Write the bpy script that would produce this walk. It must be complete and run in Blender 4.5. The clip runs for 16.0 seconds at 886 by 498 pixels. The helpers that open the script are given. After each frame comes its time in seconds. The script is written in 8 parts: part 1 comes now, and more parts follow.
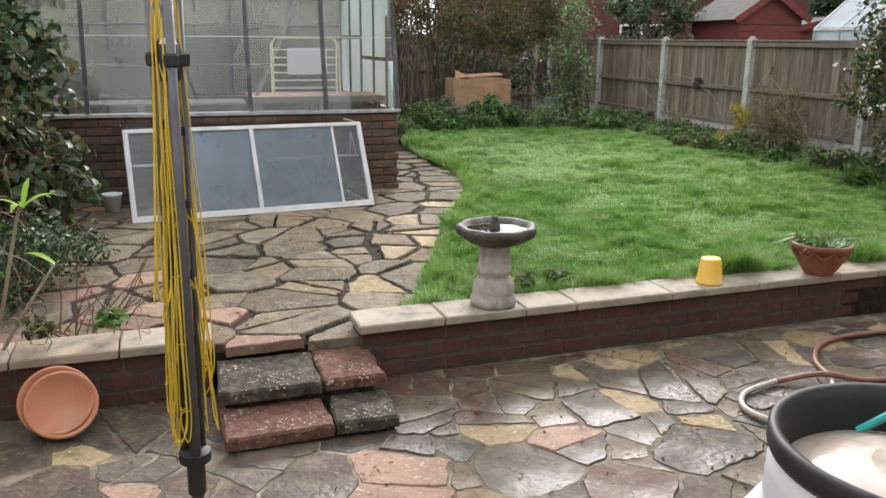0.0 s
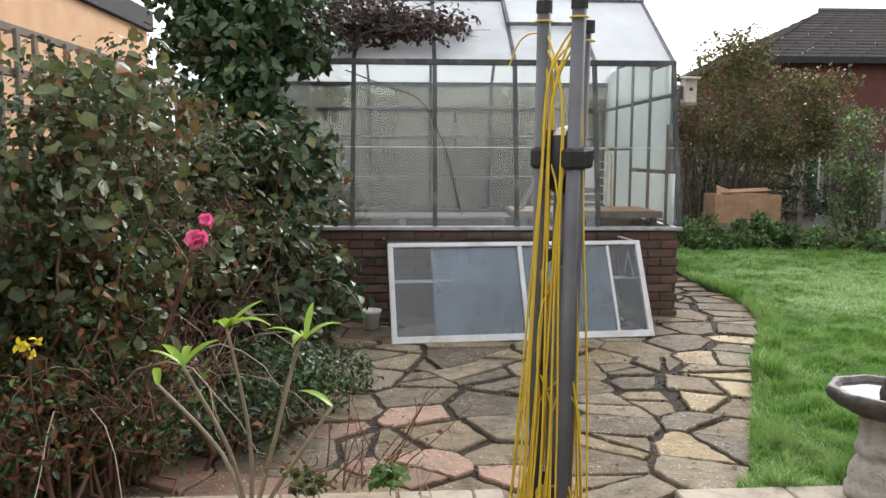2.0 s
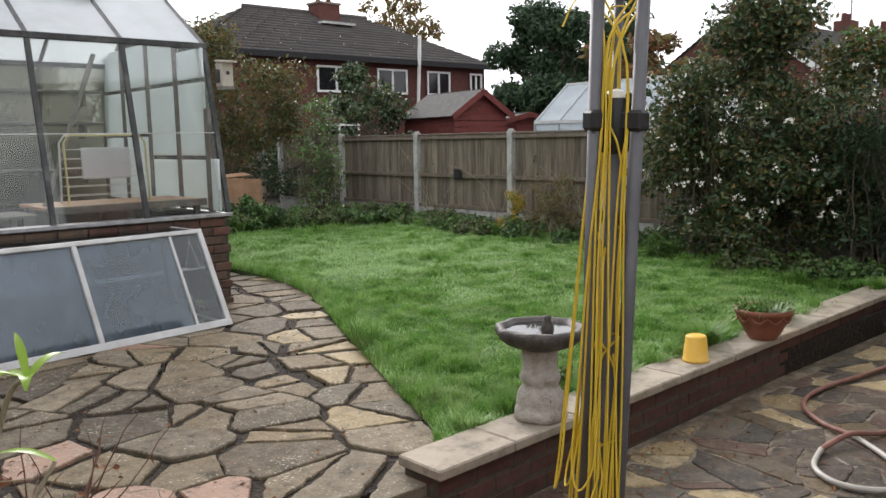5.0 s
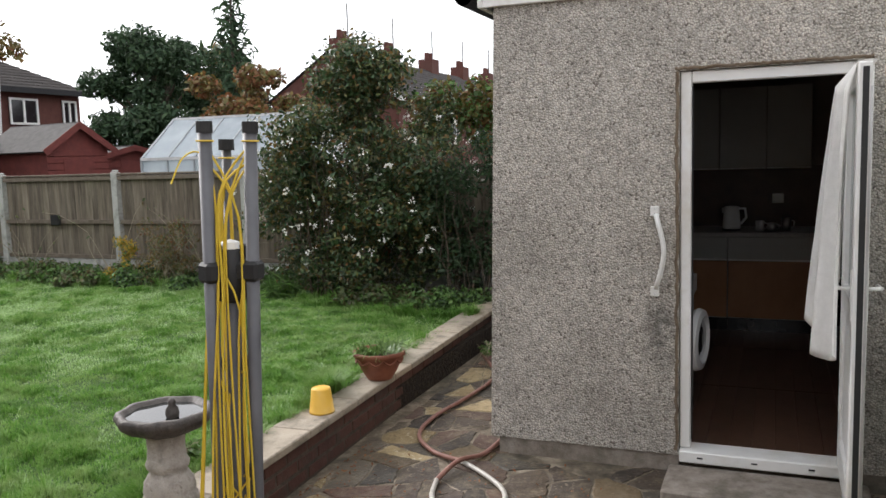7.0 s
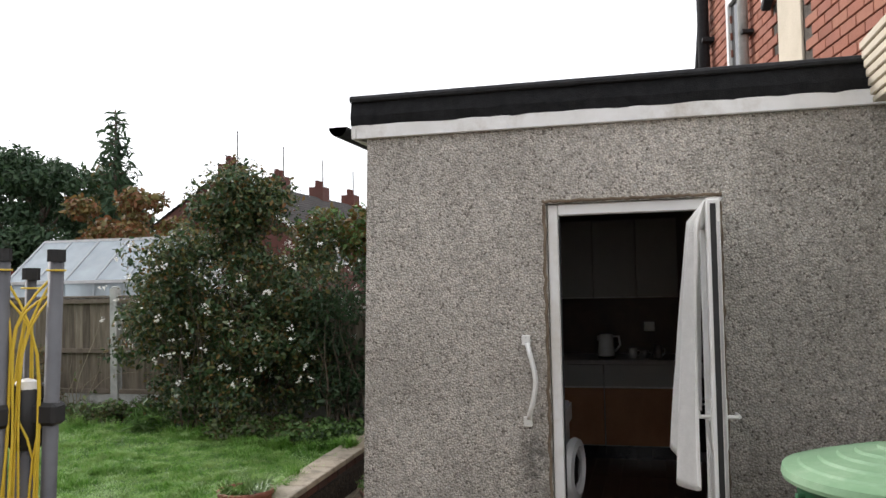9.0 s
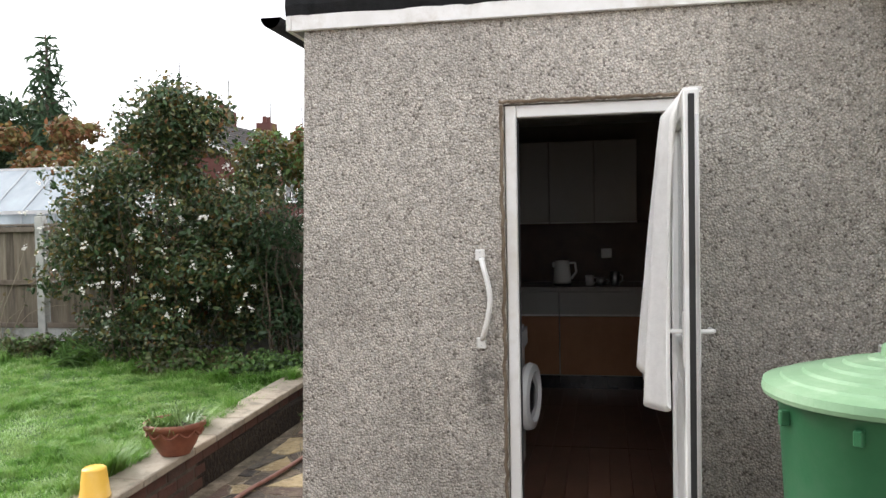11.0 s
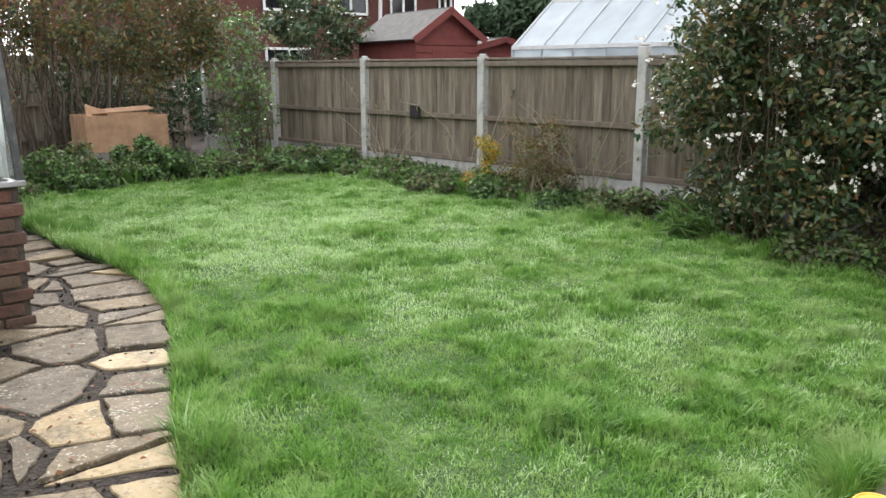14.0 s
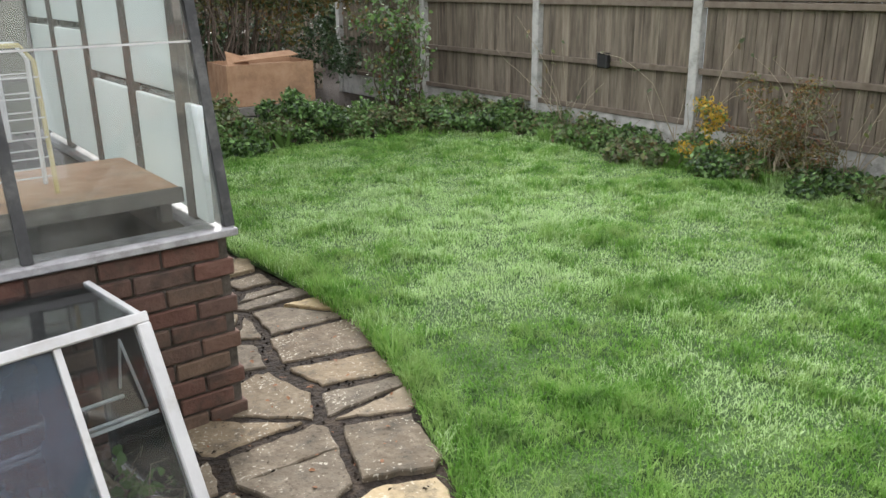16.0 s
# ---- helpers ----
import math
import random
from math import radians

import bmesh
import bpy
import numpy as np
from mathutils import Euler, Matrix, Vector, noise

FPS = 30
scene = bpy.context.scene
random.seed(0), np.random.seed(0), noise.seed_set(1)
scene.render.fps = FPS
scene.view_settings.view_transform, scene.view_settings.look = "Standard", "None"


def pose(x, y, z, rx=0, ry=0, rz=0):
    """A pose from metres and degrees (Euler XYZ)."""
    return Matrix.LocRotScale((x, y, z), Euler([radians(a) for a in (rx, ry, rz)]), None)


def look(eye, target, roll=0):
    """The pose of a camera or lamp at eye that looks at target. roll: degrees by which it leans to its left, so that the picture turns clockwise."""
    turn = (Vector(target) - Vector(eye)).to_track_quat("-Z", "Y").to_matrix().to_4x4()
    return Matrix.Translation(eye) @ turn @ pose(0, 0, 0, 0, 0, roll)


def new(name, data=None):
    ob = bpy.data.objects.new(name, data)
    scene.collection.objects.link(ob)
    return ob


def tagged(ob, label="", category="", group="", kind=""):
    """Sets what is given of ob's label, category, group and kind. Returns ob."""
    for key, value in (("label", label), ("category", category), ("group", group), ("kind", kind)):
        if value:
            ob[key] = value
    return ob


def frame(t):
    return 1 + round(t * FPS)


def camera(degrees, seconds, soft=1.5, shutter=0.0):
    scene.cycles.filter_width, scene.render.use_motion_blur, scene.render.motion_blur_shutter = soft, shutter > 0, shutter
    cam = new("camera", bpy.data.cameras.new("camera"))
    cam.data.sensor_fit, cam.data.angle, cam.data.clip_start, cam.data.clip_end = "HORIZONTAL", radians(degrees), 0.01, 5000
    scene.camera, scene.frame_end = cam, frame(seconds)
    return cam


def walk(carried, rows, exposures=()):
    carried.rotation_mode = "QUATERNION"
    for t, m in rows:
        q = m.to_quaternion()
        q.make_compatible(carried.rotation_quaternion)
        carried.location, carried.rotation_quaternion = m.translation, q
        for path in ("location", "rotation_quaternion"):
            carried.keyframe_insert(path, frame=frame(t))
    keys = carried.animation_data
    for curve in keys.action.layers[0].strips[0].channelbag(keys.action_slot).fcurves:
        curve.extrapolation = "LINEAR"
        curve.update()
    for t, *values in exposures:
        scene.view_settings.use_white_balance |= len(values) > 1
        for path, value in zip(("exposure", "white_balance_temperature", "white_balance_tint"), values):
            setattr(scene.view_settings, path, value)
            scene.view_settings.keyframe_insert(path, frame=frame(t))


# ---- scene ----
# camera and its walk
cam = camera(57.1, 16.0)
PATH = [
    (0, (-0.051, 0.088, 1.478), (0.526, 1.937, 0.98), 0.4),
    (0.5, (-0.045, 0.286, 1.505), (0.447, 2.171, 1.056), 0.3),
    (1, (-0.03, 0.561, 1.489), (0.397, 2.471, 1.077), 0.3),
    (1.5, (-0.127, 0.78, 1.495), (0.166, 2.731, 1.171), 0.4),
    (2, (-0.347, 0.988, 1.428), (-0.282, 2.974, 1.198), 0.2),
    (2.5, (-0.656, 1.198, 1.442), (-0.723, 3.186, 1.234), 0.3),
    (3, (-0.916, 1.5, 1.397), (-1.032, 3.486, 1.19), 0.3),
    (3.5, (-1.091, 1.631, 1.391), (-1.125, 3.62, 1.191), 0.2),
    (4, (-1.283, 1.596, 1.416), (-0.781, 3.521, 1.213), 0.3),
    (4.5, (-1.318, 1.533, 1.413), (-0.322, 3.254, 1.196), -0.4),
    (5, (-1.293, 1.508, 1.393), (0.015, 2.997, 1.129), -1.0),
    (5.2, (-1.289, 1.499, 1.406), (0.1, 2.909, 1.117), -1.0),
    (7.3, (-1.306, 1.491, 1.631), (0.571, 2.161, 1.465), -1.5),
    (7.5, (-1.307, 1.487, 1.633), (0.589, 2.116, 1.526), -1.4),
    (8, (-1.335, 1.464, 1.655), (0.589, 2.011, 1.666), -1.1),
    (8.2, (-1.298, 1.407, 1.659), (0.623, 1.957, 1.705), -1.2),
    (10.3, (-1.134, 1.42, 1.516), (0.827, 1.811, 1.545), -1.0),
    (10.5, (-1.077, 1.418, 1.501), (0.885, 1.807, 1.504), -1.0),
    (11, (-0.799, 1.491, 1.457), (1.163, 1.874, 1.386), -1.1),
    (11.5, (-0.456, 1.574, 1.429), (1.498, 1.956, 1.236), -0.9),
    (12, (-0.025, 1.718, 1.43), (1.908, 2.126, 1.117), -1.0),
    (12.5, (0.279, 2.018, 1.386), (2.17, 2.569, 1.039), -0.9),
    (13, (0.484, 2.408, 1.385), (2.265, 3.239, 1.018), -0.3),
    (13.5, (0.545, 2.847, 1.398), (2.115, 4.022, 1.007), -0.1),
    (14, (0.626, 3.341, 1.378), (1.967, 4.761, 0.947), -0.1),
    (14.5, (0.679, 3.804, 1.409), (1.919, 5.288, 0.898), -0.2),
    (15, (0.771, 4.314, 1.532), (1.976, 5.806, 0.964), -0.4),
    (15.5, (0.781, 4.714, 1.599), (1.965, 6.209, 0.997), -0.7),
    (16, (0.791, 5.087, 1.699), (1.932, 6.603, 1.069), -0.8),
]
walk(cam, [(t, look(eye, target, roll)) for t, eye, target, roll in PATH],
     exposures=[(t, stops, 6350, 13) for t, stops in ((0, 0.65), (2, 0.55), (3.5, 0.55), (4, 0.6), (5, 0.28), (7.5, 0.38), (8.2, 0.28), (10.5, 0.5), (11, 0.9), (11.5, 1.15), (12.5, 1.22), (14, 0.98), (16, 0.88))])

# overcast sky and a weak, wide sun
SUN_EL, SUN_AZ = radians(30), radians(25)
world = bpy.data.worlds.new("overcast_sky")
scene.world = world
world.use_nodes = True
wn, wl = world.node_tree.nodes, world.node_tree.links
wn.clear()
sky = wn.new("ShaderNodeTexSky")
sky.sky_type = 'NISHITA'
sky.sun_disc = False
sky.sun_elevation, sky.sun_rotation = SUN_EL, SUN_AZ
sky.air_density, sky.dust_density, sky.ozone_density = 1.6, 6.0, 1.0
hs = wn.new("ShaderNodeHueSaturation")
hs.inputs["Saturation"].default_value = 0.18
tc = wn.new("ShaderNodeTexCoord")
cl = wn.new("ShaderNodeTexNoise")
cl.inputs["Scale"].default_value = 2.2
cl.inputs["Detail"].default_value = 5.0
cr = wn.new("ShaderNodeMapRange")
cr.inputs["From Min"].default_value, cr.inputs["From Max"].default_value = 0.3, 0.7
cr.inputs["To Min"].default_value, cr.inputs["To Max"].default_value = 0.75, 1.15
mulc = wn.new("ShaderNodeMix")
mulc.data_type, mulc.blend_type = 'RGBA', 'MULTIPLY'
mulc.inputs[0].default_value = 1.0
bg = wn.new("ShaderNodeBackground")
bg.inputs["Strength"].default_value = 0.13
wo = wn.new("ShaderNodeOutputWorld")
wl.new(sky.outputs[0], hs.inputs["Color"])
wl.new(tc.outputs["Generated"], cl.inputs["Vector"])
wl.new(cl.outputs[0], cr.inputs["Value"])
wl.new(cr.outputs[0], mulc.inputs[7])
even = wn.new("ShaderNodeMix")
even.data_type = 'RGBA'
even.inputs[0].default_value = 0.8
even.inputs[6].default_value = (1, 1, 1, 1)
even.inputs[7].default_value = (11.0, 11.2, 11.4, 1)
wl.new(hs.outputs[0], even.inputs[6])
wl.new(even.outputs[2], mulc.inputs[6])
wl.new(mulc.outputs[2], bg.inputs["Color"])
wl.new(bg.outputs[0], wo.inputs["Surface"])

sun = new("sun", bpy.data.lights.new("sun", 'SUN'))
sun.data.energy = 2.3
sun.data.angle = radians(16)
sun.data.color = (1.0, 0.96, 0.9)
sun.matrix_world = look((20 * math.sin(SUN_AZ) * math.cos(SUN_EL), 20 * math.cos(SUN_AZ) * math.cos(SUN_EL), 20 * math.sin(SUN_EL)), (0, 0, 0))

# ---- materials ----
def material(name, colors, scale=6.0, rough=0.7, metal=0.0, bump=0.3, bump_scale=60.0, per=None, per_colors=None, per_mix=0.6,
             stain=None, stain_scale=1.5, spec=0.4, coat=0.0, wet=0.0, bump_dist=0.01, stretch=None, speckle=None, speckle_scale=70.0):
    """Two scales of noise colour, optional change by object or by island, stains, fine relief."""
    m = bpy.data.materials.new(name)
    m.use_nodes = True
    n, l = m.node_tree.nodes, m.node_tree.links
    b = n["Principled BSDF"]
    b.inputs["Roughness"].default_value, b.inputs["Metallic"].default_value = rough, metal
    b.inputs["Specular IOR Level"].default_value = spec
    b.inputs["Coat Weight"].default_value = coat
    tex = n.new("ShaderNodeTexCoord")
    where = tex.outputs["Object"]
    if per == "object":
        oi = n.new("ShaderNodeObjectInfo")
        add = n.new("ShaderNodeVectorMath")
        sc = n.new("ShaderNodeVectorMath")
        sc.operation = 'SCALE'
        sc.inputs["Scale"].default_value = 37.0
        comb = n.new("ShaderNodeCombineXYZ")
        for k in range(3):
            l.new(oi.outputs["Random"], comb.inputs[k])
        l.new(comb.outputs[0], sc.inputs[0])
        l.new(where, add.inputs[0])
        l.new(sc.outputs[0], add.inputs[1])
        where = add.outputs[0]
    if stretch:
        st = n.new("ShaderNodeVectorMath")
        st.operation = 'MULTIPLY'
        st.inputs[1].default_value = stretch
        l.new(where, st.inputs[0])
        where = st.outputs[0]
    nz = n.new("ShaderNodeTexNoise")
    nz.inputs["Scale"].default_value, nz.inputs["Detail"].default_value, nz.inputs["Roughness"].default_value = scale, 6, 0.65
    l.new(where, nz.inputs["Vector"])
    ramp = n.new("ShaderNodeValToRGB")
    els = ramp.color_ramp.elements
    for k, c in enumerate(colors):
        p = 0.3 + 0.4 * k / max(1, len(colors) - 1)
        e = els[k] if k < 2 else els.new(p)
        e.position, e.color = p, (*c, 1)
    l.new(nz.outputs[0], ramp.inputs[0])
    out = ramp.outputs[0]
    if per:
        src = n.new("ShaderNodeObjectInfo").outputs["Random"] if per == "object" else n.new("ShaderNodeNewGeometry").outputs["Random Per Island"]
        r2 = n.new("ShaderNodeValToRGB")
        e2 = r2.color_ramp.elements
        pc = per_colors or colors
        for k, c in enumerate(pc):
            p = k / max(1, len(pc) - 1)
            e = e2[k] if k < 2 else e2.new(p)
            e.position, e.color = p, (*c, 1)
        l.new(src, r2.inputs[0])
        mx = n.new("ShaderNodeMix")
        mx.data_type = 'RGBA'
        mx.inputs[0].default_value = per_mix
        l.new(out, mx.inputs[6])
        l.new(r2.outputs[0], mx.inputs[7])
        out = mx.outputs[2]
    if stain:
        ns = n.new("ShaderNodeTexNoise")
        ns.inputs["Scale"].default_value, ns.inputs["Detail"].default_value = stain_scale, 8
        ns.inputs["Roughness"].default_value = 0.7
        l.new(where, ns.inputs["Vector"])
        mr = n.new("ShaderNodeMapRange")
        mr.inputs["From Min"].default_value, mr.inputs["From Max"].default_value = 0.5, 0.68
        mr.inputs["To Max"].default_value = 0.8
        l.new(ns.outputs[0], mr.inputs["Value"])
        ms = n.new("ShaderNodeMix")
        ms.data_type = 'RGBA'
        ms.inputs[7].default_value = (*stain, 1)
        l.new(mr.outputs[0], ms.inputs[0])
        l.new(out, ms.inputs[6])
        out = ms.outputs[2]
    if speckle:
        # lichen spots and grit, denser in some areas than in others
        sp = n.new("ShaderNodeTexNoise")
        sp.inputs["Scale"].default_value, sp.inputs["Detail"].default_value = speckle_scale, 3
        l.new(where, sp.inputs["Vector"])
        area_n = n.new("ShaderNodeTexNoise")
        area_n.inputs["Scale"].default_value, area_n.inputs["Detail"].default_value = 5.0, 3
        l.new(where, area_n.inputs["Vector"])
        add = n.new("ShaderNodeMath")
        add.operation = 'MULTIPLY_ADD'
        add.inputs[1].default_value = 0.45
        l.new(area_n.outputs[0], add.inputs[0])
        l.new(sp.outputs[0], add.inputs[2])
        for lo, hi, top, col in ((0.86, 0.92, 0.75, speckle), (0.6, 0.53, 0.45, (0.014, 0.012, 0.01))):
            mp = n.new("ShaderNodeMapRange")
            mp.inputs["From Min"].default_value, mp.inputs["From Max"].default_value = lo, hi
            mp.inputs["To Max"].default_value = top
            l.new(add.outputs[0], mp.inputs["Value"])
            mq = n.new("ShaderNodeMix")
            mq.data_type = 'RGBA'
            mq.inputs[7].default_value = (*col, 1)
            l.new(mp.outputs[0], mq.inputs[0])
            l.new(out, mq.inputs[6])
            out = mq.outputs[2]
    l.new(out, b.inputs["Base Color"])
    if wet:
        nw = n.new("ShaderNodeTexNoise")
        nw.inputs["Scale"].default_value, nw.inputs["Detail"].default_value = 2.3, 4
        l.new(tex.outputs["Object"], nw.inputs["Vector"])
        mw = n.new("ShaderNodeMapRange")
        mw.inputs["From Min"].default_value, mw.inputs["From Max"].default_value = 0.4, 0.62
        mw.inputs["To Min"].default_value, mw.inputs["To Max"].default_value = rough, max(0.12, rough - wet)
        l.new(nw.outputs[0], mw.inputs["Value"])
        l.new(mw.outputs[0], b.inputs["Roughness"])
    if bump:
        nb = n.new("ShaderNodeTexNoise")
        nb.inputs["Scale"].default_value, nb.inputs["Detail"].default_value = bump_scale, 5
        l.new(where, nb.inputs["Vector"])
        bp = n.new("ShaderNodeBump")
        bp.inputs["Strength"].default_value, bp.inputs["Distance"].default_value = bump, bump_dist
        l.new(nb.outputs[0], bp.inputs["Height"])
        l.new(bp.outputs[0], b.inputs["Normal"])
    return m


def leaf_material(name, colors, rough=0.45, through_light=0.25, stain=None, stain_scale=1.5, scale=25, mix=0.75, spec=0.3):
    """Leaves: colour by island, a little light passes through."""
    m = material(name, colors, scale=scale, rough=rough, spec=spec, bump=0.15, bump_scale=90, per="island", per_colors=colors, per_mix=mix, stain=stain, stain_scale=stain_scale)
    n, l = m.node_tree.nodes, m.node_tree.links
    b = n["Principled BSDF"]
    o = n["Material Output"]
    t = n.new("ShaderNodeBsdfTranslucent")
    src = b.inputs["Base Color"].links[0].from_socket
    l.new(src, t.inputs["Color"])
    mx = n.new("ShaderNodeMixShader")
    mx.inputs[0].default_value = through_light
    l.new(b.outputs[0], mx.inputs[1])
    l.new(t.outputs[0], mx.inputs[2])
    l.new(mx.outputs[0], o.inputs["Surface"])
    return m


def glass_material(name, tint=(0.93, 0.96, 0.95), dirt=(0.55, 0.56, 0.53), dirt_low=0.08, dirt_high=0.4, scale=2.5, rough=0.02):
    """Clear pane with grime: glossy film, see-through body and a patchy milky layer."""
    m = bpy.data.materials.new(name)
    m.use_nodes = True
    n, l = m.node_tree.nodes, m.node_tree.links
    n.remove(n["Principled BSDF"])
    o = n["Material Output"]
    tr = n.new("ShaderNodeBsdfTransparent")
    tr.inputs[0].default_value = (*tint, 1)
    gl = n.new("ShaderNodeBsdfGlossy")
    gl.inputs["Roughness"].default_value = rough
    fr = n.new("ShaderNodeFresnel")
    fr.inputs[0].default_value = 1.5
    m1 = n.new("ShaderNodeMixShader")
    l.new(fr.outputs[0], m1.inputs[0])
    l.new(tr.outputs[0], m1.inputs[1])
    l.new(gl.outputs[0], m1.inputs[2])
    df = n.new("ShaderNodeBsdfDiffuse")
    df.inputs[0].default_value = (*dirt, 1)
    tl = n.new("ShaderNodeBsdfTranslucent")
    tl.inputs[0].default_value = (*dirt, 1)
    dm = n.new("ShaderNodeMixShader")
    dm.inputs[0].default_value = 0.45
    l.new(df.outputs[0], dm.inputs[1])
    l.new(tl.outputs[0], dm.inputs[2])
    tex = n.new("ShaderNodeTexCoord")
    nz = n.new("ShaderNodeTexNoise")
    nz.inputs["Scale"].default_value, nz.inputs["Detail"].default_value = scale, 7
    mp = n.new("ShaderNodeMapping")
    mp.inputs["Scale"].default_value = (1.0, 1.0, 0.45)
    l.new(tex.outputs["Object"], mp.inputs[0])
    l.new(mp.outputs[0], nz.inputs["Vector"])
    mr = n.new("ShaderNodeMapRange")
    mr.inputs["From Min"].default_value, mr.inputs["From Max"].default_value = 0.3, 0.7
    mr.inputs["To Min"].default_value, mr.inputs["To Max"].default_value = dirt_low, dirt_high
    l.new(nz.outputs[0], mr.inputs["Value"])
    m2 = n.new("ShaderNodeMixShader")
    l.new(mr.outputs[0], m2.inputs[0])
    l.new(m1.outputs[0], m2.inputs[1])
    l.new(dm.outputs[0], m2.inputs[2])
    l.new(m2.outputs[0], o.inputs["Surface"])
    return m


# ---- mesh helpers ----
def mesh_object(name, bm, mat, smooth=False):
    me = bpy.data.meshes.new(name)
    bm.normal_update()
    bm.to_mesh(me)
    bm.free()
    if smooth:
        for p in me.polygons:
            p.use_smooth = True
    if mat:
        me.materials.append(mat)
    return new(name, me)


def part(name, bm, mat, parent=None, label="", smooth=False):
    ob = mesh_object(name, bm, mat, smooth)
    ob.parent = parent
    if label:
        tagged(ob, label)
    return ob


def thing(name, at, label, category, group="", kind="", turn=0.0):
    ob = new(name)
    ob.empty_display_size = 0.1
    ob.matrix_basis = pose(*at, 0, 0, turn)
    return tagged(ob, label, category, group, kind)


def box(bm, x0, x1, y0, y1, z0, z1, bevel=0.0, m=None):
    r = bmesh.ops.create_cube(bm, size=1.0)
    vs = r["verts"]
    for v in vs:
        v.co = Vector(((x0 + x1) / 2 + v.co.x * (x1 - x0), (y0 + y1) / 2 + v.co.y * (y1 - y0), (z0 + z1) / 2 + v.co.z * (z1 - z0)))
    if bevel:
        es = {e for v in vs for e in v.link_edges}
        r2 = bmesh.ops.bevel(bm, geom=list(es), offset=bevel, segments=1, affect='EDGES', profile=0.5)
        vs = list({v for f in r2["faces"] for v in f.verts} | {v for v in vs if v.is_valid})
    if m is not None:
        bmesh.ops.transform(bm, matrix=m, verts=vs)
    return bm


def box_mesh(x0, x1, y0, y1, z0, z1, bevel=0.0, m=None):
    return box(bmesh.new(), x0, x1, y0, y1, z0, z1, bevel, m)


def tube(bm, pts, r, sides=8, r_end=None, caps=True):
    """A round bar along points; the radius may taper."""
    pts = [Vector(p) for p in pts]
    r_end = r if r_end is None else r_end
    rings = []
    up = None
    for i, p in enumerate(pts):
        d = (pts[min(i + 1, len(pts) - 1)] - pts[max(i - 1, 0)])
        d = d.normalized() if d.length > 1e-9 else Vector((0, 0, 1))
        if up is None:
            up = d.orthogonal().normalized()
        u = (up - d * up.dot(d))
        u = u.normalized() if u.length > 1e-6 else d.orthogonal().normalized()
        up = u
        w = d.cross(u)
        rr = r + (r_end - r) * i / max(1, len(pts) - 1)
        rings.append([bm.verts.new(p + (u * math.cos(2 * math.pi * k / sides) + w * math.sin(2 * math.pi * k / sides)) * rr) for k in range(sides)])
    for a, b in zip(rings, rings[1:]):
        for k in range(sides):
            bm.faces.new((a[k], a[(k + 1) % sides], b[(k + 1) % sides], b[k]))
    if caps:
        bm.faces.new(rings[0][::-1])
        bm.faces.new(rings[-1])
    return bm


def lathe(bm, profile, sides=32, at=(0, 0, 0), wobble=None):
    """Turns (radius, height) pairs round the upright axis."""
    rings = []
    for r, z in profile:
        if r < 1e-5:
            rings.append([bm.verts.new((at[0], at[1], at[2] + z))])
        else:
            rings.append([bm.verts.new((at[0] + r * (wobble(k / sides, z) if wobble else 1) * math.cos(2 * math.pi * k / sides),
                                        at[1] + r * (wobble(k / sides, z) if wobble else 1) * math.sin(2 * math.pi * k / sides), at[2] + z)) for k in range(sides)])
    for a, b in zip(rings, rings[1:]):
        for k in range(sides):
            k2 = (k + 1) % sides
            if len(a) == 1 and len(b) == 1:
                continue
            if len(a) == 1:
                bm.faces.new((a[0], b[k2], b[k]))
            elif len(b) == 1:
                bm.faces.new((a[k], a[k2], b[0]))
            else:
                bm.faces.new((a[k], a[k2], b[k2], b[k]))
    return bm


def prism(bm, poly, z0, z1, bevel=0.0):
    """An upright prism over a flat outline; the top edge may be chamfered."""
    c = Vector((sum(p[0] for p in poly) / len(poly), sum(p[1] for p in poly) / len(poly), 0))
    lo = [bm.verts.new((p[0], p[1], z0)) for p in poly]
    if bevel:
        mid = [bm.verts.new((p[0], p[1], z1 - bevel)) for p in poly]
        hi = [bm.verts.new((p[0] + (c.x - p[0]) * bevel / max(0.05, (Vector((*p, 0)) - c).length), p[1] + (c.y - p[1]) * bevel / max(0.05, (Vector((*p, 0)) - c).length), z1)) for p in poly]
        loops = [lo, mid, hi]
    else:
        loops = [lo, [bm.verts.new((p[0], p[1], z1)) for p in poly]]
    n = len(poly)
    for a, b in zip(loops, loops[1:]):
        for k in range(n):
            bm.faces.new((a[k], a[(k + 1) % n], b[(k + 1) % n], b[k]))
    bm.faces.new(loops[-1])
    bm.faces.new(lo[::-1])
    return bm


def raw_mesh(name, verts, faces, mat, parent=None, smooth=False):
    """A mesh from number arrays; all faces have the same number of corners."""
    verts, faces = np.asarray(verts, dtype=np.float32), np.asarray(faces, dtype=np.int32)
    me = bpy.data.meshes.new(name)
    k = faces.shape[1]
    me.vertices.add(len(verts))
    me.vertices.foreach_set("co", verts.ravel())
    me.loops.add(faces.size)
    me.loops.foreach_set("vertex_index", faces.ravel())
    me.polygons.add(len(faces))
    me.polygons.foreach_set("loop_start", np.arange(0, faces.size, k, dtype=np.int32))
    me.polygons.foreach_set("loop_total", np.full(len(faces), k, dtype=np.int32))
    me.update(calc_edges=True)
    me.validate()
    if mat:
        me.materials.append(mat)
    ob = new(name, me)
    ob.parent = parent
    return ob


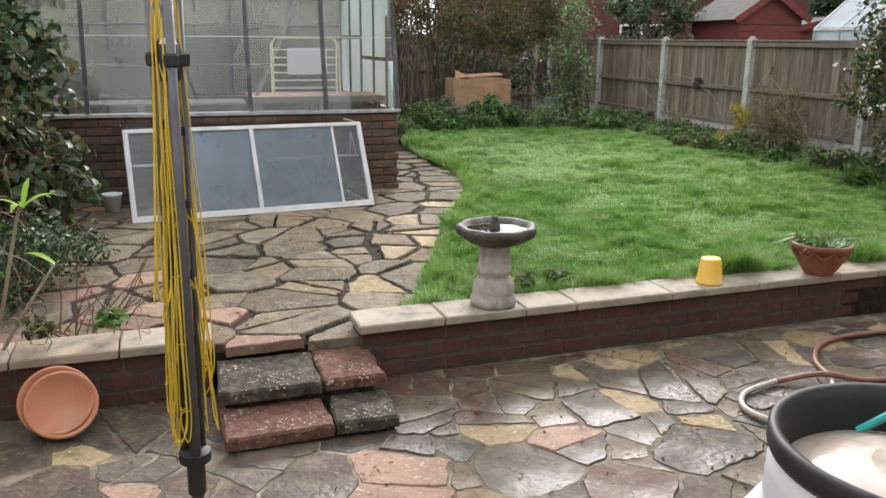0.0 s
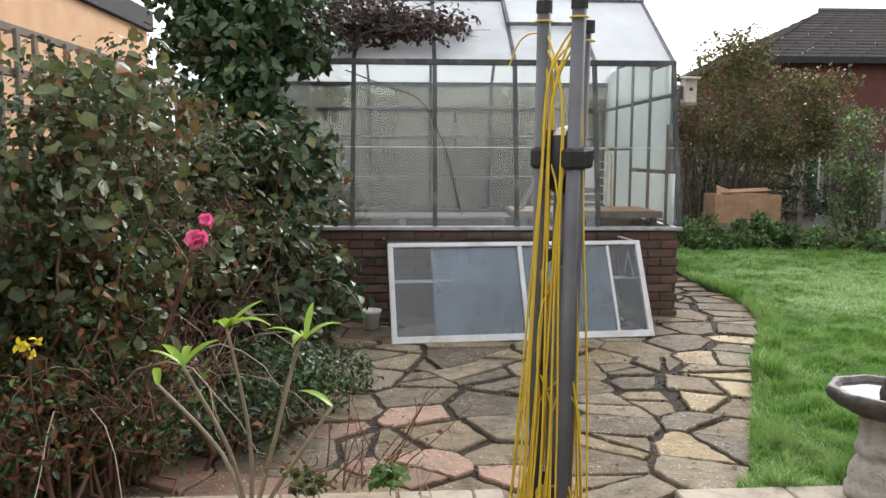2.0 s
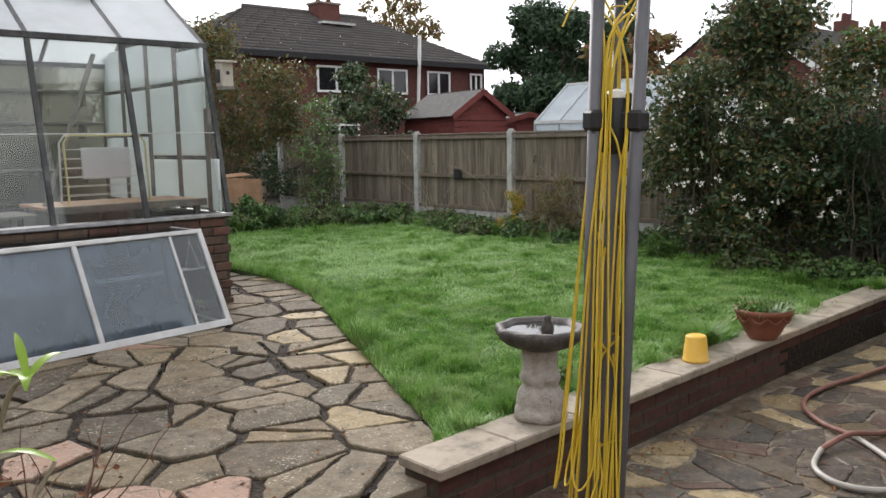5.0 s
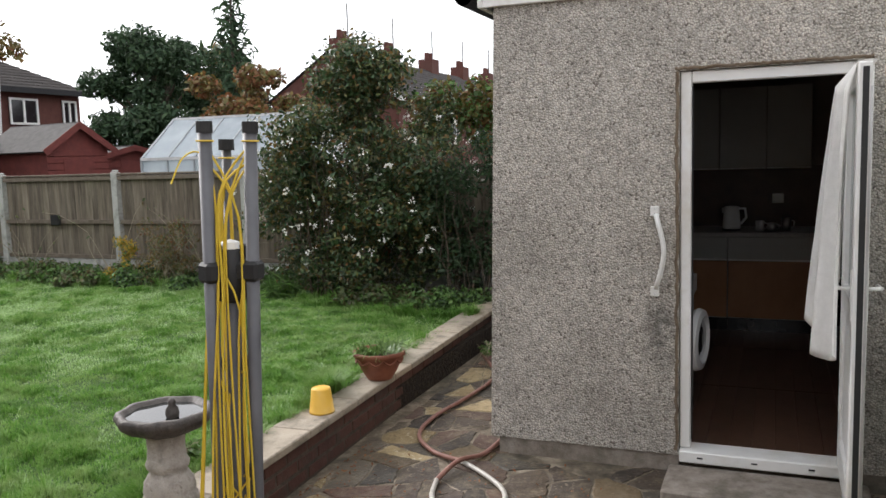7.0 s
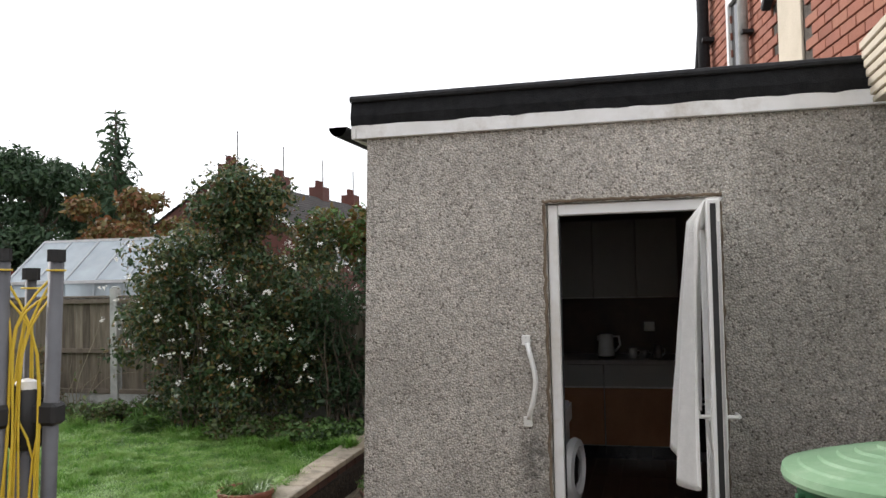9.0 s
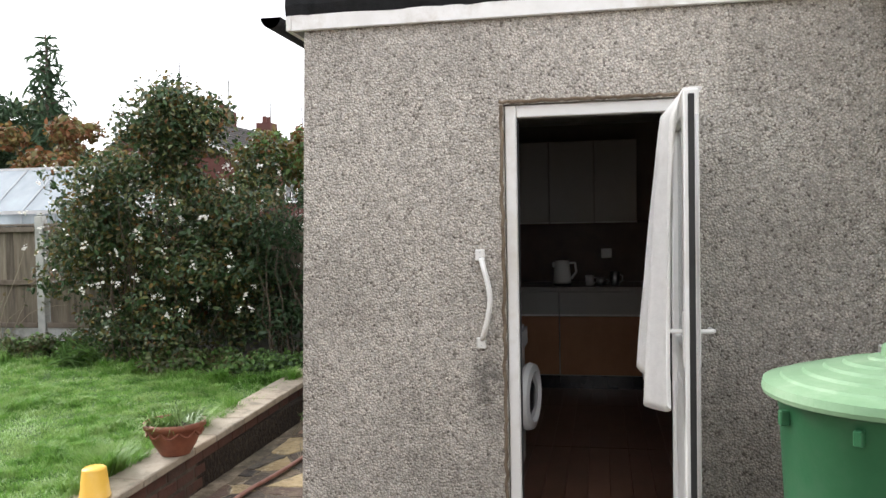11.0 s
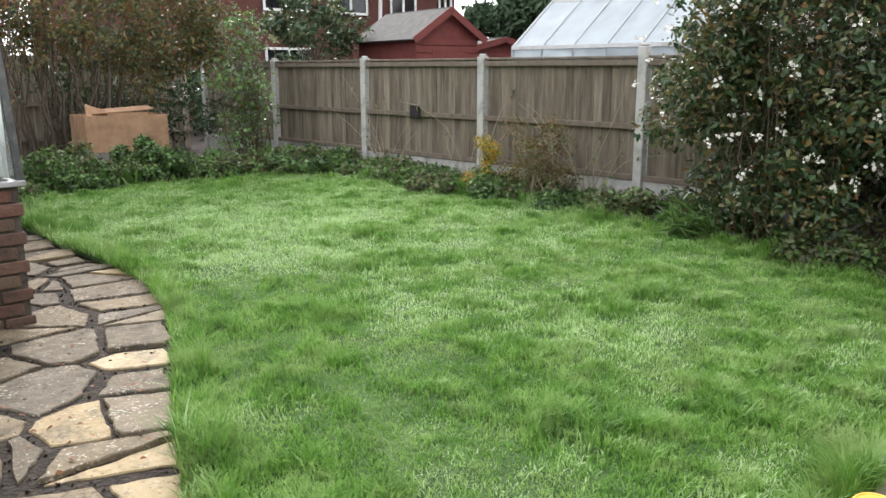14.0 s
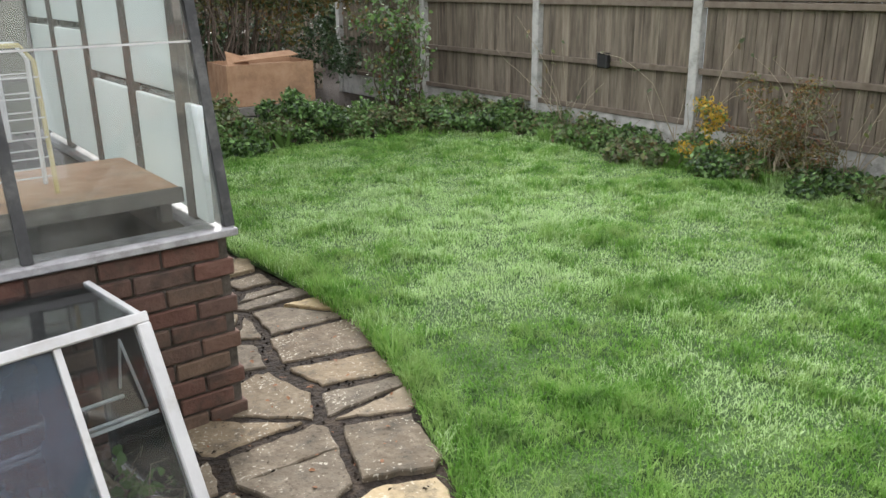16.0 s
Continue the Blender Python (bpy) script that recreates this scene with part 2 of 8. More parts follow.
def leaf_cloud(name, centres, normals, size, mat, parent=None, seed=1, aspect=0.55, spread=0.8, droop=0.3, jitter=0.5, fold=0.25):
    """Many small pointed leaves, each of two folded halves, at given places."""
    rng = np.random.default_rng(seed)
    c = np.asarray(centres, float)
    n = len(c)
    nr = np.asarray(normals, float) + rng.normal(0, spread, (n, 3))
    nr /= np.linalg.norm(nr, axis=1, keepdims=True) + 1e-9
    d = rng.normal(0, 1, (n, 3))
    d[:, 2] -= droop
    d -= nr * np.sum(d * nr, axis=1, keepdims=True)
    d /= np.linalg.norm(d, axis=1, keepdims=True) + 1e-9
    s = np.cross(nr, d)
    L = size * (1 + jitter * rng.uniform(-1, 1, n))[:, None]
    W = L * aspect
    base, tip = c, c + d * L - nr * L * 0.12
    m1 = c + d * L * 0.28
    m2 = c + d * L * 0.68 - nr * L * 0.03
    up = nr * L * fold * 0.4
    verts = np.stack([base, m1 + s * W * 0.46 + up, m2 + s * W * 0.4 + up, tip, m2 - s * W * 0.4 + up, m1 - s * W * 0.46 + up, m2], axis=1).reshape(-1, 3)
    i = (np.arange(n) * 7)[:, None]
    tri = np.concatenate([i + np.array([[0, 1, 6]]), i + np.array([[1, 2, 6]]), i + np.array([[2, 3, 6]]), i + np.array([[3, 4, 6]]), i + np.array([[4, 5, 6]]), i + np.array([[5, 0, 6]])])
    return raw_mesh(name, verts, tri, mat, parent)


def clump_points(rng, blobs, count, shell=0.6):
    """Random places near the skins of a set of ellipsoids (x, y, z, rx, ry, rz), with their outward ways."""
    w = np.array([b[3] * b[4] + b[4] * b[5] + b[3] * b[5] for b in blobs])
    pick = rng.choice(len(blobs), count, p=w / w.sum())
    B = np.array(blobs)[pick]
    v = rng.normal(0, 1, (count, 3))
    v /= np.linalg.norm(v, axis=1, keepdims=True)
    r = (shell + (1 - shell) * rng.random(count) ** 0.5) * (1 + 0.12 * rng.normal(0, 1, count))
    return B[:, :3] + v * B[:, 3:] * r[:, None], v

SOIL = material("soil", [(0.009, 0.0065, 0.0045), (0.024, 0.017, 0.011), (0.06, 0.043, 0.028)], scale=22, rough=0.95, bump=0.9, bump_scale=45, bump_dist=0.03)
MORTAR = material("mortar", [(0.04, 0.032, 0.024), (0.15, 0.12, 0.085), (0.34, 0.285, 0.215)], scale=7, rough=0.85, bump=0.6, bump_scale=70, stain=(0.05, 0.05, 0.035), stain_scale=2.2)
PATIO_STONE = material("patio_stone", [(0.03, 0.024, 0.019), (0.072, 0.056, 0.042), (0.13, 0.104, 0.077)], scale=11, rough=0.72, bump=0.7, bump_scale=35, per="object",
                       per_colors=[(0.022, 0.02, 0.018), (0.09, 0.066, 0.048), (0.04, 0.035, 0.03), (0.17, 0.12, 0.06), (0.055, 0.043, 0.036), (0.13, 0.065, 0.046), (0.05, 0.048, 0.04), (0.15, 0.125, 0.09), (0.03, 0.026, 0.024)],
                       per_mix=0.62, stain=(0.17, 0.135, 0.09), stain_scale=9, wet=0.3, spec=0.3, speckle=(0.2, 0.16, 0.115), speckle_scale=48)
PATH_STONE = material("path_stone", [(0.045, 0.038, 0.028), (0.13, 0.11, 0.082), (0.33, 0.29, 0.225)], scale=22, rough=0.85, bump=1.0, bump_scale=30, per="object",
                      per_colors=[(0.085, 0.07, 0.052), (0.27, 0.205, 0.125), (0.12, 0.1, 0.076), (0.32, 0.24, 0.135), (0.14, 0.118, 0.09), (0.33, 0.265, 0.18), (0.075, 0.062, 0.048), (0.22, 0.16, 0.095)], per_mix=0.58,
                      stain=(0.03, 0.028, 0.022), stain_scale=11.0, spec=0.2, speckle=(0.46, 0.43, 0.35))
PATH_PINK = material("pink_sandstone", [(0.15, 0.085, 0.06), (0.3, 0.18, 0.125), (0.36, 0.24, 0.17)], scale=8, rough=0.75, bump=0.5, bump_scale=40, per="object", stain=(0.16, 0.125, 0.09), stain_scale=7, speckle=(0.45, 0.36, 0.28), speckle_scale=50)
PATH_YELLOW = material("yellow_sandstone", [(0.15, 0.105, 0.05), (0.33, 0.25, 0.13), (0.4, 0.33, 0.21)], scale=12, rough=0.8, bump=0.7, bump_scale=40, per="object", stain=(0.1, 0.085, 0.055), stain_scale=7, speckle=(0.5, 0.44, 0.33), speckle_scale=55)
BRICK_DARK = material("wall_brick", [(0.05, 0.02, 0.015), (0.09, 0.037, 0.027), (0.12, 0.058, 0.044)], scale=12, rough=0.85, bump=0.5, bump_scale=70, per="object",
                      per_colors=[(0.07, 0.031, 0.024), (0.1, 0.042, 0.031), (0.06, 0.031, 0.027), (0.115, 0.055, 0.042)], per_mix=0.5, stain=(0.05, 0.045, 0.035), stain_scale=4)
BRICK_OLD = material("greenhouse_brick", [(0.045, 0.026, 0.02), (0.11, 0.06, 0.045), (0.19, 0.125, 0.095)], scale=13, rough=0.9, bump=0.6, bump_scale=60, per="object",
                     per_colors=[(0.07, 0.04, 0.03), (0.16, 0.07, 0.052), (0.08, 0.056, 0.045), (0.14, 0.085, 0.06), (0.14, 0.065, 0.048), (0.1, 0.07, 0.052), (0.24, 0.17, 0.11), (0.06, 0.04, 0.033)], per_mix=0.62, stain=(0.04, 0.035, 0.028), stain_scale=5)
WALL_MORTAR = material("wall_mortar", [(0.045, 0.038, 0.03), (0.12, 0.102, 0.085)], scale=20, rough=0.95, bump=0.5, bump_scale=90)
RETAIN_MORTAR = material("pale_wall_mortar", [(0.045, 0.035, 0.026), (0.11, 0.09, 0.068)], scale=20, rough=0.95, bump=0.5, bump_scale=90, stain=(0.05, 0.044, 0.034), stain_scale=3)
COPING = material("coping_slab", [(0.2, 0.165, 0.12), (0.35, 0.295, 0.22), (0.44, 0.38, 0.3)], scale=5, rough=0.8, bump=0.35, bump_scale=80, per="object",
                  per_colors=[(0.28, 0.25, 0.21), (0.4, 0.335, 0.26), (0.34, 0.295, 0.24), (0.4, 0.3, 0.22)], per_mix=0.5, stain=(0.13, 0.115, 0.09), stain_scale=7)
STEP_DARK = material("step_slab", [(0.022, 0.02, 0.015), (0.06, 0.053, 0.04), (0.15, 0.13, 0.095)], scale=16, rough=0.9, bump=1.0, bump_scale=60, stain=(0.1, 0.09, 0.065), stain_scale=9, spec=0.2, speckle=(0.5, 0.46, 0.38), speckle_scale=60)
STEP_RED = material("red_step_slab", [(0.05, 0.027, 0.02), (0.14, 0.07, 0.05), (0.23, 0.13, 0.095)], scale=18, rough=0.9, bump=1.0, bump_scale=60, stain=(0.1, 0.07, 0.05), stain_scale=9, spec=0.2, speckle=(0.5, 0.43, 0.36), speckle_scale=60)
ALU = material("weathered_aluminium", [(0.035, 0.036, 0.037), (0.075, 0.076, 0.077)], scale=9, rough=0.55, metal=0.2, bump=0.1, bump_scale=120, stain=(0.16, 0.16, 0.15), stain_scale=5)
WHITE_ALU = material("white_frame", [(0.5, 0.5, 0.5), (0.64, 0.64, 0.63)], scale=6, rough=0.45, bump=0.08, bump_scale=90, stain=(0.42, 0.4, 0.37), stain_scale=5)
GLASS_GH = glass_material("greenhouse_glass", tint=(0.94, 0.96, 0.955), dirt=(0.36, 0.37, 0.34), dirt_low=0.0, dirt_high=0.1, scale=1.6)
GLASS_ROOF = glass_material("roof_glass", tint=(0.9, 0.93, 0.94), dirt=(0.8, 0.82, 0.83), dirt_low=0.4, dirt_high=0.72, scale=1.2)
GLASS_CLEAR = glass_material("clear_glass", tint=(0.82, 0.85, 0.85), dirt=(0.3, 0.31, 0.3), dirt_low=0.0, dirt_high=0.06, scale=2)
# the sheet's blue-white milk includes the reflected sky, put in as colour
GLASS_MILKY = glass_material("polythene_sky_sheet", tint=(0.82, 0.87, 0.92), dirt=(0.46, 0.54, 0.68), dirt_low=0.12, dirt_high=0.7, scale=3.4, rough=0.1)
BOARD_WHITE = material("white_board", [(0.8, 0.86, 0.86), (0.88, 0.92, 0.91)], scale=3, rough=0.7, bump=0.15, bump_scale=40, stain=(0.55, 0.6, 0.56), stain_scale=3)


def let_through(m, share, color):
    """Lets part of the light pass through a thin sheet."""
    n, l = m.node_tree.nodes, m.node_tree.links
    t = n.new("ShaderNodeBsdfTranslucent")
    t.inputs["Color"].default_value = (*color, 1)
    mx = n.new("ShaderNodeMixShader")
    mx.inputs[0].default_value = share
    l.new(n["Principled BSDF"].outputs[0], mx.inputs[1])
    l.new(t.outputs[0], mx.inputs[2])
    l.new(mx.outputs[0], n["Material Output"].inputs["Surface"])


let_through(BOARD_WHITE, 0.62, (0.93, 0.97, 0.97))
BOARD_WOOD = material("staging_timber", [(0.46, 0.26, 0.16), (0.62, 0.4, 0.27), (0.7, 0.5, 0.36)], scale=6, rough=0.8, bump=0.3, bump_scale=60, stain=(0.3, 0.27, 0.22), stain_scale=4)
GREY_WOOD = material("grey_timber", [(0.14, 0.13, 0.11), (0.24, 0.225, 0.2)], scale=12, rough=0.85, bump=0.4, bump_scale=60)
WHITE_UPVC = material("white_upvc", [(0.72, 0.71, 0.68), (0.8, 0.8, 0.78)], scale=3, rough=0.35, bump=0.03, stain=(0.6, 0.57, 0.5), stain_scale=2)
FELT = material("roofing_felt", [(0.012, 0.012, 0.013), (0.03, 0.03, 0.032)], scale=18, rough=0.8, bump=0.5, bump_scale=140)
WHITE_PAINT = material("white_fascia_paint", [(0.68, 0.67, 0.64), (0.8, 0.79, 0.77)], scale=5, rough=0.6, bump=0.15, bump_scale=30, stain=(0.5, 0.46, 0.4), stain_scale=3)
FENCE_GREY = material("fence_board", [(0.05, 0.041, 0.031), (0.17, 0.145, 0.112), (0.34, 0.295, 0.23)], scale=13, rough=0.9, bump=0.5, bump_scale=50, per="object",
                      per_colors=[(0.09, 0.07, 0.052), (0.25, 0.205, 0.155), (0.13, 0.105, 0.077), (0.33, 0.28, 0.21), (0.11, 0.088, 0.066), (0.2, 0.16, 0.115)], per_mix=0.48, stain=(0.045, 0.038, 0.028), stain_scale=5, stretch=(1.5, 1.5, 0.14))
FENCE_RAIL = material("fence_rail", [(0.12, 0.095, 0.07), (0.2, 0.165, 0.13)], scale=9, rough=0.9, bump=0.4, bump_scale=50)
CONCRETE = material("concrete", [(0.33, 0.33, 0.31), (0.45, 0.45, 0.42), (0.53, 0.52, 0.49)], scale=7, rough=0.9, bump=0.4, bump_scale=70, stain=(0.2, 0.2, 0.17), stain_scale=4)
CONCRETE_OLD = material("old_concrete", [(0.15, 0.125, 0.1), (0.25, 0.215, 0.18), (0.34, 0.3, 0.26)], scale=9, rough=0.9, bump=0.5, bump_scale=60, stain=(0.11, 0.1, 0.075), stain_scale=4)
PANEL_WOOD = material("lap_board", [(0.13, 0.09, 0.07), (0.34, 0.26, 0.215), (0.6, 0.5, 0.43)], scale=7, rough=0.85, bump=0.6, bump_scale=35, per="object",
                      per_colors=[(0.24, 0.18, 0.145), (0.5, 0.4, 0.34), (0.36, 0.28, 0.23)], per_mix=0.4, stain=(0.12, 0.088, 0.07), stain_scale=4, stretch=(1.0, 0.16, 1.6))
LAWN_BASE = material("lawn_turf", [(0.022, 0.05, 0.01), (0.045, 0.095, 0.02), (0.09, 0.16, 0.04)], scale=3, rough=0.9, bump=0.8, bump_scale=60, bump_dist=0.03)
TERRACOTTA = material("terracotta", [(0.4, 0.16, 0.08), (0.5, 0.21, 0.115)], scale=6, rough=0.75, bump=0.15, bump_scale=80, stain=(0.44, 0.24, 0.16), stain_scale=4)


def pebbledash():
    """Small stones thrown at wet render: each stone its own tone, strong relief, a damp stain under the grab rail."""
    m = bpy.data.materials.new("pebbledash")
    m.use_nodes = True
    n, l = m.node_tree.nodes, m.node_tree.links
    b = n["Principled BSDF"]
    b.inputs["Roughness"].default_value = 0.85
    b.inputs["Specular IOR Level"].default_value = 0.3
    tex = n.new("ShaderNodeTexCoord")

    def mixed(kind, fac, a, c):
        x = n.new("ShaderNodeMix")
        x.data_type, x.blend_type = 'RGBA', kind
        for sock, v in ((x.inputs[0], fac), (x.inputs[6], a), (x.inputs[7], c)):
            if isinstance(v, (int, float)):
                sock.default_value = v
            elif isinstance(v, tuple):
                sock.default_value = (*v, 1)
            else:
                l.new(v, sock)
        return x.outputs[2]

    def ranged(src, lo, hi, to_lo, to_hi):
        x = n.new("ShaderNodeMapRange")
        for name, v in (("From Min", lo), ("From Max", hi), ("To Min", to_lo), ("To Max", to_hi)):
            x.inputs[name].default_value = v
        l.new(src, x.inputs["Value"])
        return x.outputs[0]

    def noisy(scale, detail):
        x = n.new("ShaderNodeTexNoise")
        x.inputs["Scale"].default_value, x.inputs["Detail"].default_value = scale, detail
        l.new(tex.outputs["Object"], x.inputs["Vector"])
        return x.outputs[0]

    v = n.new("ShaderNodeTexVoronoi")
    v.inputs["Scale"].default_value = 88
    l.new(tex.outputs["Object"], v.inputs["Vector"])
    r = n.new("ShaderNodeValToRGB")
    e = r.color_ramp.elements
    for k, (p, c) in enumerate([(0.0, (0.16, 0.14, 0.12)), (0.09, (0.44, 0.405, 0.35)), (0.5, (0.55, 0.51, 0.45)), (0.88, (0.65, 0.61, 0.55)), (1.0, (0.8, 0.77, 0.71))]):
        x = e[k] if k < 2 else e.new(p)
        x.position, x.color = p, (*c, 1)
    sep = n.new("ShaderNodeSeparateColor")
    l.new(v.outputs["Color"], sep.inputs[0])
    l.new(sep.outputs[0], r.inputs[0])
    out = mixed('MULTIPLY', 1.0, r.outputs[0], ranged(noisy(1.7, 6), 0.35, 0.65, 0.84, 1.1))
    out = mixed('MULTIPLY', 1.0, out, ranged(noisy(30, 3), 0.32, 0.62, 0.8, 1.22))
    out = mixed('MIX', ranged(v.outputs["Distance"], 0.28, 0.62, 0.0, 0.5), out, (0.15, 0.135, 0.115))
    # damp mark below the rail
    off = n.new("ShaderNodeVectorMath")
    off.operation = 'SUBTRACT'
    off.inputs[1].default_value = (HX, 2.05, 0.62)
    l.new(tex.outputs["Object"], off.inputs[0])
    sc = n.new("ShaderNodeVectorMath")
    sc.operation = 'MULTIPLY'
    sc.inputs[1].default_value = (1.0, 7.5, 3.2)
    l.new(off.outputs[0], sc.inputs[0])
    ln = n.new("ShaderNodeVectorMath")
    ln.operation = 'LENGTH'
    l.new(sc.outputs[0], ln.inputs[0])
    mk = n.new("ShaderNodeMath")
    mk.operation = 'MULTIPLY'
    l.new(ranged(ln.outputs["Value"], 0.3, 1.0, 1.0, 0.0), mk.inputs[0])
    l.new(ranged(noisy(16, 4), 0.38, 0.58, 0.1, 0.75), mk.inputs[1])
    out = mixed('MIX', mk.outputs[0], out, (0.1, 0.095, 0.085))
    l.new(out, b.inputs["Base Color"])
    inv = n.new("ShaderNodeMath")
    inv.operation = 'SUBTRACT'
    inv.inputs[0].default_value = 1.0
    l.new(v.outputs["Distance"], inv.inputs[1])
    bp = n.new("ShaderNodeBump")
    bp.inputs["Strength"].default_value, bp.inputs["Distance"].default_value = 1.0, 0.01
    l.new(inv.outputs[0], bp.inputs["Height"])
    l.new(bp.outputs[0], b.inputs["Normal"])
    return m


# house back wall line and extension
HX, HY0, HY1 = 3.22, 0.2, 3.01
PEBBLE = pebbledash()

GLASS_BACK = glass_material("misted_back_glass", tint=(0.7, 0.74, 0.7), dirt=(0.24, 0.24, 0.19), dirt_low=0.3, dirt_high=0.8, scale=1.1)
SILL_ALU = material("grimy_sill", [(0.26, 0.255, 0.26), (0.42, 0.415, 0.42)], scale=14, rough=0.5, bump=0.1, bump_scale=90, stain=(0.14, 0.13, 0.12), stain_scale=9)
GLASS_MISTED = glass_material("misted_glass", tint=(0.85, 0.9, 0.92), dirt=(0.6, 0.65, 0.68), dirt_low=0.3, dirt_high=0.6, scale=1.5)

# ---- the ground: one sheet, with the sunken patio let into it ----
LOW, UP = -0.18, 0.04
WALL_FRONT = 3.83


def ground_sheet():
    bm = bmesh.new()
    xs, ys = [-400, -2.3, 6.45, 400], [-400, -8.0, 3.95, 400]
    v = {}

    def vert(x, y, z):
        return v.setdefault((x, y, z), bm.verts.new((x, y, z)))
    for i in range(3):
        for j in range(3):
            z = LOW - 0.03 if (i == 1 and j == 1) else -0.005
            q = [(xs[i], ys[j]), (xs[i + 1], ys[j]), (xs[i + 1], ys[j + 1]), (xs[i], ys[j + 1])]
            bm.faces.new([vert(x, y, z) for x, y in q])
    ring = [(xs[1], ys[1]), (xs[2], ys[1]), (xs[2], ys[2]), (xs[1], ys[2])]
    for a, b in zip(ring, ring[1:] + ring[:1]):
        bm.faces.new([vert(*a, -0.005), vert(*b, -0.005), vert(*b, LOW - 0.03), vert(*a, LOW - 0.03)])
    return tagged(mesh_object("ground", bm, SOIL), "bare dark garden soil under beds and gardens", "ground", kind="structure")


ground_sheet()

# lawn outline: wavy path edge, beds at the back and along the fence
LAWN = [(0.95, 4.12), (1.12, 4.3), (1.36, 4.9), (1.66, 5.6), (1.98, 6.35), (2.28, 6.98), (2.55, 7.65), (2.72, 8.3), (2.75, 9.1), (2.7, 9.8), (2.74, 10.8), (3.0, 11.8), (3.5, 12.6), (4.9, 12.75), (6.3, 12.35),
        (6.85, 11.2), (6.9, 10.1), (6.85, 8.6), (6.6, 7.3), (6.5, 6.4), (6.2, 5.7), (5.95, 4.8), (6.0, 4.22)]


def inside(poly, x, y):
    c = False
    n = len(poly)
    for i in range(n):
        (x1, y1), (x2, y2) = poly[i], poly[i - 1]
        if (y1 > y) != (y2 > y) and x < (x2 - x1) * (y - y1) / (y2 - y1) + x1:
            c = not c
    return c


def lawn_height(x, y):
    return 0.055 + 0.018 * math.sin(1.3 * x + 0.7) * math.cos(0.9 * y) + 0.02 * noise.noise((x * 0.9, y * 0.9, 0.3))


def chain_x(chain, y):
    for a, b in zip(chain, chain[1:]):
        lo, hi = (a, b) if a[1] <= b[1] else (b, a)
        if lo[1] <= y <= hi[1]:
            return lo[0] + (hi[0] - lo[0]) * (y - lo[1]) / max(1e-6, hi[1] - lo[1])
    return None


LEFT_CHAIN, RIGHT_CHAIN = LAWN[:13], LAWN[14:]


def lawn_span(y):
    xl = chain_x(LEFT_CHAIN, min(max(y, 4.12), 12.6))
    xr = chain_x(RIGHT_CHAIN, min(max(y, 4.22), 12.35))
    if y > 12.35:
        xr -= (y - 12.35) * 4.0
    return xl, xr


def lawn():
    bm = bmesh.new()
    rows = []
    for j in range(82):
        y = 4.1 + 8.6 * j / 81
        xl, xr = lawn_span(y)
        rows.append([bm.verts.new((xl + (xr - xl) * i / 50, y, lawn_height(xl + (xr - xl) * i / 50, y) - (0.045 if i in (0, 50) else 0))) for i in range(51)])
    for a, b in zip(rows, rows[1:]):
        for i in range(50):
            bm.faces.new((a[i], a[i + 1], b[i + 1], b[i]))
    ob = mesh_object("lawn", bm, LAWN_BASE, True)
    return tagged(ob, "green damp lawn with long soft tufts", "lawn", kind="structure")


lawn()


def cut(poly, nx, ny, d):
    """Keeps the side of an outline where nx*x + ny*y <= d."""
    out = []
    n = len(poly)
    for i in range(n):
        p, q = poly[i], poly[(i + 1) % n]
        a, b = nx * p[0] + ny * p[1] - d, nx * q[0] + ny * q[1] - d
        if a <= 0:
            out.append(p)
        if (a < 0 < b) or (b < 0 < a):
            t = a / (a - b)
            out.append((p[0] + t * (q[0] - p[0]), p[1] + t * (q[1] - p[1])))
    return out


def area(poly):
    return abs(sum(poly[i - 1][0] * p[1] - p[0] * poly[i - 1][1] for i, p in enumerate(poly))) / 2


def crazy_cells(rng, seeds, joint, split=0.6):
    """Irregular flat stones: weighted cells round the seeds, many broken across, shrunk by half a joint."""
    weight = [rng.uniform(-0.05, 0.05) for _ in seeds]
    cells = []
    for i, (x, y) in enumerate(seeds):
        poly = [(x - 0.6, y - 0.6), (x + 0.6, y - 0.6), (x + 0.6, y + 0.6), (x - 0.6, y + 0.6)]
        for j, (u, w) in enumerate(seeds):
            if i != j and abs(u - x) < 1.3 and abs(w - y) < 1.3:
                nx, ny = (u - x), (w - y)
                L = math.hypot(nx, ny)
                nx, ny = nx / L, ny / L
                jt = joint * (0.25 + 1.1 * ((i * 7 + j * 7) % 11) / 10) + (0.016 if (y > 5.2 and edge_x(y) - x < 0.85 and y < 11) else 0.0)
                poly = cut(poly, nx, ny, nx * (x + u) / 2 + ny * (y + w) / 2 - jt + weight[i] - weight[j])
                if len(poly) < 3:
                    break
        if len(poly) < 3:
            cells.append([])
            continue
        pieces = [poly]
        if area(poly) > (0.045 if y < 3.9 else 0.07) and rng.random() < split:
            cx, cy = sum(p[0] for p in poly) / len(poly), sum(p[1] for p in poly) / len(poly)
            a = rng.uniform(0, math.pi)
            nx, ny = math.cos(a), math.sin(a)
            d = nx * cx + ny * cy + rng.uniform(-0.05, 0.05)
            jt = joint * rng.uniform(0.4, 1.1)
            pieces = [cut(poly, nx, ny, d - jt), cut(poly, -nx, -ny, -d - jt)]
        cells += [p for p in pieces if len(p) > 2]
    return cells


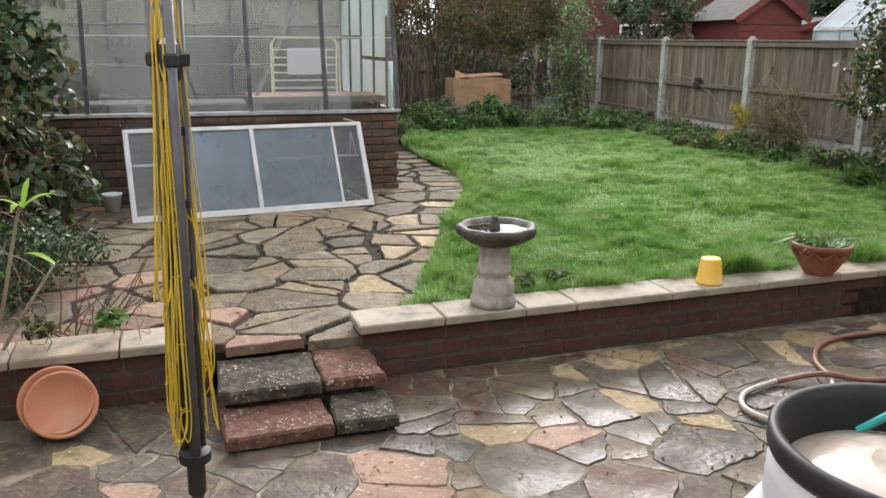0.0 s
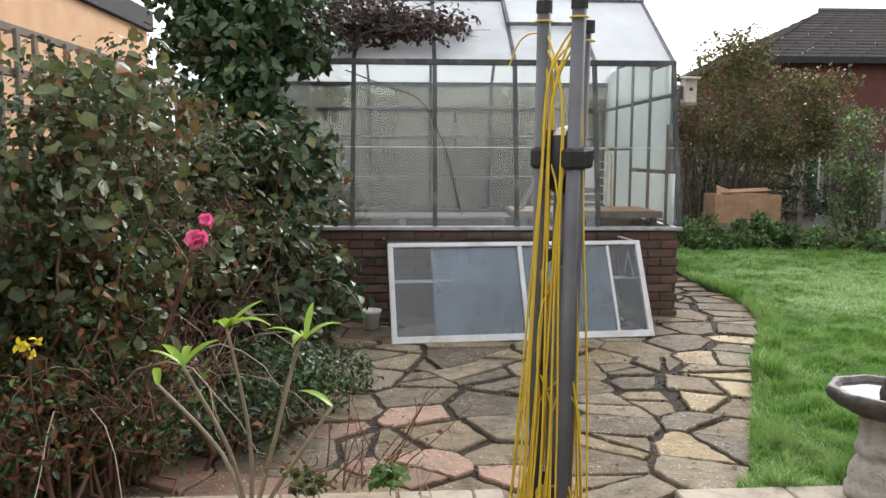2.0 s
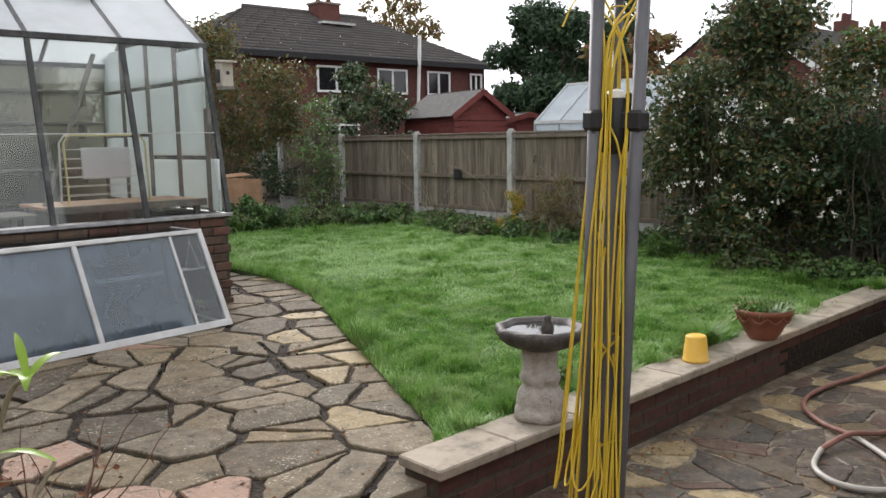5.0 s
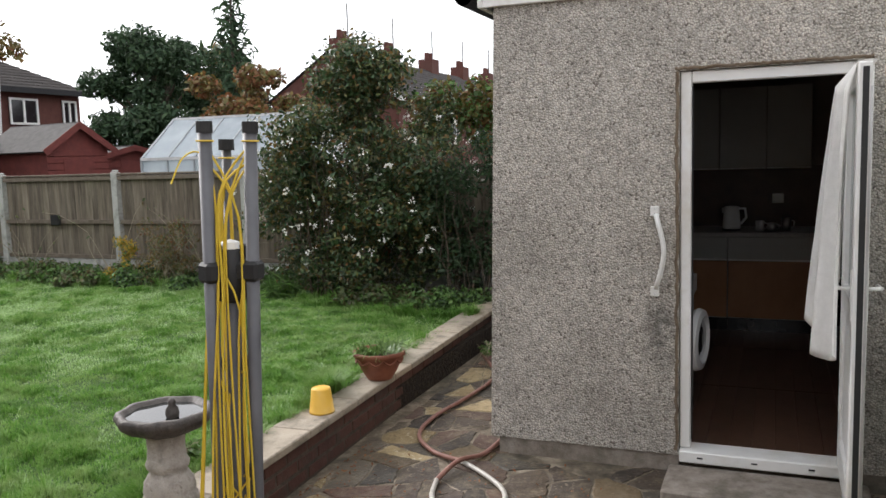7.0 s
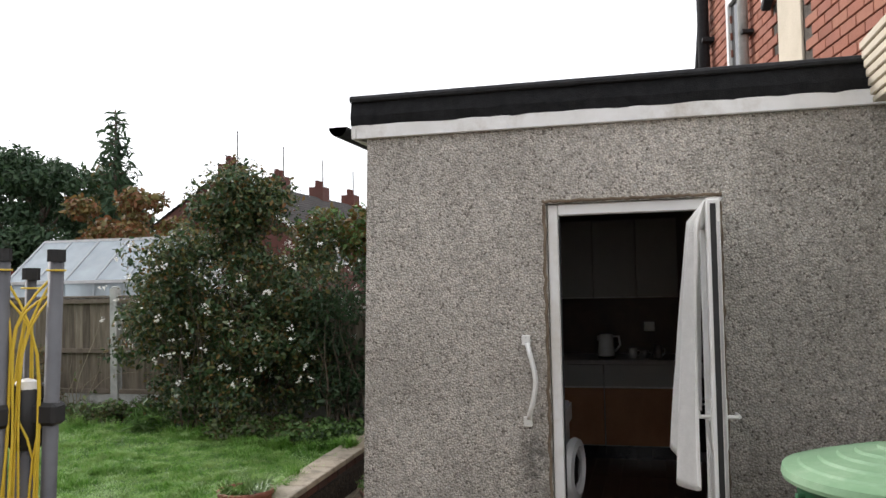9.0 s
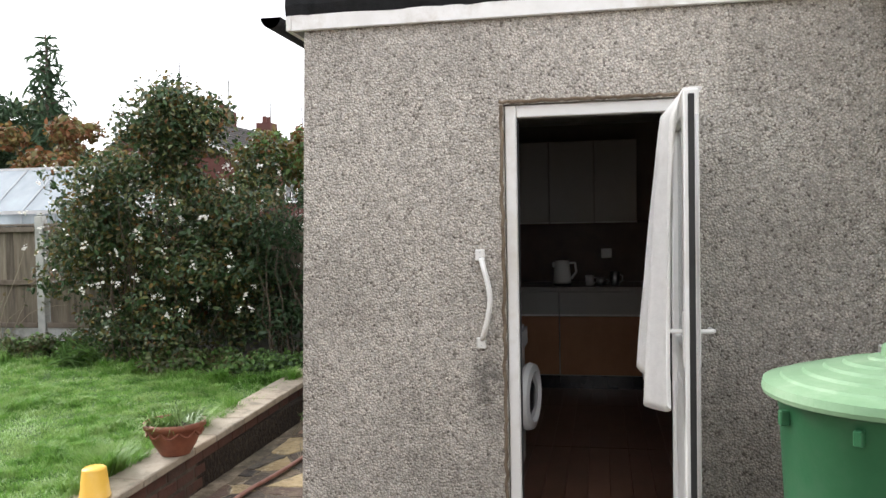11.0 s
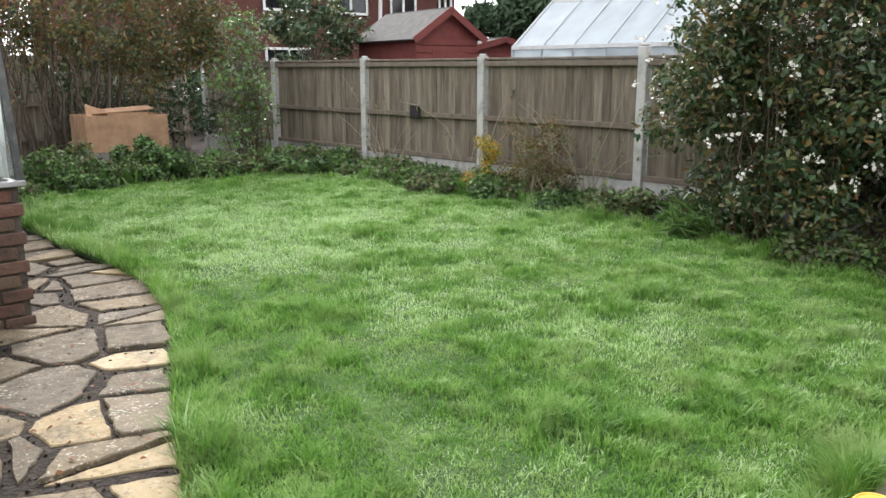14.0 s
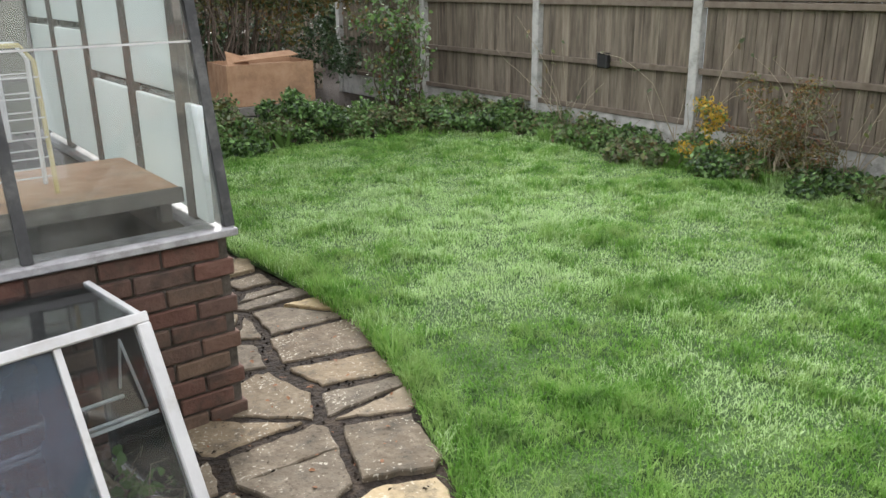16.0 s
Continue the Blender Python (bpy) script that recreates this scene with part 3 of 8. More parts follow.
def scatter_seeds(rng, x0, x1, y0, y1, gap, ok, tries=6000):
    pts = []
    for _ in range(tries):
        x, y = rng.uniform(x0, x1), rng.uniform(y0, y1)
        g = gap * rng.choice([0.75, 1.0, 1.0, 1.3])
        if ok(x, y) and all((x - u) ** 2 + ((y - w) * 1.25) ** 2 > g * g for u, w in pts):
            pts.append((x, y))
    return pts


def tidy(poly, rng):
    """Merges tiny edges and knocks corners a little."""
    out = []
    for p in poly:
        if not out or math.hypot(p[0] - out[-1][0], p[1] - out[-1][1]) > 0.03:
            out.append(p)
    if len(out) > 3 and math.hypot(out[0][0] - out[-1][0], out[0][1] - out[-1][1]) < 0.03:
        out.pop()
    fine = []
    n = len(out)
    for i in range(n):
        a, b = out[i], out[(i + 1) % n]
        fine.append((a[0] + rng.uniform(-1, 1) * 0.009, a[1] + rng.uniform(-1, 1) * 0.009))
        L = math.hypot(b[0] - a[0], b[1] - a[1])
        k = int(L / 0.05)
        for s in range(1, k + 1):
            t = s / (k + 1) + rng.uniform(-0.1, 0.1) / (k + 1)
            o = rng.uniform(-0.008, 0.008)
            fine.append((a[0] + (b[0] - a[0]) * t - (b[1] - a[1]) / L * o, a[1] + (b[1] - a[1]) * t + (b[0] - a[0]) / L * o))
    return fine


def stone(poly, z, thick, mat, parent, tilt=0.0):
    c = (sum(p[0] for p in poly) / len(poly), sum(p[1] for p in poly) / len(poly))
    bm = prism(bmesh.new(), [(p[0] - c[0], p[1] - c[1]) for p in poly], -thick, 0, 0.006)
    ob = part("paving_stone", bm, mat, parent)
    ob.location = (c[0], c[1], z)
    ob.rotation_euler = (random.uniform(-tilt, tilt), random.uniform(-tilt, tilt), 0)
    return ob


def in_patio(x, y):
    return -2.2 < x < 6.4 and y < 3.83 + 0.03 * max(0, x) and (x < HX - 0.0 and y > -1.0 or (x >= HX and y > HY1))


def lower_patio():
    rng = random.Random(4)
    bed = box_mesh(-2.25, 6.42, -3.0, 3.98, LOW - 0.05, LOW - 0.004)
    base = tagged(mesh_object("patio", bed, MORTAR), "sunken crazy paving patio, damp brown stone with pale mortar joints", "patio", kind="structure")
    seeds = scatter_seeds(rng, -2.4, 6.6, -1.2, 4.0, 0.265, lambda x, y: x < HX + 0.1 or y > HY1 - 0.1)
    n = 0
    for poly in crazy_cells(rng, seeds, 0.0075, 0.7):
        poly = tidy(cut(cut(poly, 0, 1, 3.84), -1, 0, 2.2), rng) if len(poly) > 2 else poly
        if len(poly) < 3 or area(poly) < 0.006:
            continue
        cx, cy = sum(p[0] for p in poly) / len(poly), sum(p[1] for p in poly) / len(poly)
        if not in_patio(cx, cy):
            continue
        mat = PATIO_STONE
        k = rng.random()
        if k > 0.9:
            mat = PATH_YELLOW
        elif k > 0.86:
            mat = PATH_PINK
        stone(poly, LOW + rng.uniform(-0.003, 0.004), 0.03, mat, base, 0.014)
        n += 1
    return n


def edge_x(y):
    """The lawn's left edge at y."""
    for a, b in zip(LAWN, LAWN[1:]):
        if a[1] <= y <= b[1]:
            return a[0] + (b[0] - a[0]) * (y - a[1]) / (b[1] - a[1])
    return 2.75


def upper_paving():
    rng = random.Random(9)
    bed = bmesh.new()
    outline = [(-2.1, 4.0), (0.95, 4.0)] + [(edge_x(y) - 0.01, y) for y in (4.12, 4.3, 4.9, 5.6, 6.35, 6.98, 7.65, 8.3, 9.1, 9.8, 10.8)] + [(1.95, 10.8), (1.95, 8.0), (-2.1, 8.0)]
    prism(bed, outline, -0.004, 0.024)
    base = tagged(mesh_object("garden_paving", bed, SOIL), "upper crazy paving of grey and buff stones with soil joints", "paving", kind="structure")
    seeds = scatter_seeds(rng, -2.2, 3.1, 3.8, 11.2, 0.4, lambda x, y: x < edge_x(max(4.12, y)) + 0.25)
    border = [(edge_x(y + 0.1) - 0.2, y + 0.1) for y in np.arange(4.3, 10.6, 0.33)]
    seeds = [s for s in seeds if all(math.hypot(s[0] - b[0], s[1] - b[1]) > 0.3 for b in border) and s[0] < edge_x(max(4.12, s[1])) - 0.1] + border
    fence = [(edge_x(y) + 0.22, y) for y in np.arange(4.3, 10.6, 0.33)]
    for poly in crazy_cells(rng, seeds + fence, 0.02):
        poly = cut(cut(poly, 0, -1, -3.9), -1, 0, 2.1) if len(poly) > 2 else poly
        if len(poly) < 3:
            continue
        poly = tidy(poly, rng)
        cx, cy = sum(p[0] for p in poly) / len(poly), sum(p[1] for p in poly) / len(poly)
        if len(poly) < 3 or area(poly) < 0.008 or cy > 10.7 or (cx < 1.93 and cy > 7.93) or cy < 3.9 or cx > edge_x(max(4.12, cy)):
            continue
        k = rng.random()
        near = cx > edge_x(max(4.12, cy)) - 0.45
        mat = PATH_PINK if k > (0.95 if cy > 5.2 or cx > 0.3 else 0.8) and not near else PATH_YELLOW if (k > 0.95 or (near and k > 0.55)) else PATH_STONE
        stone(poly, UP + rng.uniform(-0.008, 0.008), 0.05, mat, base, 0.022)


# ---- brick retaining walls with coping slabs ----
BRICK = (0.215, 0.1025, 0.065)


def brick_mesh(name, mat, L=0.215, W=0.1025, H=0.065):
    bm = box_mesh(-L / 2, L / 2, -W / 2, W / 2, -H / 2, H / 2, 0.005)
    me = bpy.data.meshes.new(name)
    bm.to_mesh(me)
    bm.free()
    me.materials.append(mat)
    return me


def lay_bricks(parent, mesh, half, length, courses, z0, pitch_z, wx=0.225, y=0.0, rng=None, face_turn=0.0, origin=(0, 0)):
    """Stretcher bond along the local x of a run; each brick an object."""
    c, s = math.cos(face_turn), math.sin(face_turn)
    for k in range(courses):
        off = 0.0 if k % 2 == 0 else -wx / 2
        i = 0
        while True:
            a, b = off + i * wx, off + i * wx + wx - 0.01
            i += 1
            if a > length - 0.03:
                break
            cut_a, cut_b = max(a, 0), min(b, length)
            if cut_b - cut_a < 0.05:
                continue
            full = cut_b - cut_a > 0.2
            ob = new("brick", mesh if full else half)
            ob.parent = parent
            m = (cut_a + cut_b) / 2
            yy = y + rng.uniform(-0.002, 0.003)
            ob.location = (origin[0] + m * c - yy * s, origin[1] + m * s + yy * c, z0 + k * pitch_z + pitch_z / 2)
            ob.rotation_euler = (rng.uniform(-0.012, 0.012), rng.uniform(-0.012, 0.012), face_turn + rng.uniform(-0.01, 0.01))
            if not full:
                ob.scale.x = (cut_b - cut_a) / 0.1025


WALL_MESH, WALL_HALF = brick_mesh("wall_brick", BRICK_DARK), brick_mesh("wall_brick_half", BRICK_DARK, 0.1025)


def retaining_wall(name, x0, y0, x1, y1, label):
    rng = random.Random(name)
    L = math.hypot(x1 - x0, y1 - y0)
    a = math.atan2(y1 - y0, x1 - x0)
    core = box_mesh(0, L, 0.009, 0.2, LOW - 0.03, 0.064)
    wall = mesh_object(name, core, RETAIN_MORTAR)
    wall.matrix_basis = pose(x0, y0, 0, 0, 0, math.degrees(a))
    tagged(wall, label, "wall", kind="structure")
    lay_bricks(wall, WALL_MESH, WALL_HALF, L, 3, LOW, 0.0815, rng=rng, y=0.056)
    x = -0.02
    while x < L:
        w = min(rng.choice([0.3, 0.45, 0.45, 0.6]), L + 0.02 - x)
        if w > 0.08:
            bm = box_mesh(x + 0.003, x + w - 0.003, -0.03, 0.225, 0.068, 0.115, 0.007)
            part("coping_slab", bm, COPING, wall)
        x += w
    return wall


retaining_wall("wall_retaining_east", 0.70, 3.83, 6.5, 4.04, "low dark brick retaining wall topped with buff coping slabs")
retaining_wall("wall_retaining_west", -2.2, 3.78, -0.02, 3.85, "low dark brick retaining wall with mossy buff coping")
retaining_wall("wall_return", 6.42, 4.0, 6.42, 2.2, "dark brick return wall at the end of the passage")


def step_slab(x0, x1, y0, y1, z1, mat, label, turn=0.0, name="step_slab"):
    bm = bmesh.new()
    w, d = (x1 - x0) / 2, (y1 - y0) / 2
    rng = random.Random(int(x0 * 100))
    poly = tidy([(-w, -d), (w, -d), (w, d), (-w, d)], rng)
    prism(bm, poly, -0.055, 0, 0.012)
    ob = mesh_object(name, bm, mat)
    ob.matrix_basis = pose((x0 + x1) / 2, (y0 + y1) / 2, z1, 0, 0, turn)
    return tagged(ob, label, "step", "garden steps", "structure")


step_slab(0.0, 0.455, 3.235, 3.56, -0.108, STEP_RED, "worn reddish concrete slab forming the lower garden step", 2)
step_slab(0.475, 0.745, 3.25, 3.57, -0.106, STEP_DARK, "broken dark concrete slab of the lower garden step", -1)
step_slab(0.0, 0.45, 3.50, 3.9, -0.022, STEP_DARK, "dark mossy concrete slab forming the upper garden step")
step_slab(0.46, 0.74, 3.515, 3.9, -0.02, STEP_RED, "reddish concrete slab of the upper garden step", 1)
for zz, y0, y1 in ((-0.1675, 3.27, 3.9), (-0.0795, 3.53, 3.9)):
    core = mesh_object("step_base", box_mesh(0.02, 0.69, y0, y1, LOW - 0.01 if zz < -0.1 else -0.164, zz + 0.003), SOIL)
    tagged(core, "rough mortar and soil bedding under the steps", "step", kind="structure")

# ---- house extension with its kitchen ----
DY0, DY1, DZ0, DZ1 = 1.07, 1.96, -0.10, 2.02
TOPZ = 2.47


def lean_corner(bm):
    """The old corner leans in a little towards its top."""
    for v in bm.verts:
        if v.co.y > HY1 - 0.05:
            v.co.y = HY1 + 0.045 - 0.03 * v.co.z
    return bm


def house_walls():
    bm = bmesh.new()
    T = 0.25
    box(bm, HX, HX + T, DY1, HY1, -0.08, TOPZ)
    box(bm, HX, HX + T, HY0 - 0.4, DY0, -0.08, TOPZ)
    box(bm, HX, HX + T, DY0, DY1, DZ1, TOPZ)
    lean_corner(bm)
    w = mesh_object("wall_extension", bm, PEBBLE)
    tagged(w, "grey pebbledashed extension wall with a doorway", "wall", kind="structure")
    side = mesh_object("wall_side", lean_corner(box_mesh(HX + T, 7.0, HY1 - T, HY1, -0.08, TOPZ)), PEBBLE)
    tagged(side, "pebbledashed side wall along the passage", "wall", kind="structure")
    for k, (a, b) in enumerate(((HY0 - 0.4, DY0), (DY1, HY1))):
        p = mesh_object("plinth", box_mesh(HX + 0.012, HX + T - 0.01, a, b, LOW - 0.02, -0.082), CONCRETE_OLD)
        tagged(p, "bare concrete plinth below the pebbledash", "plinth", kind="structure")
    p = mesh_object("plinth", box_mesh(HX + 0.252, 7.0, HY1 - T, HY1 - 0.012, LOW - 0.02, -0.082), CONCRETE_OLD)
    tagged(p, "bare concrete plinth below the pebbledash", "plinth", kind="structure")


house_walls()

# ---- greenhouse on its brick base ----
GX0, GX1, GY0, GY1 = -1.6, 1.93, 7.94, 10.85
SILL, EAVE, RIDGE, EY, RY = 0.815, 2.235, 2.96, 8.27, 9.4
BAYS = 5
OLD_MESH, OLD_HALF = brick_mesh("old_brick", BRICK_OLD), brick_mesh("old_brick_half", BRICK_OLD, 0.1025)
BLACK_GAP = material("dark_seal", [(0.02, 0.02, 0.02), (0.04, 0.04, 0.04)], rough=0.7, bump=0)


def bar(bm, a, b, w=0.03):
    tube(bm, [a, b], w * 0.72, 4)


def pane(name, quad, mat, parent, thick=0.004):
    bm = bmesh.new()
    q = [Vector(p) for p in quad]
    n = (q[1] - q[0]).cross(q[3] - q[0]).normalized() * thick
    lo = [bm.verts.new(p) for p in q]
    hi = [bm.verts.new(p + n) for p in q]
    k = len(q)
    bm.faces.new(lo[::-1])
    bm.faces.new(hi)
    for i in range(k):
        bm.faces.new((lo[i], lo[(i + 1) % k], hi[(i + 1) % k], hi[i]))
    ob = part(name, bm, mat, parent)
    ob.visible_shadow = False
    return ob


def greenhouse():
    rng = random.Random(21)
    root = thing("greenhouse", (0, 0, 0), "aluminium greenhouse with grimy glass on an old red brick base", "greenhouse")
    core = bmesh.new()
    box(core, GX0, GX1 - 0.016, GY0 + 0.016, GY0 + 0.2, -0.01, SILL - 0.035)
    box(core, GX1 - 0.2, GX1 - 0.016, GY0 + 0.2, GY1, -0.01, SILL - 0.035)
    box(core, GX0, GX0 + 0.2, GY0 + 0.2, GY1, -0.01, SILL - 0.035)
    box(core, GX0 + 0.2, GX1 - 0.2, GY1 - 0.2, GY1, -0.01, SILL - 0.035)
    base = part("brick_base", core, WALL_MORTAR, root, "weathered dark red brick base with recessed joints")
    lay_bricks(base, OLD_MESH, OLD_HALF, GX1 - GX0, 10, 0.01, 0.0765, rng=rng, y=0.0515, origin=(GX0, GY0))
    lay_bricks(base, OLD_MESH, OLD_HALF, 2.6, 10, 0.01, 0.0765, rng=rng, y=0.0515, face_turn=math.pi / 2, origin=(GX1, GY0 + 0.11))
    part("sill", box_mesh(GX0, GX1 + 0.02, GY0 - 0.025, GY0 + 0.12, SILL - 0.03, SILL, 0.004), SILL_ALU, root, "pale grimy aluminium sill")
    part("sill", box_mesh(GX1 - 0.1, GX1 + 0.02, GY0 + 0.122, GY1, SILL - 0.03, SILL, 0.004), SILL_ALU, root)
    xs = [GX0 + (GX1 - GX0) * k / BAYS for k in range(BAYS + 1)]
    for x in xs:
        bm = bmesh.new()
        bar(bm, (x, GY0 + 0.02, SILL), (x, EY, EAVE), 0.037)
        part("glazing_bar", bm, ALU, root)
        bm = bmesh.new()
        bar(bm, (x, EY, EAVE), (x, RY, RIDGE), 0.036)
        part("roof_bar", bm, ALU, root)
        bm = bmesh.new()
        bar(bm, (x, RY, RIDGE), (x, GY1 - EY + GY0, EAVE), 0.028)
        part("roof_bar", bm, ALU, root)
        bm = bmesh.new()
        bar(bm, (x, GY1 - EY + GY0, EAVE), (x, GY1 - 0.02, SILL), 0.034)
        part("glazing_bar", bm, ALU, root)
    part("eave_rail", box_mesh(GX0 - 0.02, GX1 + 0.02, EY - 0.03, EY + 0.015, EAVE - 0.025, EAVE + 0.025, 0.004), ALU, root)
    part("eave_rail", box_mesh(GX0, GX1, GY1 - EY + GY0 - 0.015, GY1 - EY + GY0 + 0.03, EAVE - 0.025, EAVE + 0.025, 0.004), ALU, root)
    part("ridge", box_mesh(GX0 - 0.02, GX1 + 0.02, RY - 0.03, RY + 0.03, RIDGE - 0.02, RIDGE + 0.03, 0.005), ALU, root)
    mid = 1.5
    t = (mid - SILL) / (EAVE - SILL)
    ym = GY0 + 0.02 + (EY - GY0 - 0.02) * t
    for a, b in zip(xs, xs[1:]):
        a2, b2 = a + 0.012, b - 0.012
        pane("pane", [(a2, GY0 + 0.022, SILL + 0.003), (b2, GY0 + 0.022, SILL + 0.003), (b2, ym, mid), (a2, ym, mid)], GLASS_GH, root)
        pane("pane", [(a2, ym - 0.006, mid - 0.012), (b2, ym - 0.006, mid - 0.012), (b2, EY - 0.004, EAVE - 0.027), (a2, EY - 0.004, EAVE - 0.027)], GLASS_GH, root)
        bm = bmesh.new()
        box(bm, a2, b2, ym - 0.012, ym - 0.007, mid - 0.01, mid - 0.003)
        part("pane_overlap", bm, WHITE_ALU, root)
        for s, e in ((0.02, 0.47), (0.47, 0.98)):
            pane("roof_pane", [(a2, EY + (RY - EY) * s, EAVE + (RIDGE - EAVE) * s + 0.012), (b2, EY + (RY - EY) * s, EAVE + (RIDGE - EAVE) * s + 0.012),
                               (b2, EY + (RY - EY) * e, EAVE + (RIDGE - EAVE) * e + 0.012), (a2, EY + (RY - EY) * e, EAVE + (RIDGE - EAVE) * e + 0.012)], GLASS_ROOF, root)
        yb = GY1 - EY + GY0
        pane("roof_pane", [(a2, yb, EAVE + 0.012), (a2, RY + 0.03, RIDGE), (b2, RY + 0.03, RIDGE), (b2, yb, EAVE + 0.012)], GLASS_ROOF, root)
        pane("pane", [(a2, GY1 - 0.03, SILL), (a2, yb - 0.01, EAVE), (b2, yb - 0.01, EAVE), (b2, GY1 - 0.03, SILL)], GLASS_BACK, root)
    # opening light in the second roof bay from the gable
    va, vb = xs[BAYS - 2], xs[BAYS - 1]
    vent = part("roof_vent", bmesh.new(), ALU, root, "opening roof light, slightly raised")
    s0, s1 = 0.5, 0.99

    def rp(x, s, up):
        return (x, EY + (RY - EY) * s, EAVE + (RIDGE - EAVE) * s + up)
    for a, b in (((va, s0, 0.06), (vb, s0, 0.06)), ((va, s0, 0.06), (va, s1, 0.03)), ((vb, s0, 0.06), (vb, s1, 0.03)), ((va, s1, 0.03), (vb, s1, 0.03))):
        bm = bmesh.new()
        bar(bm, rp(*a), rp(*b), 0.03)
        part("vent_frame", bm, ALU, vent)
    pane("vent_pane", [rp(va, s0, 0.065), rp(vb, s0, 0.065), rp(vb, s1, 0.035), rp(va, s1, 0.035)], GLASS_ROOF, vent)
    bm = bmesh.new()
    bar(bm, rp((va + vb) / 2, s0, 0.05), rp((va + vb) / 2, s0 + 0.12, 0.0), 0.03)
    part("vent_stay", bm, BLACK_GAP, vent)
    # gable lined with white insulation boards between grey uprights
    for gx, lined in ((GX1 - 0.03, True), (GX0 + 0.03, False)):
        prof = [(GY0 + 0.02, SILL), (EY, EAVE), (RY, RIDGE), (GY1 - EY + GY0, EAVE), (GY1 - 0.02, SILL)]
        pane("gable_pane", [(gx + 0.015, *p) for p in prof], GLASS_GH, root)
        ups = [8.16, 8.75, 9.4, 10.05, 10.65]
        for y in ups:
            if y < EY:
                zt = SILL + (EAVE - SILL) * (y - GY0 - 0.02) / (EY - GY0 - 0.02)
            elif y < RY:
                zt = EAVE + (RIDGE - EAVE) * (y - EY) / (RY - EY)
            else:
                zt = EAVE + (RIDGE - EAVE) * (GY1 - EY + GY0 - y) / (GY1 - EY + GY0 - RY)
            if zt > SILL + 0.2:
                part("gable_upright", box_mesh(gx - 0.036, gx - 0.005, y - 0.042, y + 0.042, SILL, zt - 0.03, 0.003), GREY_WOOD if lined else ALU, root)
        if lined:
            for (a, b) in zip(ups[:-1], ups[1:]):
                top = min(EAVE + 0.15, EAVE if a < EY else 2.5)
                breaks = [SILL + 0.01, 1.28 if int(a * 10) % 2 else 1.5, 1.95, top]
                for z0, z1 in zip(breaks, breaks[1:]):
                    part("insulation_board", box_mesh(gx - 0.03, gx - 0.006, a + 0.045, b - 0.045, z0 + 0.02, z1 - 0.02, 0.004), BOARD_WHITE, root)
            part("insulation_board", box_mesh(gx - 0.03, gx - 0.006, 8.0, 8.14, SILL + 0.01, 1.27, 0.003), BOARD_WHITE, root)
    return root


greenhouse()


def staging():
    root = thing("potting_bench", (0, 0, 0), "timber potting bench with an orange-stained top inside the greenhouse", "bench")
    part("benchtop", box_mesh(0.55, 1.86, 8.24, 9.0, 0.90, 0.925, 0.004), BOARD_WOOD, root)
    part("front_rail", box_mesh(0.55, 1.86, 8.21, 8.238, 0.87, 0.93, 0.004), GREY_WOOD, root)
    for x in (0.6, 1.2, 1.78):
        for y in (8.28, 8.94):
            part("leg", box_mesh(x, x + 0.05, y, y + 0.05, 0.0, 0.898, 0.004), GREY_WOOD, root)
    root = thing("long_shelf", (0, 0, 0), "grey slatted staging shelf along the greenhouse", "shelf")
    for k in range(5):
        part("slat", box_mesh(-1.5, 0.5, 8.26 + k * 0.11, 8.35 + k * 0.11, 0.86, 0.88, 0.003), GREY_WOOD, root)
    for x in (-1.45, -0.5, 0.4):
        part("leg", box_mesh(x, x + 0.05, 8.3, 8.35, 0.0, 0.858, 0.004), GREY_WOOD, root)
        part("leg", box_mesh(x, x + 0.05, 8.68, 8.73, 0.0, 0.858, 0.004), GREY_WOOD, root)
    for z, y in ((1.62, 10.45), (1.15, 10.45), (1.95, 10.42)):
        root = thing("back_shelf", (0, 0, 0), "narrow grey shelf at the back of the greenhouse", "shelf", "greenhouse back shelves")
        part("board", box_mesh(-1.5, 1.8, y, y + 0.22, z, z + 0.025, 0.003), GREY_WOOD, root)
        for x in (-1.4, 0.1, 1.6):
            part("bracket", box_mesh(x, x + 0.03, y + 0.02, y + 0.22, z - 0.14, z - 0.002, 0.003), GREY_WOOD, root)
    # long diagonal pole leaning across the staging
    bm = tube(bmesh.new(), [(0.62, 8.5, 0.926), (1.28, 9.1, 2.2)], 0.022, 8)
    tagged(mesh_object("leaning_pole", bm, GREY_WOOD), "grey wooden pole leaning inside the greenhouse", "pole")
    soil = mesh_object("greenhouse_floor", box_mesh(GX0 + 0.2, GX1 - 0.2, GY0 + 0.2, GY1 - 0.2, -0.004, 0.02), CONCRETE_OLD)
    tagged(soil, "worn grey concrete floor inside the greenhouse", "floor", kind="structure")


staging()
WIRE_WHITE = material("white_wire", [(0.7, 0.7, 0.68), (0.78, 0.78, 0.76)], rough=0.4, bump=0)
WIRE_YELLOW = material("yellow_tube", [(0.6, 0.5, 0.2), (0.7, 0.6, 0.3)], rough=0.5, bump=0)
CLOTH_GREY = material("pale_cloth", [(0.6, 0.6, 0.62), (0.7, 0.7, 0.72)], scale=5, rough=0.9, bump=0.3, bump_scale=30)


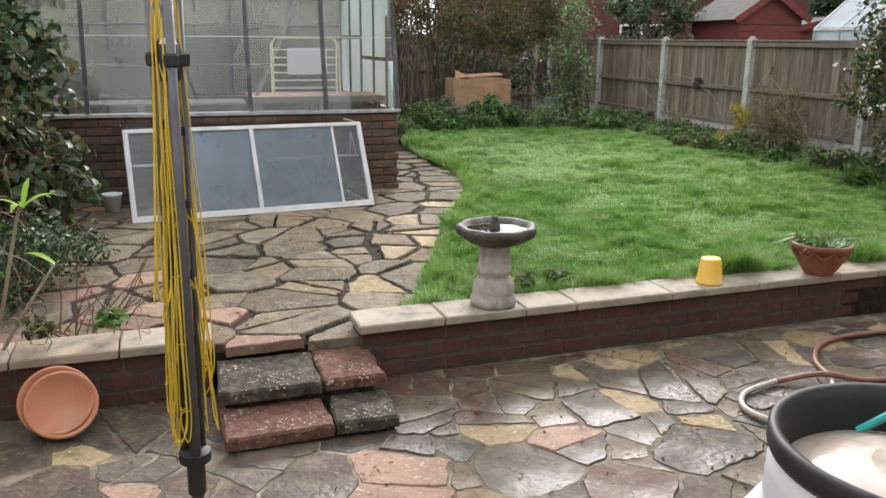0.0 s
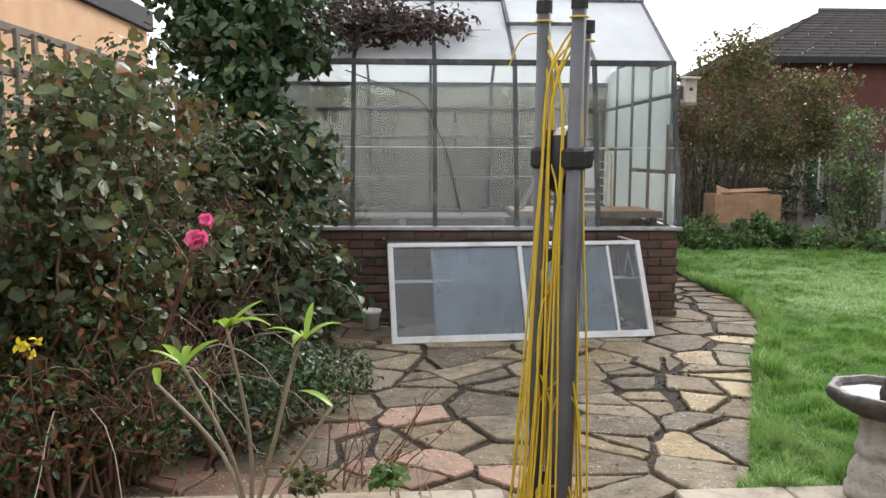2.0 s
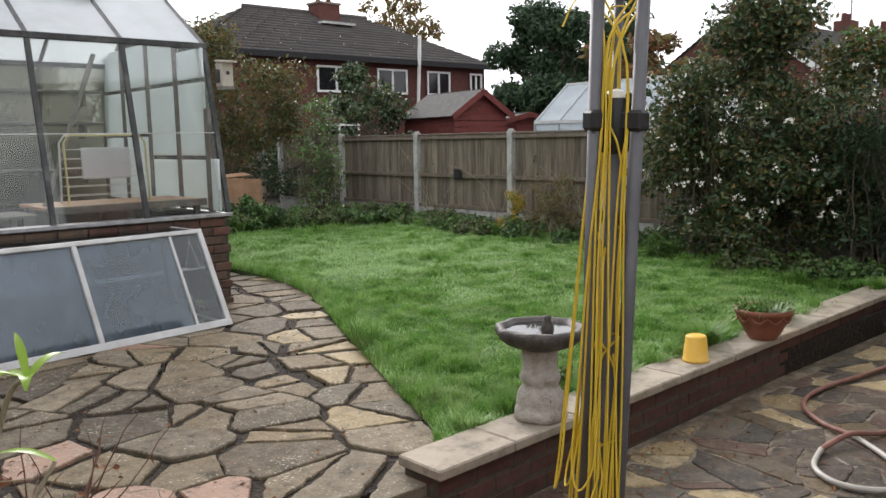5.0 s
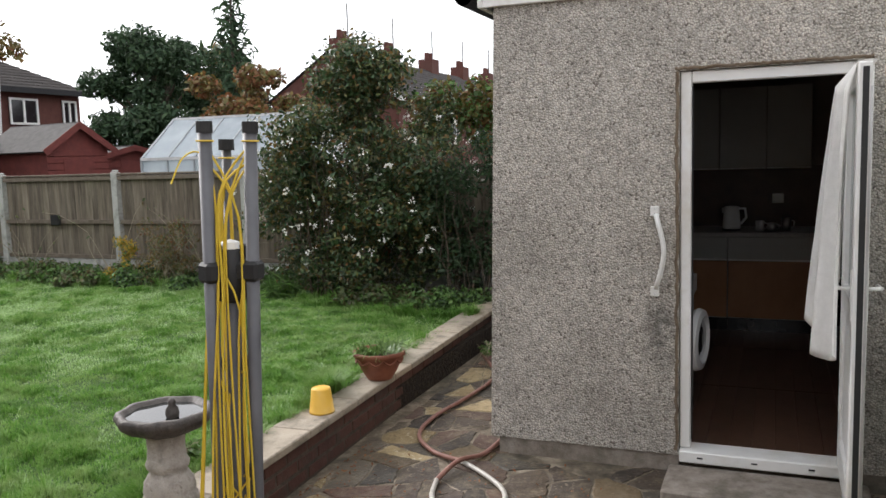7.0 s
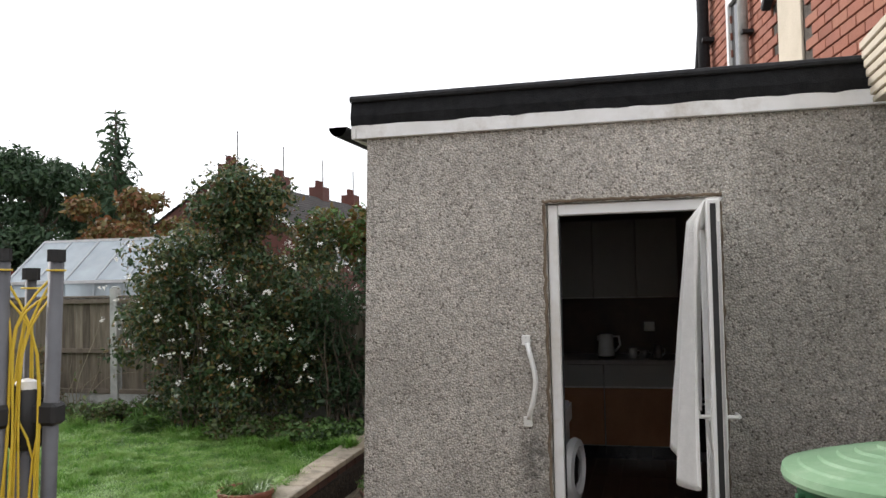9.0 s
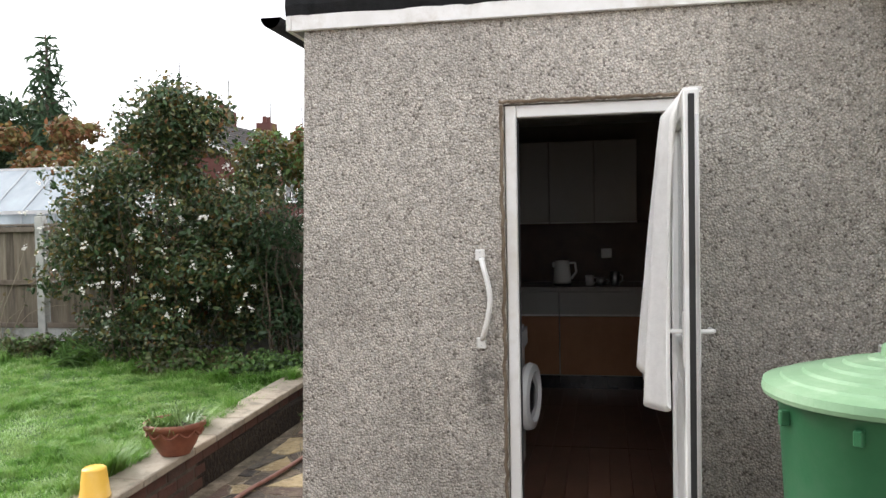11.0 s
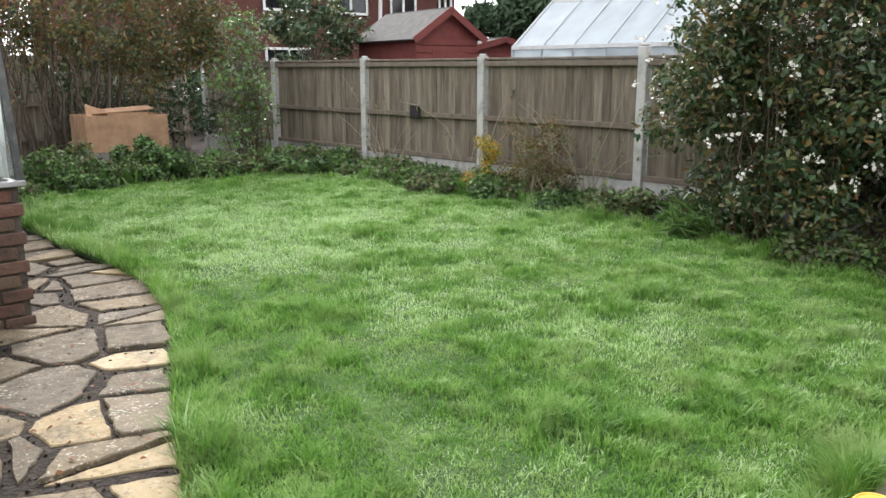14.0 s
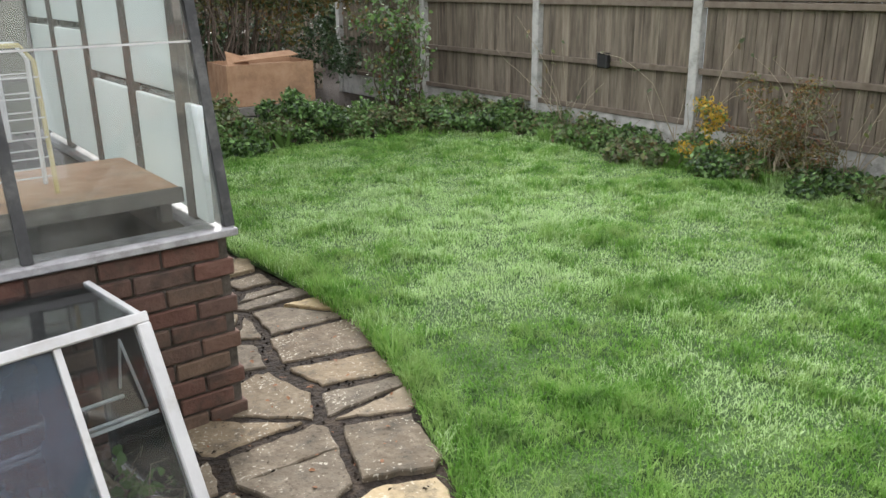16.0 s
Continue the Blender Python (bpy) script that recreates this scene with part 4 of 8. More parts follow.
def clothes_airer():
    root = thing("clothes_airer", (1.12, 8.55, 0.926), "old white and yellow wire clothes airer with a grey cloth", "airer")
    for y in (-0.1, 0.1):
        bm = tube(bmesh.new(), [(-0.33, y, 0.0), (-0.33, y * 0.6, 0.5), (-0.29, y * 0.5, 0.56), (0.29, y * 0.5, 0.56), (0.33, y * 0.6, 0.5), (0.33, y, 0.0)], 0.009, 8)
        part("frame", bm, WIRE_YELLOW if y < 0 else WIRE_WHITE, root)
        for k in range(6):
            z = 0.07 + k * 0.075
            part("wire", tube(bmesh.new(), [(-0.33, y * 0.9, z), (0.33, y * 0.9, z)], 0.003, 5), WIRE_WHITE, root)
    part("cloth", box_mesh(-0.18, 0.22, -0.01, 0.015, 0.2, 0.46, 0.006), CLOTH_GREY, root, "pale grey cloth hung over the wires")


clothes_airer()

BIRD_BOX = material("pale_wood_box", [(0.42, 0.38, 0.32), (0.55, 0.5, 0.43)], scale=10, rough=0.85, bump=0.3)


def bird_box():
    root = thing("bird_box", (1.99, 8.02, 1.86), "small pale wooden bird box fixed to the greenhouse corner", "bird box")
    part("body", box_mesh(-0.05, 0.05, -0.06, 0.06, 0.02, 0.22, 0.003), BIRD_BOX, root)
    part("roof", box_mesh(-0.065, 0.065, -0.09, 0.07, 0.222, 0.24, 0.003, pose(0, 0, 0.0, 6, 0, 0)), BIRD_BOX, root)
    part("tray", box_mesh(-0.05, 0.05, -0.075, 0.05, -0.01, 0.018, 0.003), GREY_WOOD, root)
    bm = lathe(bmesh.new(), [(0.0, 0.0), (0.016, 0.0), (0.016, 0.004), (0.0, 0.004)], 12)
    o = part("hole", bm, BLACK_GAP, root, "dark round entrance hole")
    o.matrix_basis = pose(0, -0.0605, 0.13, 90)
    part("bracket", box_mesh(-0.08, -0.052, -0.02, 0.02, 0.05, 0.16), ALU, root)


bird_box()


def cold_frame():
    """A lean-to cold frame: sloping white sash, glass cheeks and lid, thin inner rods."""
    L, W = 2.04, 0.042
    a = math.degrees(math.atan2(0.245, 2.03))
    root = thing("cold_frame", (-0.53, 6.885, 0.03), "white-framed glass cold frame leaning on the greenhouse base", "cold frame", turn=a)
    H, D = 0.71, 0.37
    ang = math.degrees(math.atan2(D, H))
    S = math.hypot(H, D)
    lean = pose(0, 0, 0.0, -ang, 0, 0)
    sash = part("sash", bmesh.new(), WHITE_ALU, root, "sloping white front sash")
    for z0, z1, w in ((0.0, 0.055, 0.05), (S - 0.035, S, 0.04)):
        o = part("rail", box_mesh(0, L, -w / 2, w / 2, z0, z1, 0.004, lean), WHITE_ALU, sash)
    for x0, x1 in ((0, 0.042), (L * 0.51 - 0.018, L * 0.51 + 0.018), (L - 0.042, L)):
        part("stile", box_mesh(x0, x1, -0.022, 0.022, 0.055, S - 0.035, 0.004, lean), WHITE_ALU, sash)
    part("thin_stile", box_mesh(L * 0.865 - 0.011, L * 0.865 + 0.011, -0.012, 0.012, 0.055, S - 0.035, 0.002, lean), WHITE_ALU, sash)
    part("thin_rail", box_mesh(0.042, L - 0.042, 0.03, 0.042, S * 0.615, S * 0.615 + 0.012, 0.002, lean), WHITE_ALU, sash)

    def on(x, z, o=0.0):
        return lean @ Vector((x, o, z))
    pane("polythene_sky_sheet", [on(L * 0.165, 0.056, 0.012), on(L * 0.51 - 0.019, 0.056, 0.012), on(L * 0.51 - 0.019, S - 0.036, 0.012), on(L * 0.165, S - 0.036, 0.012)], GLASS_MILKY, sash)
    pane("polythene_sky_sheet", [on(L * 0.51 + 0.019, 0.056, 0.012), on(L * 0.865 - 0.012, 0.056, 0.012), on(L * 0.865 - 0.012, S - 0.036, 0.012), on(L * 0.51 + 0.019, S - 0.036, 0.012)], GLASS_MILKY, sash)
    pane("pane", [on(0.043, 0.056), on(L * 0.51 - 0.019, 0.056), on(L * 0.51 - 0.019, S - 0.036), on(0.043, S - 0.036)], GLASS_CLEAR, sash)
    pane("pane", [on(L * 0.51 + 0.019, 0.056), on(L - 0.043, 0.056), on(L - 0.043, S - 0.036), on(L * 0.51 + 0.019, S - 0.036)], GLASS_CLEAR, sash)
    # cheeks reach back to the wall, which runs off at an angle
    for x, back in ((L - 0.02, 0.77),):
        pane("cheek_pane", [(x, 0.03, 0.02), (x, back, 0.02), (x, back, H - 0.01), (x, D, H - 0.01)], GLASS_CLEAR, root)
        part("cheek_rail", box_mesh(x - 0.012, x + 0.012, 0.03, back, 0.0, 0.025, 0.003), WHITE_ALU, root)
        part("cheek_rail", box_mesh(x - 0.012, x + 0.012, D, back, H - 0.02, H, 0.003), WHITE_ALU, root)
        part("cheek_post", box_mesh(x - 0.012, x + 0.012, back - 0.025, back, 0.026, H - 0.021, 0.003), ALU, root)
    pane("lid_pane", [(0.02, D, H - 0.004), (L - 0.02, D, H - 0.004), (L - 0.02, 0.77, H - 0.006), (0.02, 1.02, H - 0.006)], GLASS_CLEAR, root)
    part("lid_bar", tube(bmesh.new(), [(0.02, 1.0, H - 0.02), (L - 0.02, 0.76, H - 0.02)], 0.01, 6), WHITE_ALU, root)
    for z, y in ((0.42, 0.32), (0.4, 0.5)):
        part("rod", tube(bmesh.new(), [(0.05, y, z), (L - 0.06, y - 0.02, z)], 0.007, 6), WHITE_ALU, root)
    part("wire_loop", tube(bmesh.new(), [(L - 0.06, 0.3, 0.43), (L - 0.07, 0.42, 0.62), (L - 0.06, 0.5, 0.42)], 0.005, 6), WHITE_ALU, root)


cold_frame()

# ---- extension roof edge, door, rail ----
def roof_edge():
    o = mesh_object("ceiling", box_mesh(HX + 0.26, 7.0, -2.0, HY1 - 0.26, 2.32, 2.4), WHITE_PAINT)
    tagged(o, "plain white kitchen ceiling", "ceiling", kind="structure")
    deck = mesh_object("roof_extension", box_mesh(HX - 0.01, 7.05, -0.2, HY1 + 0.02, TOPZ + 0.002, TOPZ + 0.17), FELT)
    tagged(deck, "flat black felt roof of the extension", "roof", kind="structure")
    root = thing("roof_fascia", (0, 0, 0), "black felt roof edge above a peeling white fascia board", "roof edge")
    part("fascia_board", box_mesh(HX - 0.03, HX - 0.002, -0.15, HY1 + 0.03, TOPZ - 0.03, TOPZ + 0.05, 0.004), WHITE_PAINT, root)
    bm = bmesh.new()
    rng = random.Random(3)
    n = 40
    prof = [(-0.075, 0.045), (-0.085, 0.1), (-0.06, 0.2), (0.0, 0.225)]
    rows = []
    for i in range(n + 1):
        y = -0.15 + (HY1 + 0.21) * i / n
        rows.append([bm.verts.new((HX + 0.045 + x + rng.uniform(-0.004, 0.004), y, TOPZ + z + rng.uniform(-0.006, 0.006) + 0.0)) for x, z in prof])
    for a, b in zip(rows, rows[1:]):
        for k in range(len(prof) - 1):
            bm.faces.new((a[k], b[k], b[k + 1], a[k + 1]))
    bmesh.ops.solidify(bm, geom=bm.faces[:], thickness=0.008)
    part("felt_flap", bm, FELT, root)
    part("fascia_side", box_mesh(HX - 0.03, 7.0, HY1 + 0.032, HY1 + 0.06, TOPZ - 0.03, TOPZ + 0.05, 0.004), WHITE_PAINT, root)
    gutter = bmesh.new()
    ring = []
    for xx in (HX - 0.035, 7.0):
        ring.append([gutter.verts.new((xx, HY1 + 0.14 + 0.055 * math.cos(t), TOPZ + 0.045 + 0.055 * math.sin(t))) for t in np.linspace(math.pi, 2 * math.pi, 9)])
    for k in range(8):
        gutter.faces.new((ring[0][k], ring[0][k + 1], ring[1][k + 1], ring[1][k]))
    gutter.faces.new(ring[0][::-1])
    bmesh.ops.solidify(gutter, geom=gutter.faces[:], thickness=0.004)
    part("gutter", gutter, FELT, root, "black half-round gutter")
    part("roll_edge", tube(bmesh.new(), [(HX - 0.03, -0.15, TOPZ + 0.2), (HX - 0.03, HY1 + 0.06, TOPZ + 0.2)], 0.02, 8), FELT, root)


roof_edge()
RUBBER = material("black_rubber", [(0.015, 0.015, 0.015), (0.03, 0.03, 0.03)], rough=0.6, bump=0.1)
FOAM = material("expanding_foam", [(0.11, 0.08, 0.055), (0.22, 0.17, 0.12)], scale=20, rough=0.9, bump=0.8, bump_scale=50, stain=(0.14, 0.1, 0.06), stain_scale=8)
TOWEL = material("white_towel", [(0.78, 0.77, 0.75), (0.86, 0.85, 0.83)], scale=30, rough=0.95, bump=0.5, bump_scale=220, bump_dist=0.004)
STEEL = material("brushed_steel", [(0.5, 0.5, 0.5), (0.6, 0.6, 0.6)], rough=0.35, metal=1.0, bump=0.05)


def door_frame():
    root = thing("door_frame", (0, 0, 0), "white upvc door frame with rough brown foam round its edge", "door frame", kind="structure")
    x0, x1, w = HX + 0.02, HX + 0.09, 0.06
    part("jamb", box_mesh(x0, x1, DY1 - w, DY1 - 0.004, DZ0 + 0.06, DZ1 - 0.004, 0.005), WHITE_UPVC, root)
    part("jamb", box_mesh(x0, x1, DY0 + 0.004, DY0 + w, DZ0 + 0.06, DZ1 - 0.004, 0.005), WHITE_UPVC, root)
    part("head", box_mesh(x0, x1, DY0 + w + 0.002, DY1 - w - 0.002, DZ1 - w - 0.004, DZ1 - 0.004, 0.005), WHITE_UPVC, root)
    part("threshold", box_mesh(x0 - 0.05, x1 + 0.05, DY0 + 0.004, DY1 - 0.004, DZ0 - 0.01, DZ0 + 0.055, 0.006), WHITE_UPVC, root, "white upvc threshold with drain slots")
    for k in range(3):
        y = DY0 + 0.2 + k * 0.28
        part("drain_slot", box_mesh(x0 - 0.054, x0 - 0.045, y, y + 0.03, DZ0 + 0.02, DZ0 + 0.028), RUBBER, root)
    part("seal", box_mesh(x0 + 0.025, x0 + 0.045, DY1 - w - 0.008, DY1 - w - 0.001, DZ0 + 0.1, DZ1 - 0.08), RUBBER, root)
    rng = random.Random(8)
    for run, (a, b) in enumerate((((DY1 + 0.012, -0.05), (DY1 + 0.012, DZ1)), ((DY0 - 0.012, -0.05), (DY0 - 0.012, DZ1)), ((DY0 - 0.02, DZ1 + 0.012), (DY1 + 0.02, DZ1 + 0.012)))):
        pts = []
        for k in range(46):
            t = k / 45
            pts.append((HX - 0.001 + rng.uniform(-0.004, 0.004), a[0] + (b[0] - a[0]) * t + rng.uniform(-0.006, 0.006), a[1] + (b[1] - a[1]) * t + rng.uniform(-0.004, 0.004)))
        part("foam_bead", tube(bmesh.new(), pts, 0.009, 6), FOAM, root, "rough brown sealant bead")
    for z in (0.35, 0.75, 1.0, 1.45, 1.75):
        part("keep", box_mesh(x0 + 0.03, x0 + 0.055, DY1 - w - 0.004, DY1 - w, z, z + 0.07), STEEL, root)
    root = None
    o = mesh_object("door_step", box_mesh(HX - 0.42, HX - 0.035, DY0 - 0.05, DY1 + 0.05, LOW - 0.01, DZ0 - 0.02, 0.012), CONCRETE_OLD)
    tagged(o, "low worn concrete step at the kitchen door", "step", kind="structure")


door_frame()


def open_door():
    """The leaf stands open outwards, square to the wall; seen along its edge."""
    root = thing("door_1", (HX + 0.03, DY0 + 0.065, DZ0 + 0.06), "white upvc door standing open with a handle on each side", "door", kind="structure", turn=179)
    W, H, T = 0.78, 1.985, 0.06
    for a in ((0, 0.1, 0, H), (W - 0.1, W, 0, H), (0.102, W - 0.102, 0, 0.16), (0.102, W - 0.102, H - 0.1, H), (0.102, W - 0.102, 0.86, 0.96)):
        part("frame_member", box_mesh(a[0], a[1], -T / 2, T / 2, a[2], a[3], 0.006), WHITE_UPVC, root)
    part("panel", box_mesh(0.102, W - 0.102, -0.012, 0.012, 0.162, 0.858), WHITE_UPVC, root, "white moulded lower panel")
    part("raised_field", box_mesh(0.17, W - 0.17, -0.02, 0.02, 0.24, 0.78, 0.01), WHITE_UPVC, root)
    p = pane("pane", [(0.102, 0, 0.962), (W - 0.102, 0, 0.962), (W - 0.102, 0, H - 0.102), (0.102, 0, H - 0.102)], GLASS_CLEAR, root)
    part("edge_seal", box_mesh(W - 0.001, W + 0.004, -0.012, 0.012, 0.02, H - 0.02), RUBBER, root, "black rubber seal along the edge")
    part("lock_strip", box_mesh(W + 0.0, W + 0.003, 0.016, 0.026, 0.1, H - 0.1), STEEL, root)
    for s in (-1, 1):
        h = part("handle", box_mesh(W - 0.066, W - 0.036, s * (T / 2 + 0.001) - 0.004, s * (T / 2 + 0.001) + 0.004, 0.9, 1.12, 0.003), WHITE_UPVC, root, "white lever handle")
        part("lever", tube(bmesh.new(), [(W - 0.051, s * (T / 2), 1.04), (W - 0.051, s * (T / 2 + 0.05), 1.04), (W - 0.06, s * (T / 2 + 0.055), 1.04), (W - 0.17, s * (T / 2 + 0.05), 1.035)], 0.009, 8), WHITE_UPVC, h)


open_door()


def towel():
    """Draped over the door's top, folds running down."""
    bm = bmesh.new()
    nu, nv = 44, 34
    grid = []
    for i in range(nu + 1):
        row = []
        u = i / nu
        for j in range(nv + 1):
            v = j / nv
            z = 1.99 - v * (1.17 + 0.12 * math.sin(u * 5 + 0.6) - 0.1 * u)
            fold = 0.02 * math.sin(u * 23 + 2.2 * v) * (0.3 + v) + 0.008 * math.sin(u * 47 + 3 * v)
            x = HX - 0.74 + (0.3 + 0.12 * v) * u - 0.03 * v
            y = DY0 + 0.105 + (0.05 + 0.1 * v ** 0.75) * (0.35 + 0.65 * math.sin(math.pi * min(1, u * 1.1))) + fold
            z -= 0.035
            if j < 3:
                y, z = DY0 + 0.03 + 0.038 * j, 1.951 + 0.004 * (j == 1)
            row.append(bm.verts.new((x + fold * 0.5, y, z)))
        grid.append(row)
    for i in range(nu):
        for j in range(nv):
            bm.faces.new((grid[i][j], grid[i + 1][j], grid[i + 1][j + 1], grid[i][j + 1]))
    bmesh.ops.solidify(bm, geom=bm.faces[:], thickness=0.006)
    o = mesh_object("towel", bm, TOWEL, True)
    tagged(o, "long white towel hanging over the open door", "towel")


towel()


def grab_rail():
    root = thing("grab_rail", (HX, 2.09, 1.06), "white curved grab rail screwed to the pebbledash", "grab rail")
    pts = []
    for k in range(25):
        t = -1 + 2 * k / 24
        pts.append((-0.045 + 0.03 * max(0, abs(t) - 0.75) / 0.25, -0.055 + 0.045 * abs(t) ** 1.6, 0.2 * t))
    part("bar", tube(bmesh.new(), pts, 0.014, 10), WHITE_UPVC, root, smooth=True)
    for s in (-1, 1):
        f = part("flange", box_mesh(-0.02, -0.002, -0.027, 0.02, s * 0.2 - 0.028 + s * 0.02, s * 0.2 + 0.028 + s * 0.02, 0.005), WHITE_UPVC, root)
        for d in (-0.012, 0.014):
            part("screw", box_mesh(-0.023, -0.0195, -0.008, -0.001, s * 0.22 + d - 0.003, s * 0.22 + d + 0.003), STEEL, f)


grab_rail()

# ---- kitchen seen through the door ----
KITCHEN_WALL = material("kitchen_wall", [(0.22, 0.195, 0.165), (0.28, 0.25, 0.215)], scale=3, rough=0.7, bump=0.05)
SPLASH = material("brown_splashback", [(0.05, 0.028, 0.02), (0.085, 0.05, 0.035)], scale=5, rough=0.4, bump=0.1)
LAMINATE = material("laminate_floor", [(0.045, 0.024, 0.016), (0.08, 0.042, 0.027), (0.11, 0.06, 0.04)], scale=5, rough=0.35, bump=0.05, per="object", per_mix=0.35)
UNIT_WHITE = material("unit_front", [(0.36, 0.36, 0.335), (0.42, 0.42, 0.39)], scale=2, rough=0.4, bump=0)
UNIT_WOOD = material("wood_unit_front", [(0.32, 0.15, 0.07), (0.42, 0.22, 0.11)], scale=4, rough=0.45, bump=0.1)
WORKTOP = material("worktop", [(0.3, 0.29, 0.27), (0.4, 0.39, 0.36)], scale=20, rough=0.35, bump=0.05)
APPLIANCE = material("white_enamel", [(0.7, 0.7, 0.69), (0.76, 0.76, 0.75)], scale=2, rough=0.25, bump=0)
GREY_ENAMEL = material("grey_enamel", [(0.16, 0.165, 0.17), (0.2, 0.205, 0.21)], scale=2, rough=0.3, bump=0)
DARK_GLASS = material("oven_glass", [(0.012, 0.012, 0.014), (0.02, 0.02, 0.022)], rough=0.1, bump=0, spec=0.6)


def kitchen():
    z0 = -0.045
    fl = mesh_object("floor_kitchen", box_mesh(HX + 0.03, 6.95, -1.9, HY1 - 0.26, z0 - 0.1, z0 - 0.012), MORTAR)
    tagged(fl, "dark reddish laminate kitchen floor", "floor", kind="structure")
    bm = box_mesh(-0.6, 0.6, -0.06, 0.06, -0.01, 0, 0.002)
    me = bpy.data.meshes.new("floor_plank")
    bm.to_mesh(me)
    bm.free()
    me.materials.append(LAMINATE)
    for j in range(19):
        for i in range(3):
            ob = new("floor_plank", me)
            ob.parent = fl
            ob.location = (HX + 0.73 + i * 1.203 + (0.0 if j % 2 else -0.0), 0.55 + j * 0.1215, z0)
    for nm, b in (("wall_kitchen_east", (6.95, 7.05, -2.0, HY1 - 0.26, -0.15, 2.4)), ("wall_kitchen_south", (HX + 0.26, 6.95, -2.0, -1.9, -0.15, 2.4)), ("wall_kitchen_north", (HX + 0.26, 6.95, HY1 - 0.275, HY1 - 0.255, -0.15, 2.32)),
                  ("wall_kitchen_west", (HX + 0.255, HX + 0.275, -1.9, DY0 - 0.06, -0.15, 2.32))):
        tagged(mesh_object(nm, box_mesh(*b), KITCHEN_WALL), "plain dim kitchen wall", "wall", kind="structure")
    sp = mesh_object("splashback", box_mesh(6.935, 6.948, -1.8, 2.7, 0.86, 1.42), SPLASH)
    tagged(sp, "dark brown tiled splashback", "splashback", kind="structure")

    def base_unit(y0, y1):
        r = thing("base_unit", (6.35, y0, z0), "kitchen base unit with wood-fronted door and pale drawer", "kitchen unit", "kitchen base units")
        w = y1 - y0
        part("body", box_mesh(0.02, 0.58, 0, w, 0.12, 0.86), UNIT_WHITE, r)
        part("plinth", box_mesh(0.06, 0.08, 0, w, 0, 0.119), DARK_GLASS, r, "black recessed plinth")
        part("drawer", box_mesh(0, 0.019, 0.003, w - 0.003, 0.66, 0.855, 0.003), UNIT_WHITE, r, "pale drawer front")
        part("drawer_groove", box_mesh(-0.006, 0.0, 0.003, w - 0.003, 0.645, 0.66, 0.002), WHITE_UPVC, r, "pale handle strip")
        part("door", box_mesh(0, 0.019, 0.003, w - 0.003, 0.13, 0.64, 0.003), UNIT_WOOD, r, "orange wood door front")
    base_unit(1.16, 1.86)
    base_unit(1.865, 2.5)
    wt = mesh_object("worktop", box_mesh(6.32, 6.93, 1.14, 2.76, z0 + 0.862, z0 + 0.9, 0.004), WORKTOP)
    tagged(wt, "grey speckled kitchen worktop", "worktop")
    for y0, y1 in ((1.18, 1.55), (1.555, 1.95), (1.955, 2.4)):
        r = thing("wall_unit", (6.6, y0, 1.42), "pale grey kitchen wall cupboard", "kitchen unit", "kitchen wall units")
        part("body", box_mesh(0.02, 0.33, 0, y1 - y0, 0, 0.72), UNIT_WHITE, r)
        part("door", box_mesh(0, 0.018, 0.002, y1 - y0 - 0.002, 0.0, 0.72, 0.003), UNIT_WHITE, r)
        part("grip_strip", box_mesh(-0.004, 0.02, 0.002, y1 - y0 - 0.002, -0.014, -0.001, 0.002), WHITE_UPVC, r)
    r = thing("cooker", (6.33, 0.55, z0), "freestanding grey cooker with dark glass oven doors", "cooker")
    part("body", box_mesh(0.02, 0.58, 0, 0.59, 0.0, 0.88, 0.004), GREY_ENAMEL, r)
    part("oven_door", box_mesh(-0.01, 0.019, 0.02, 0.57, 0.1, 0.55, 0.004), DARK_GLASS, r)
    part("grill_door", box_mesh(-0.01, 0.019, 0.02, 0.57, 0.57, 0.74, 0.004), DARK_GLASS, r)
    part("control_panel", box_mesh(-0.005, 0.019, 0.0, 0.59, 0.76, 0.86, 0.004), GREY_ENAMEL, r)
    part("hob", box_mesh(0.0, 0.58, 0.0, 0.59, 0.882, 0.9, 0.003), DARK_GLASS, r)
    for k in range(5):
        part("knob", tube(bmesh.new(), [(-0.005, 0.08 + k * 0.1, 0.81), (-0.03, 0.08 + k * 0.1, 0.81)], 0.018, 12), STEEL, r)
    part("door_handle", tube(bmesh.new(), [(-0.035, 0.06, 0.52), (-0.035, 0.53, 0.52)], 0.009, 8), STEEL, r)
    r = thing("kettle", (6.5, 1.84, z0 + 0.901), "white plastic jug kettle on the worktop", "kettle")
    part("body", lathe(bmesh.new(), [(0.0, 0.02), (0.075, 0.02), (0.08, 0.05), (0.07, 0.16), (0.06, 0.22), (0.0, 0.225)], 24), APPLIANCE, r, smooth=True)
    part("base", lathe(bmesh.new(), [(0, 0), (0.08, 0), (0.08, 0.018), (0, 0.018)], 24), RUBBER, r)
    part("handle", tube(bmesh.new(), [(0, -0.06, 0.2), (0, -0.115, 0.2), (0, -0.125, 0.12), (0, -0.08, 0.06)], 0.012, 8), APPLIANCE, r, smooth=True)
    part("spout", box_mesh(-0.02, 0.02, 0.05, 0.085, 0.16, 0.21, 0.008), APPLIANCE, r)
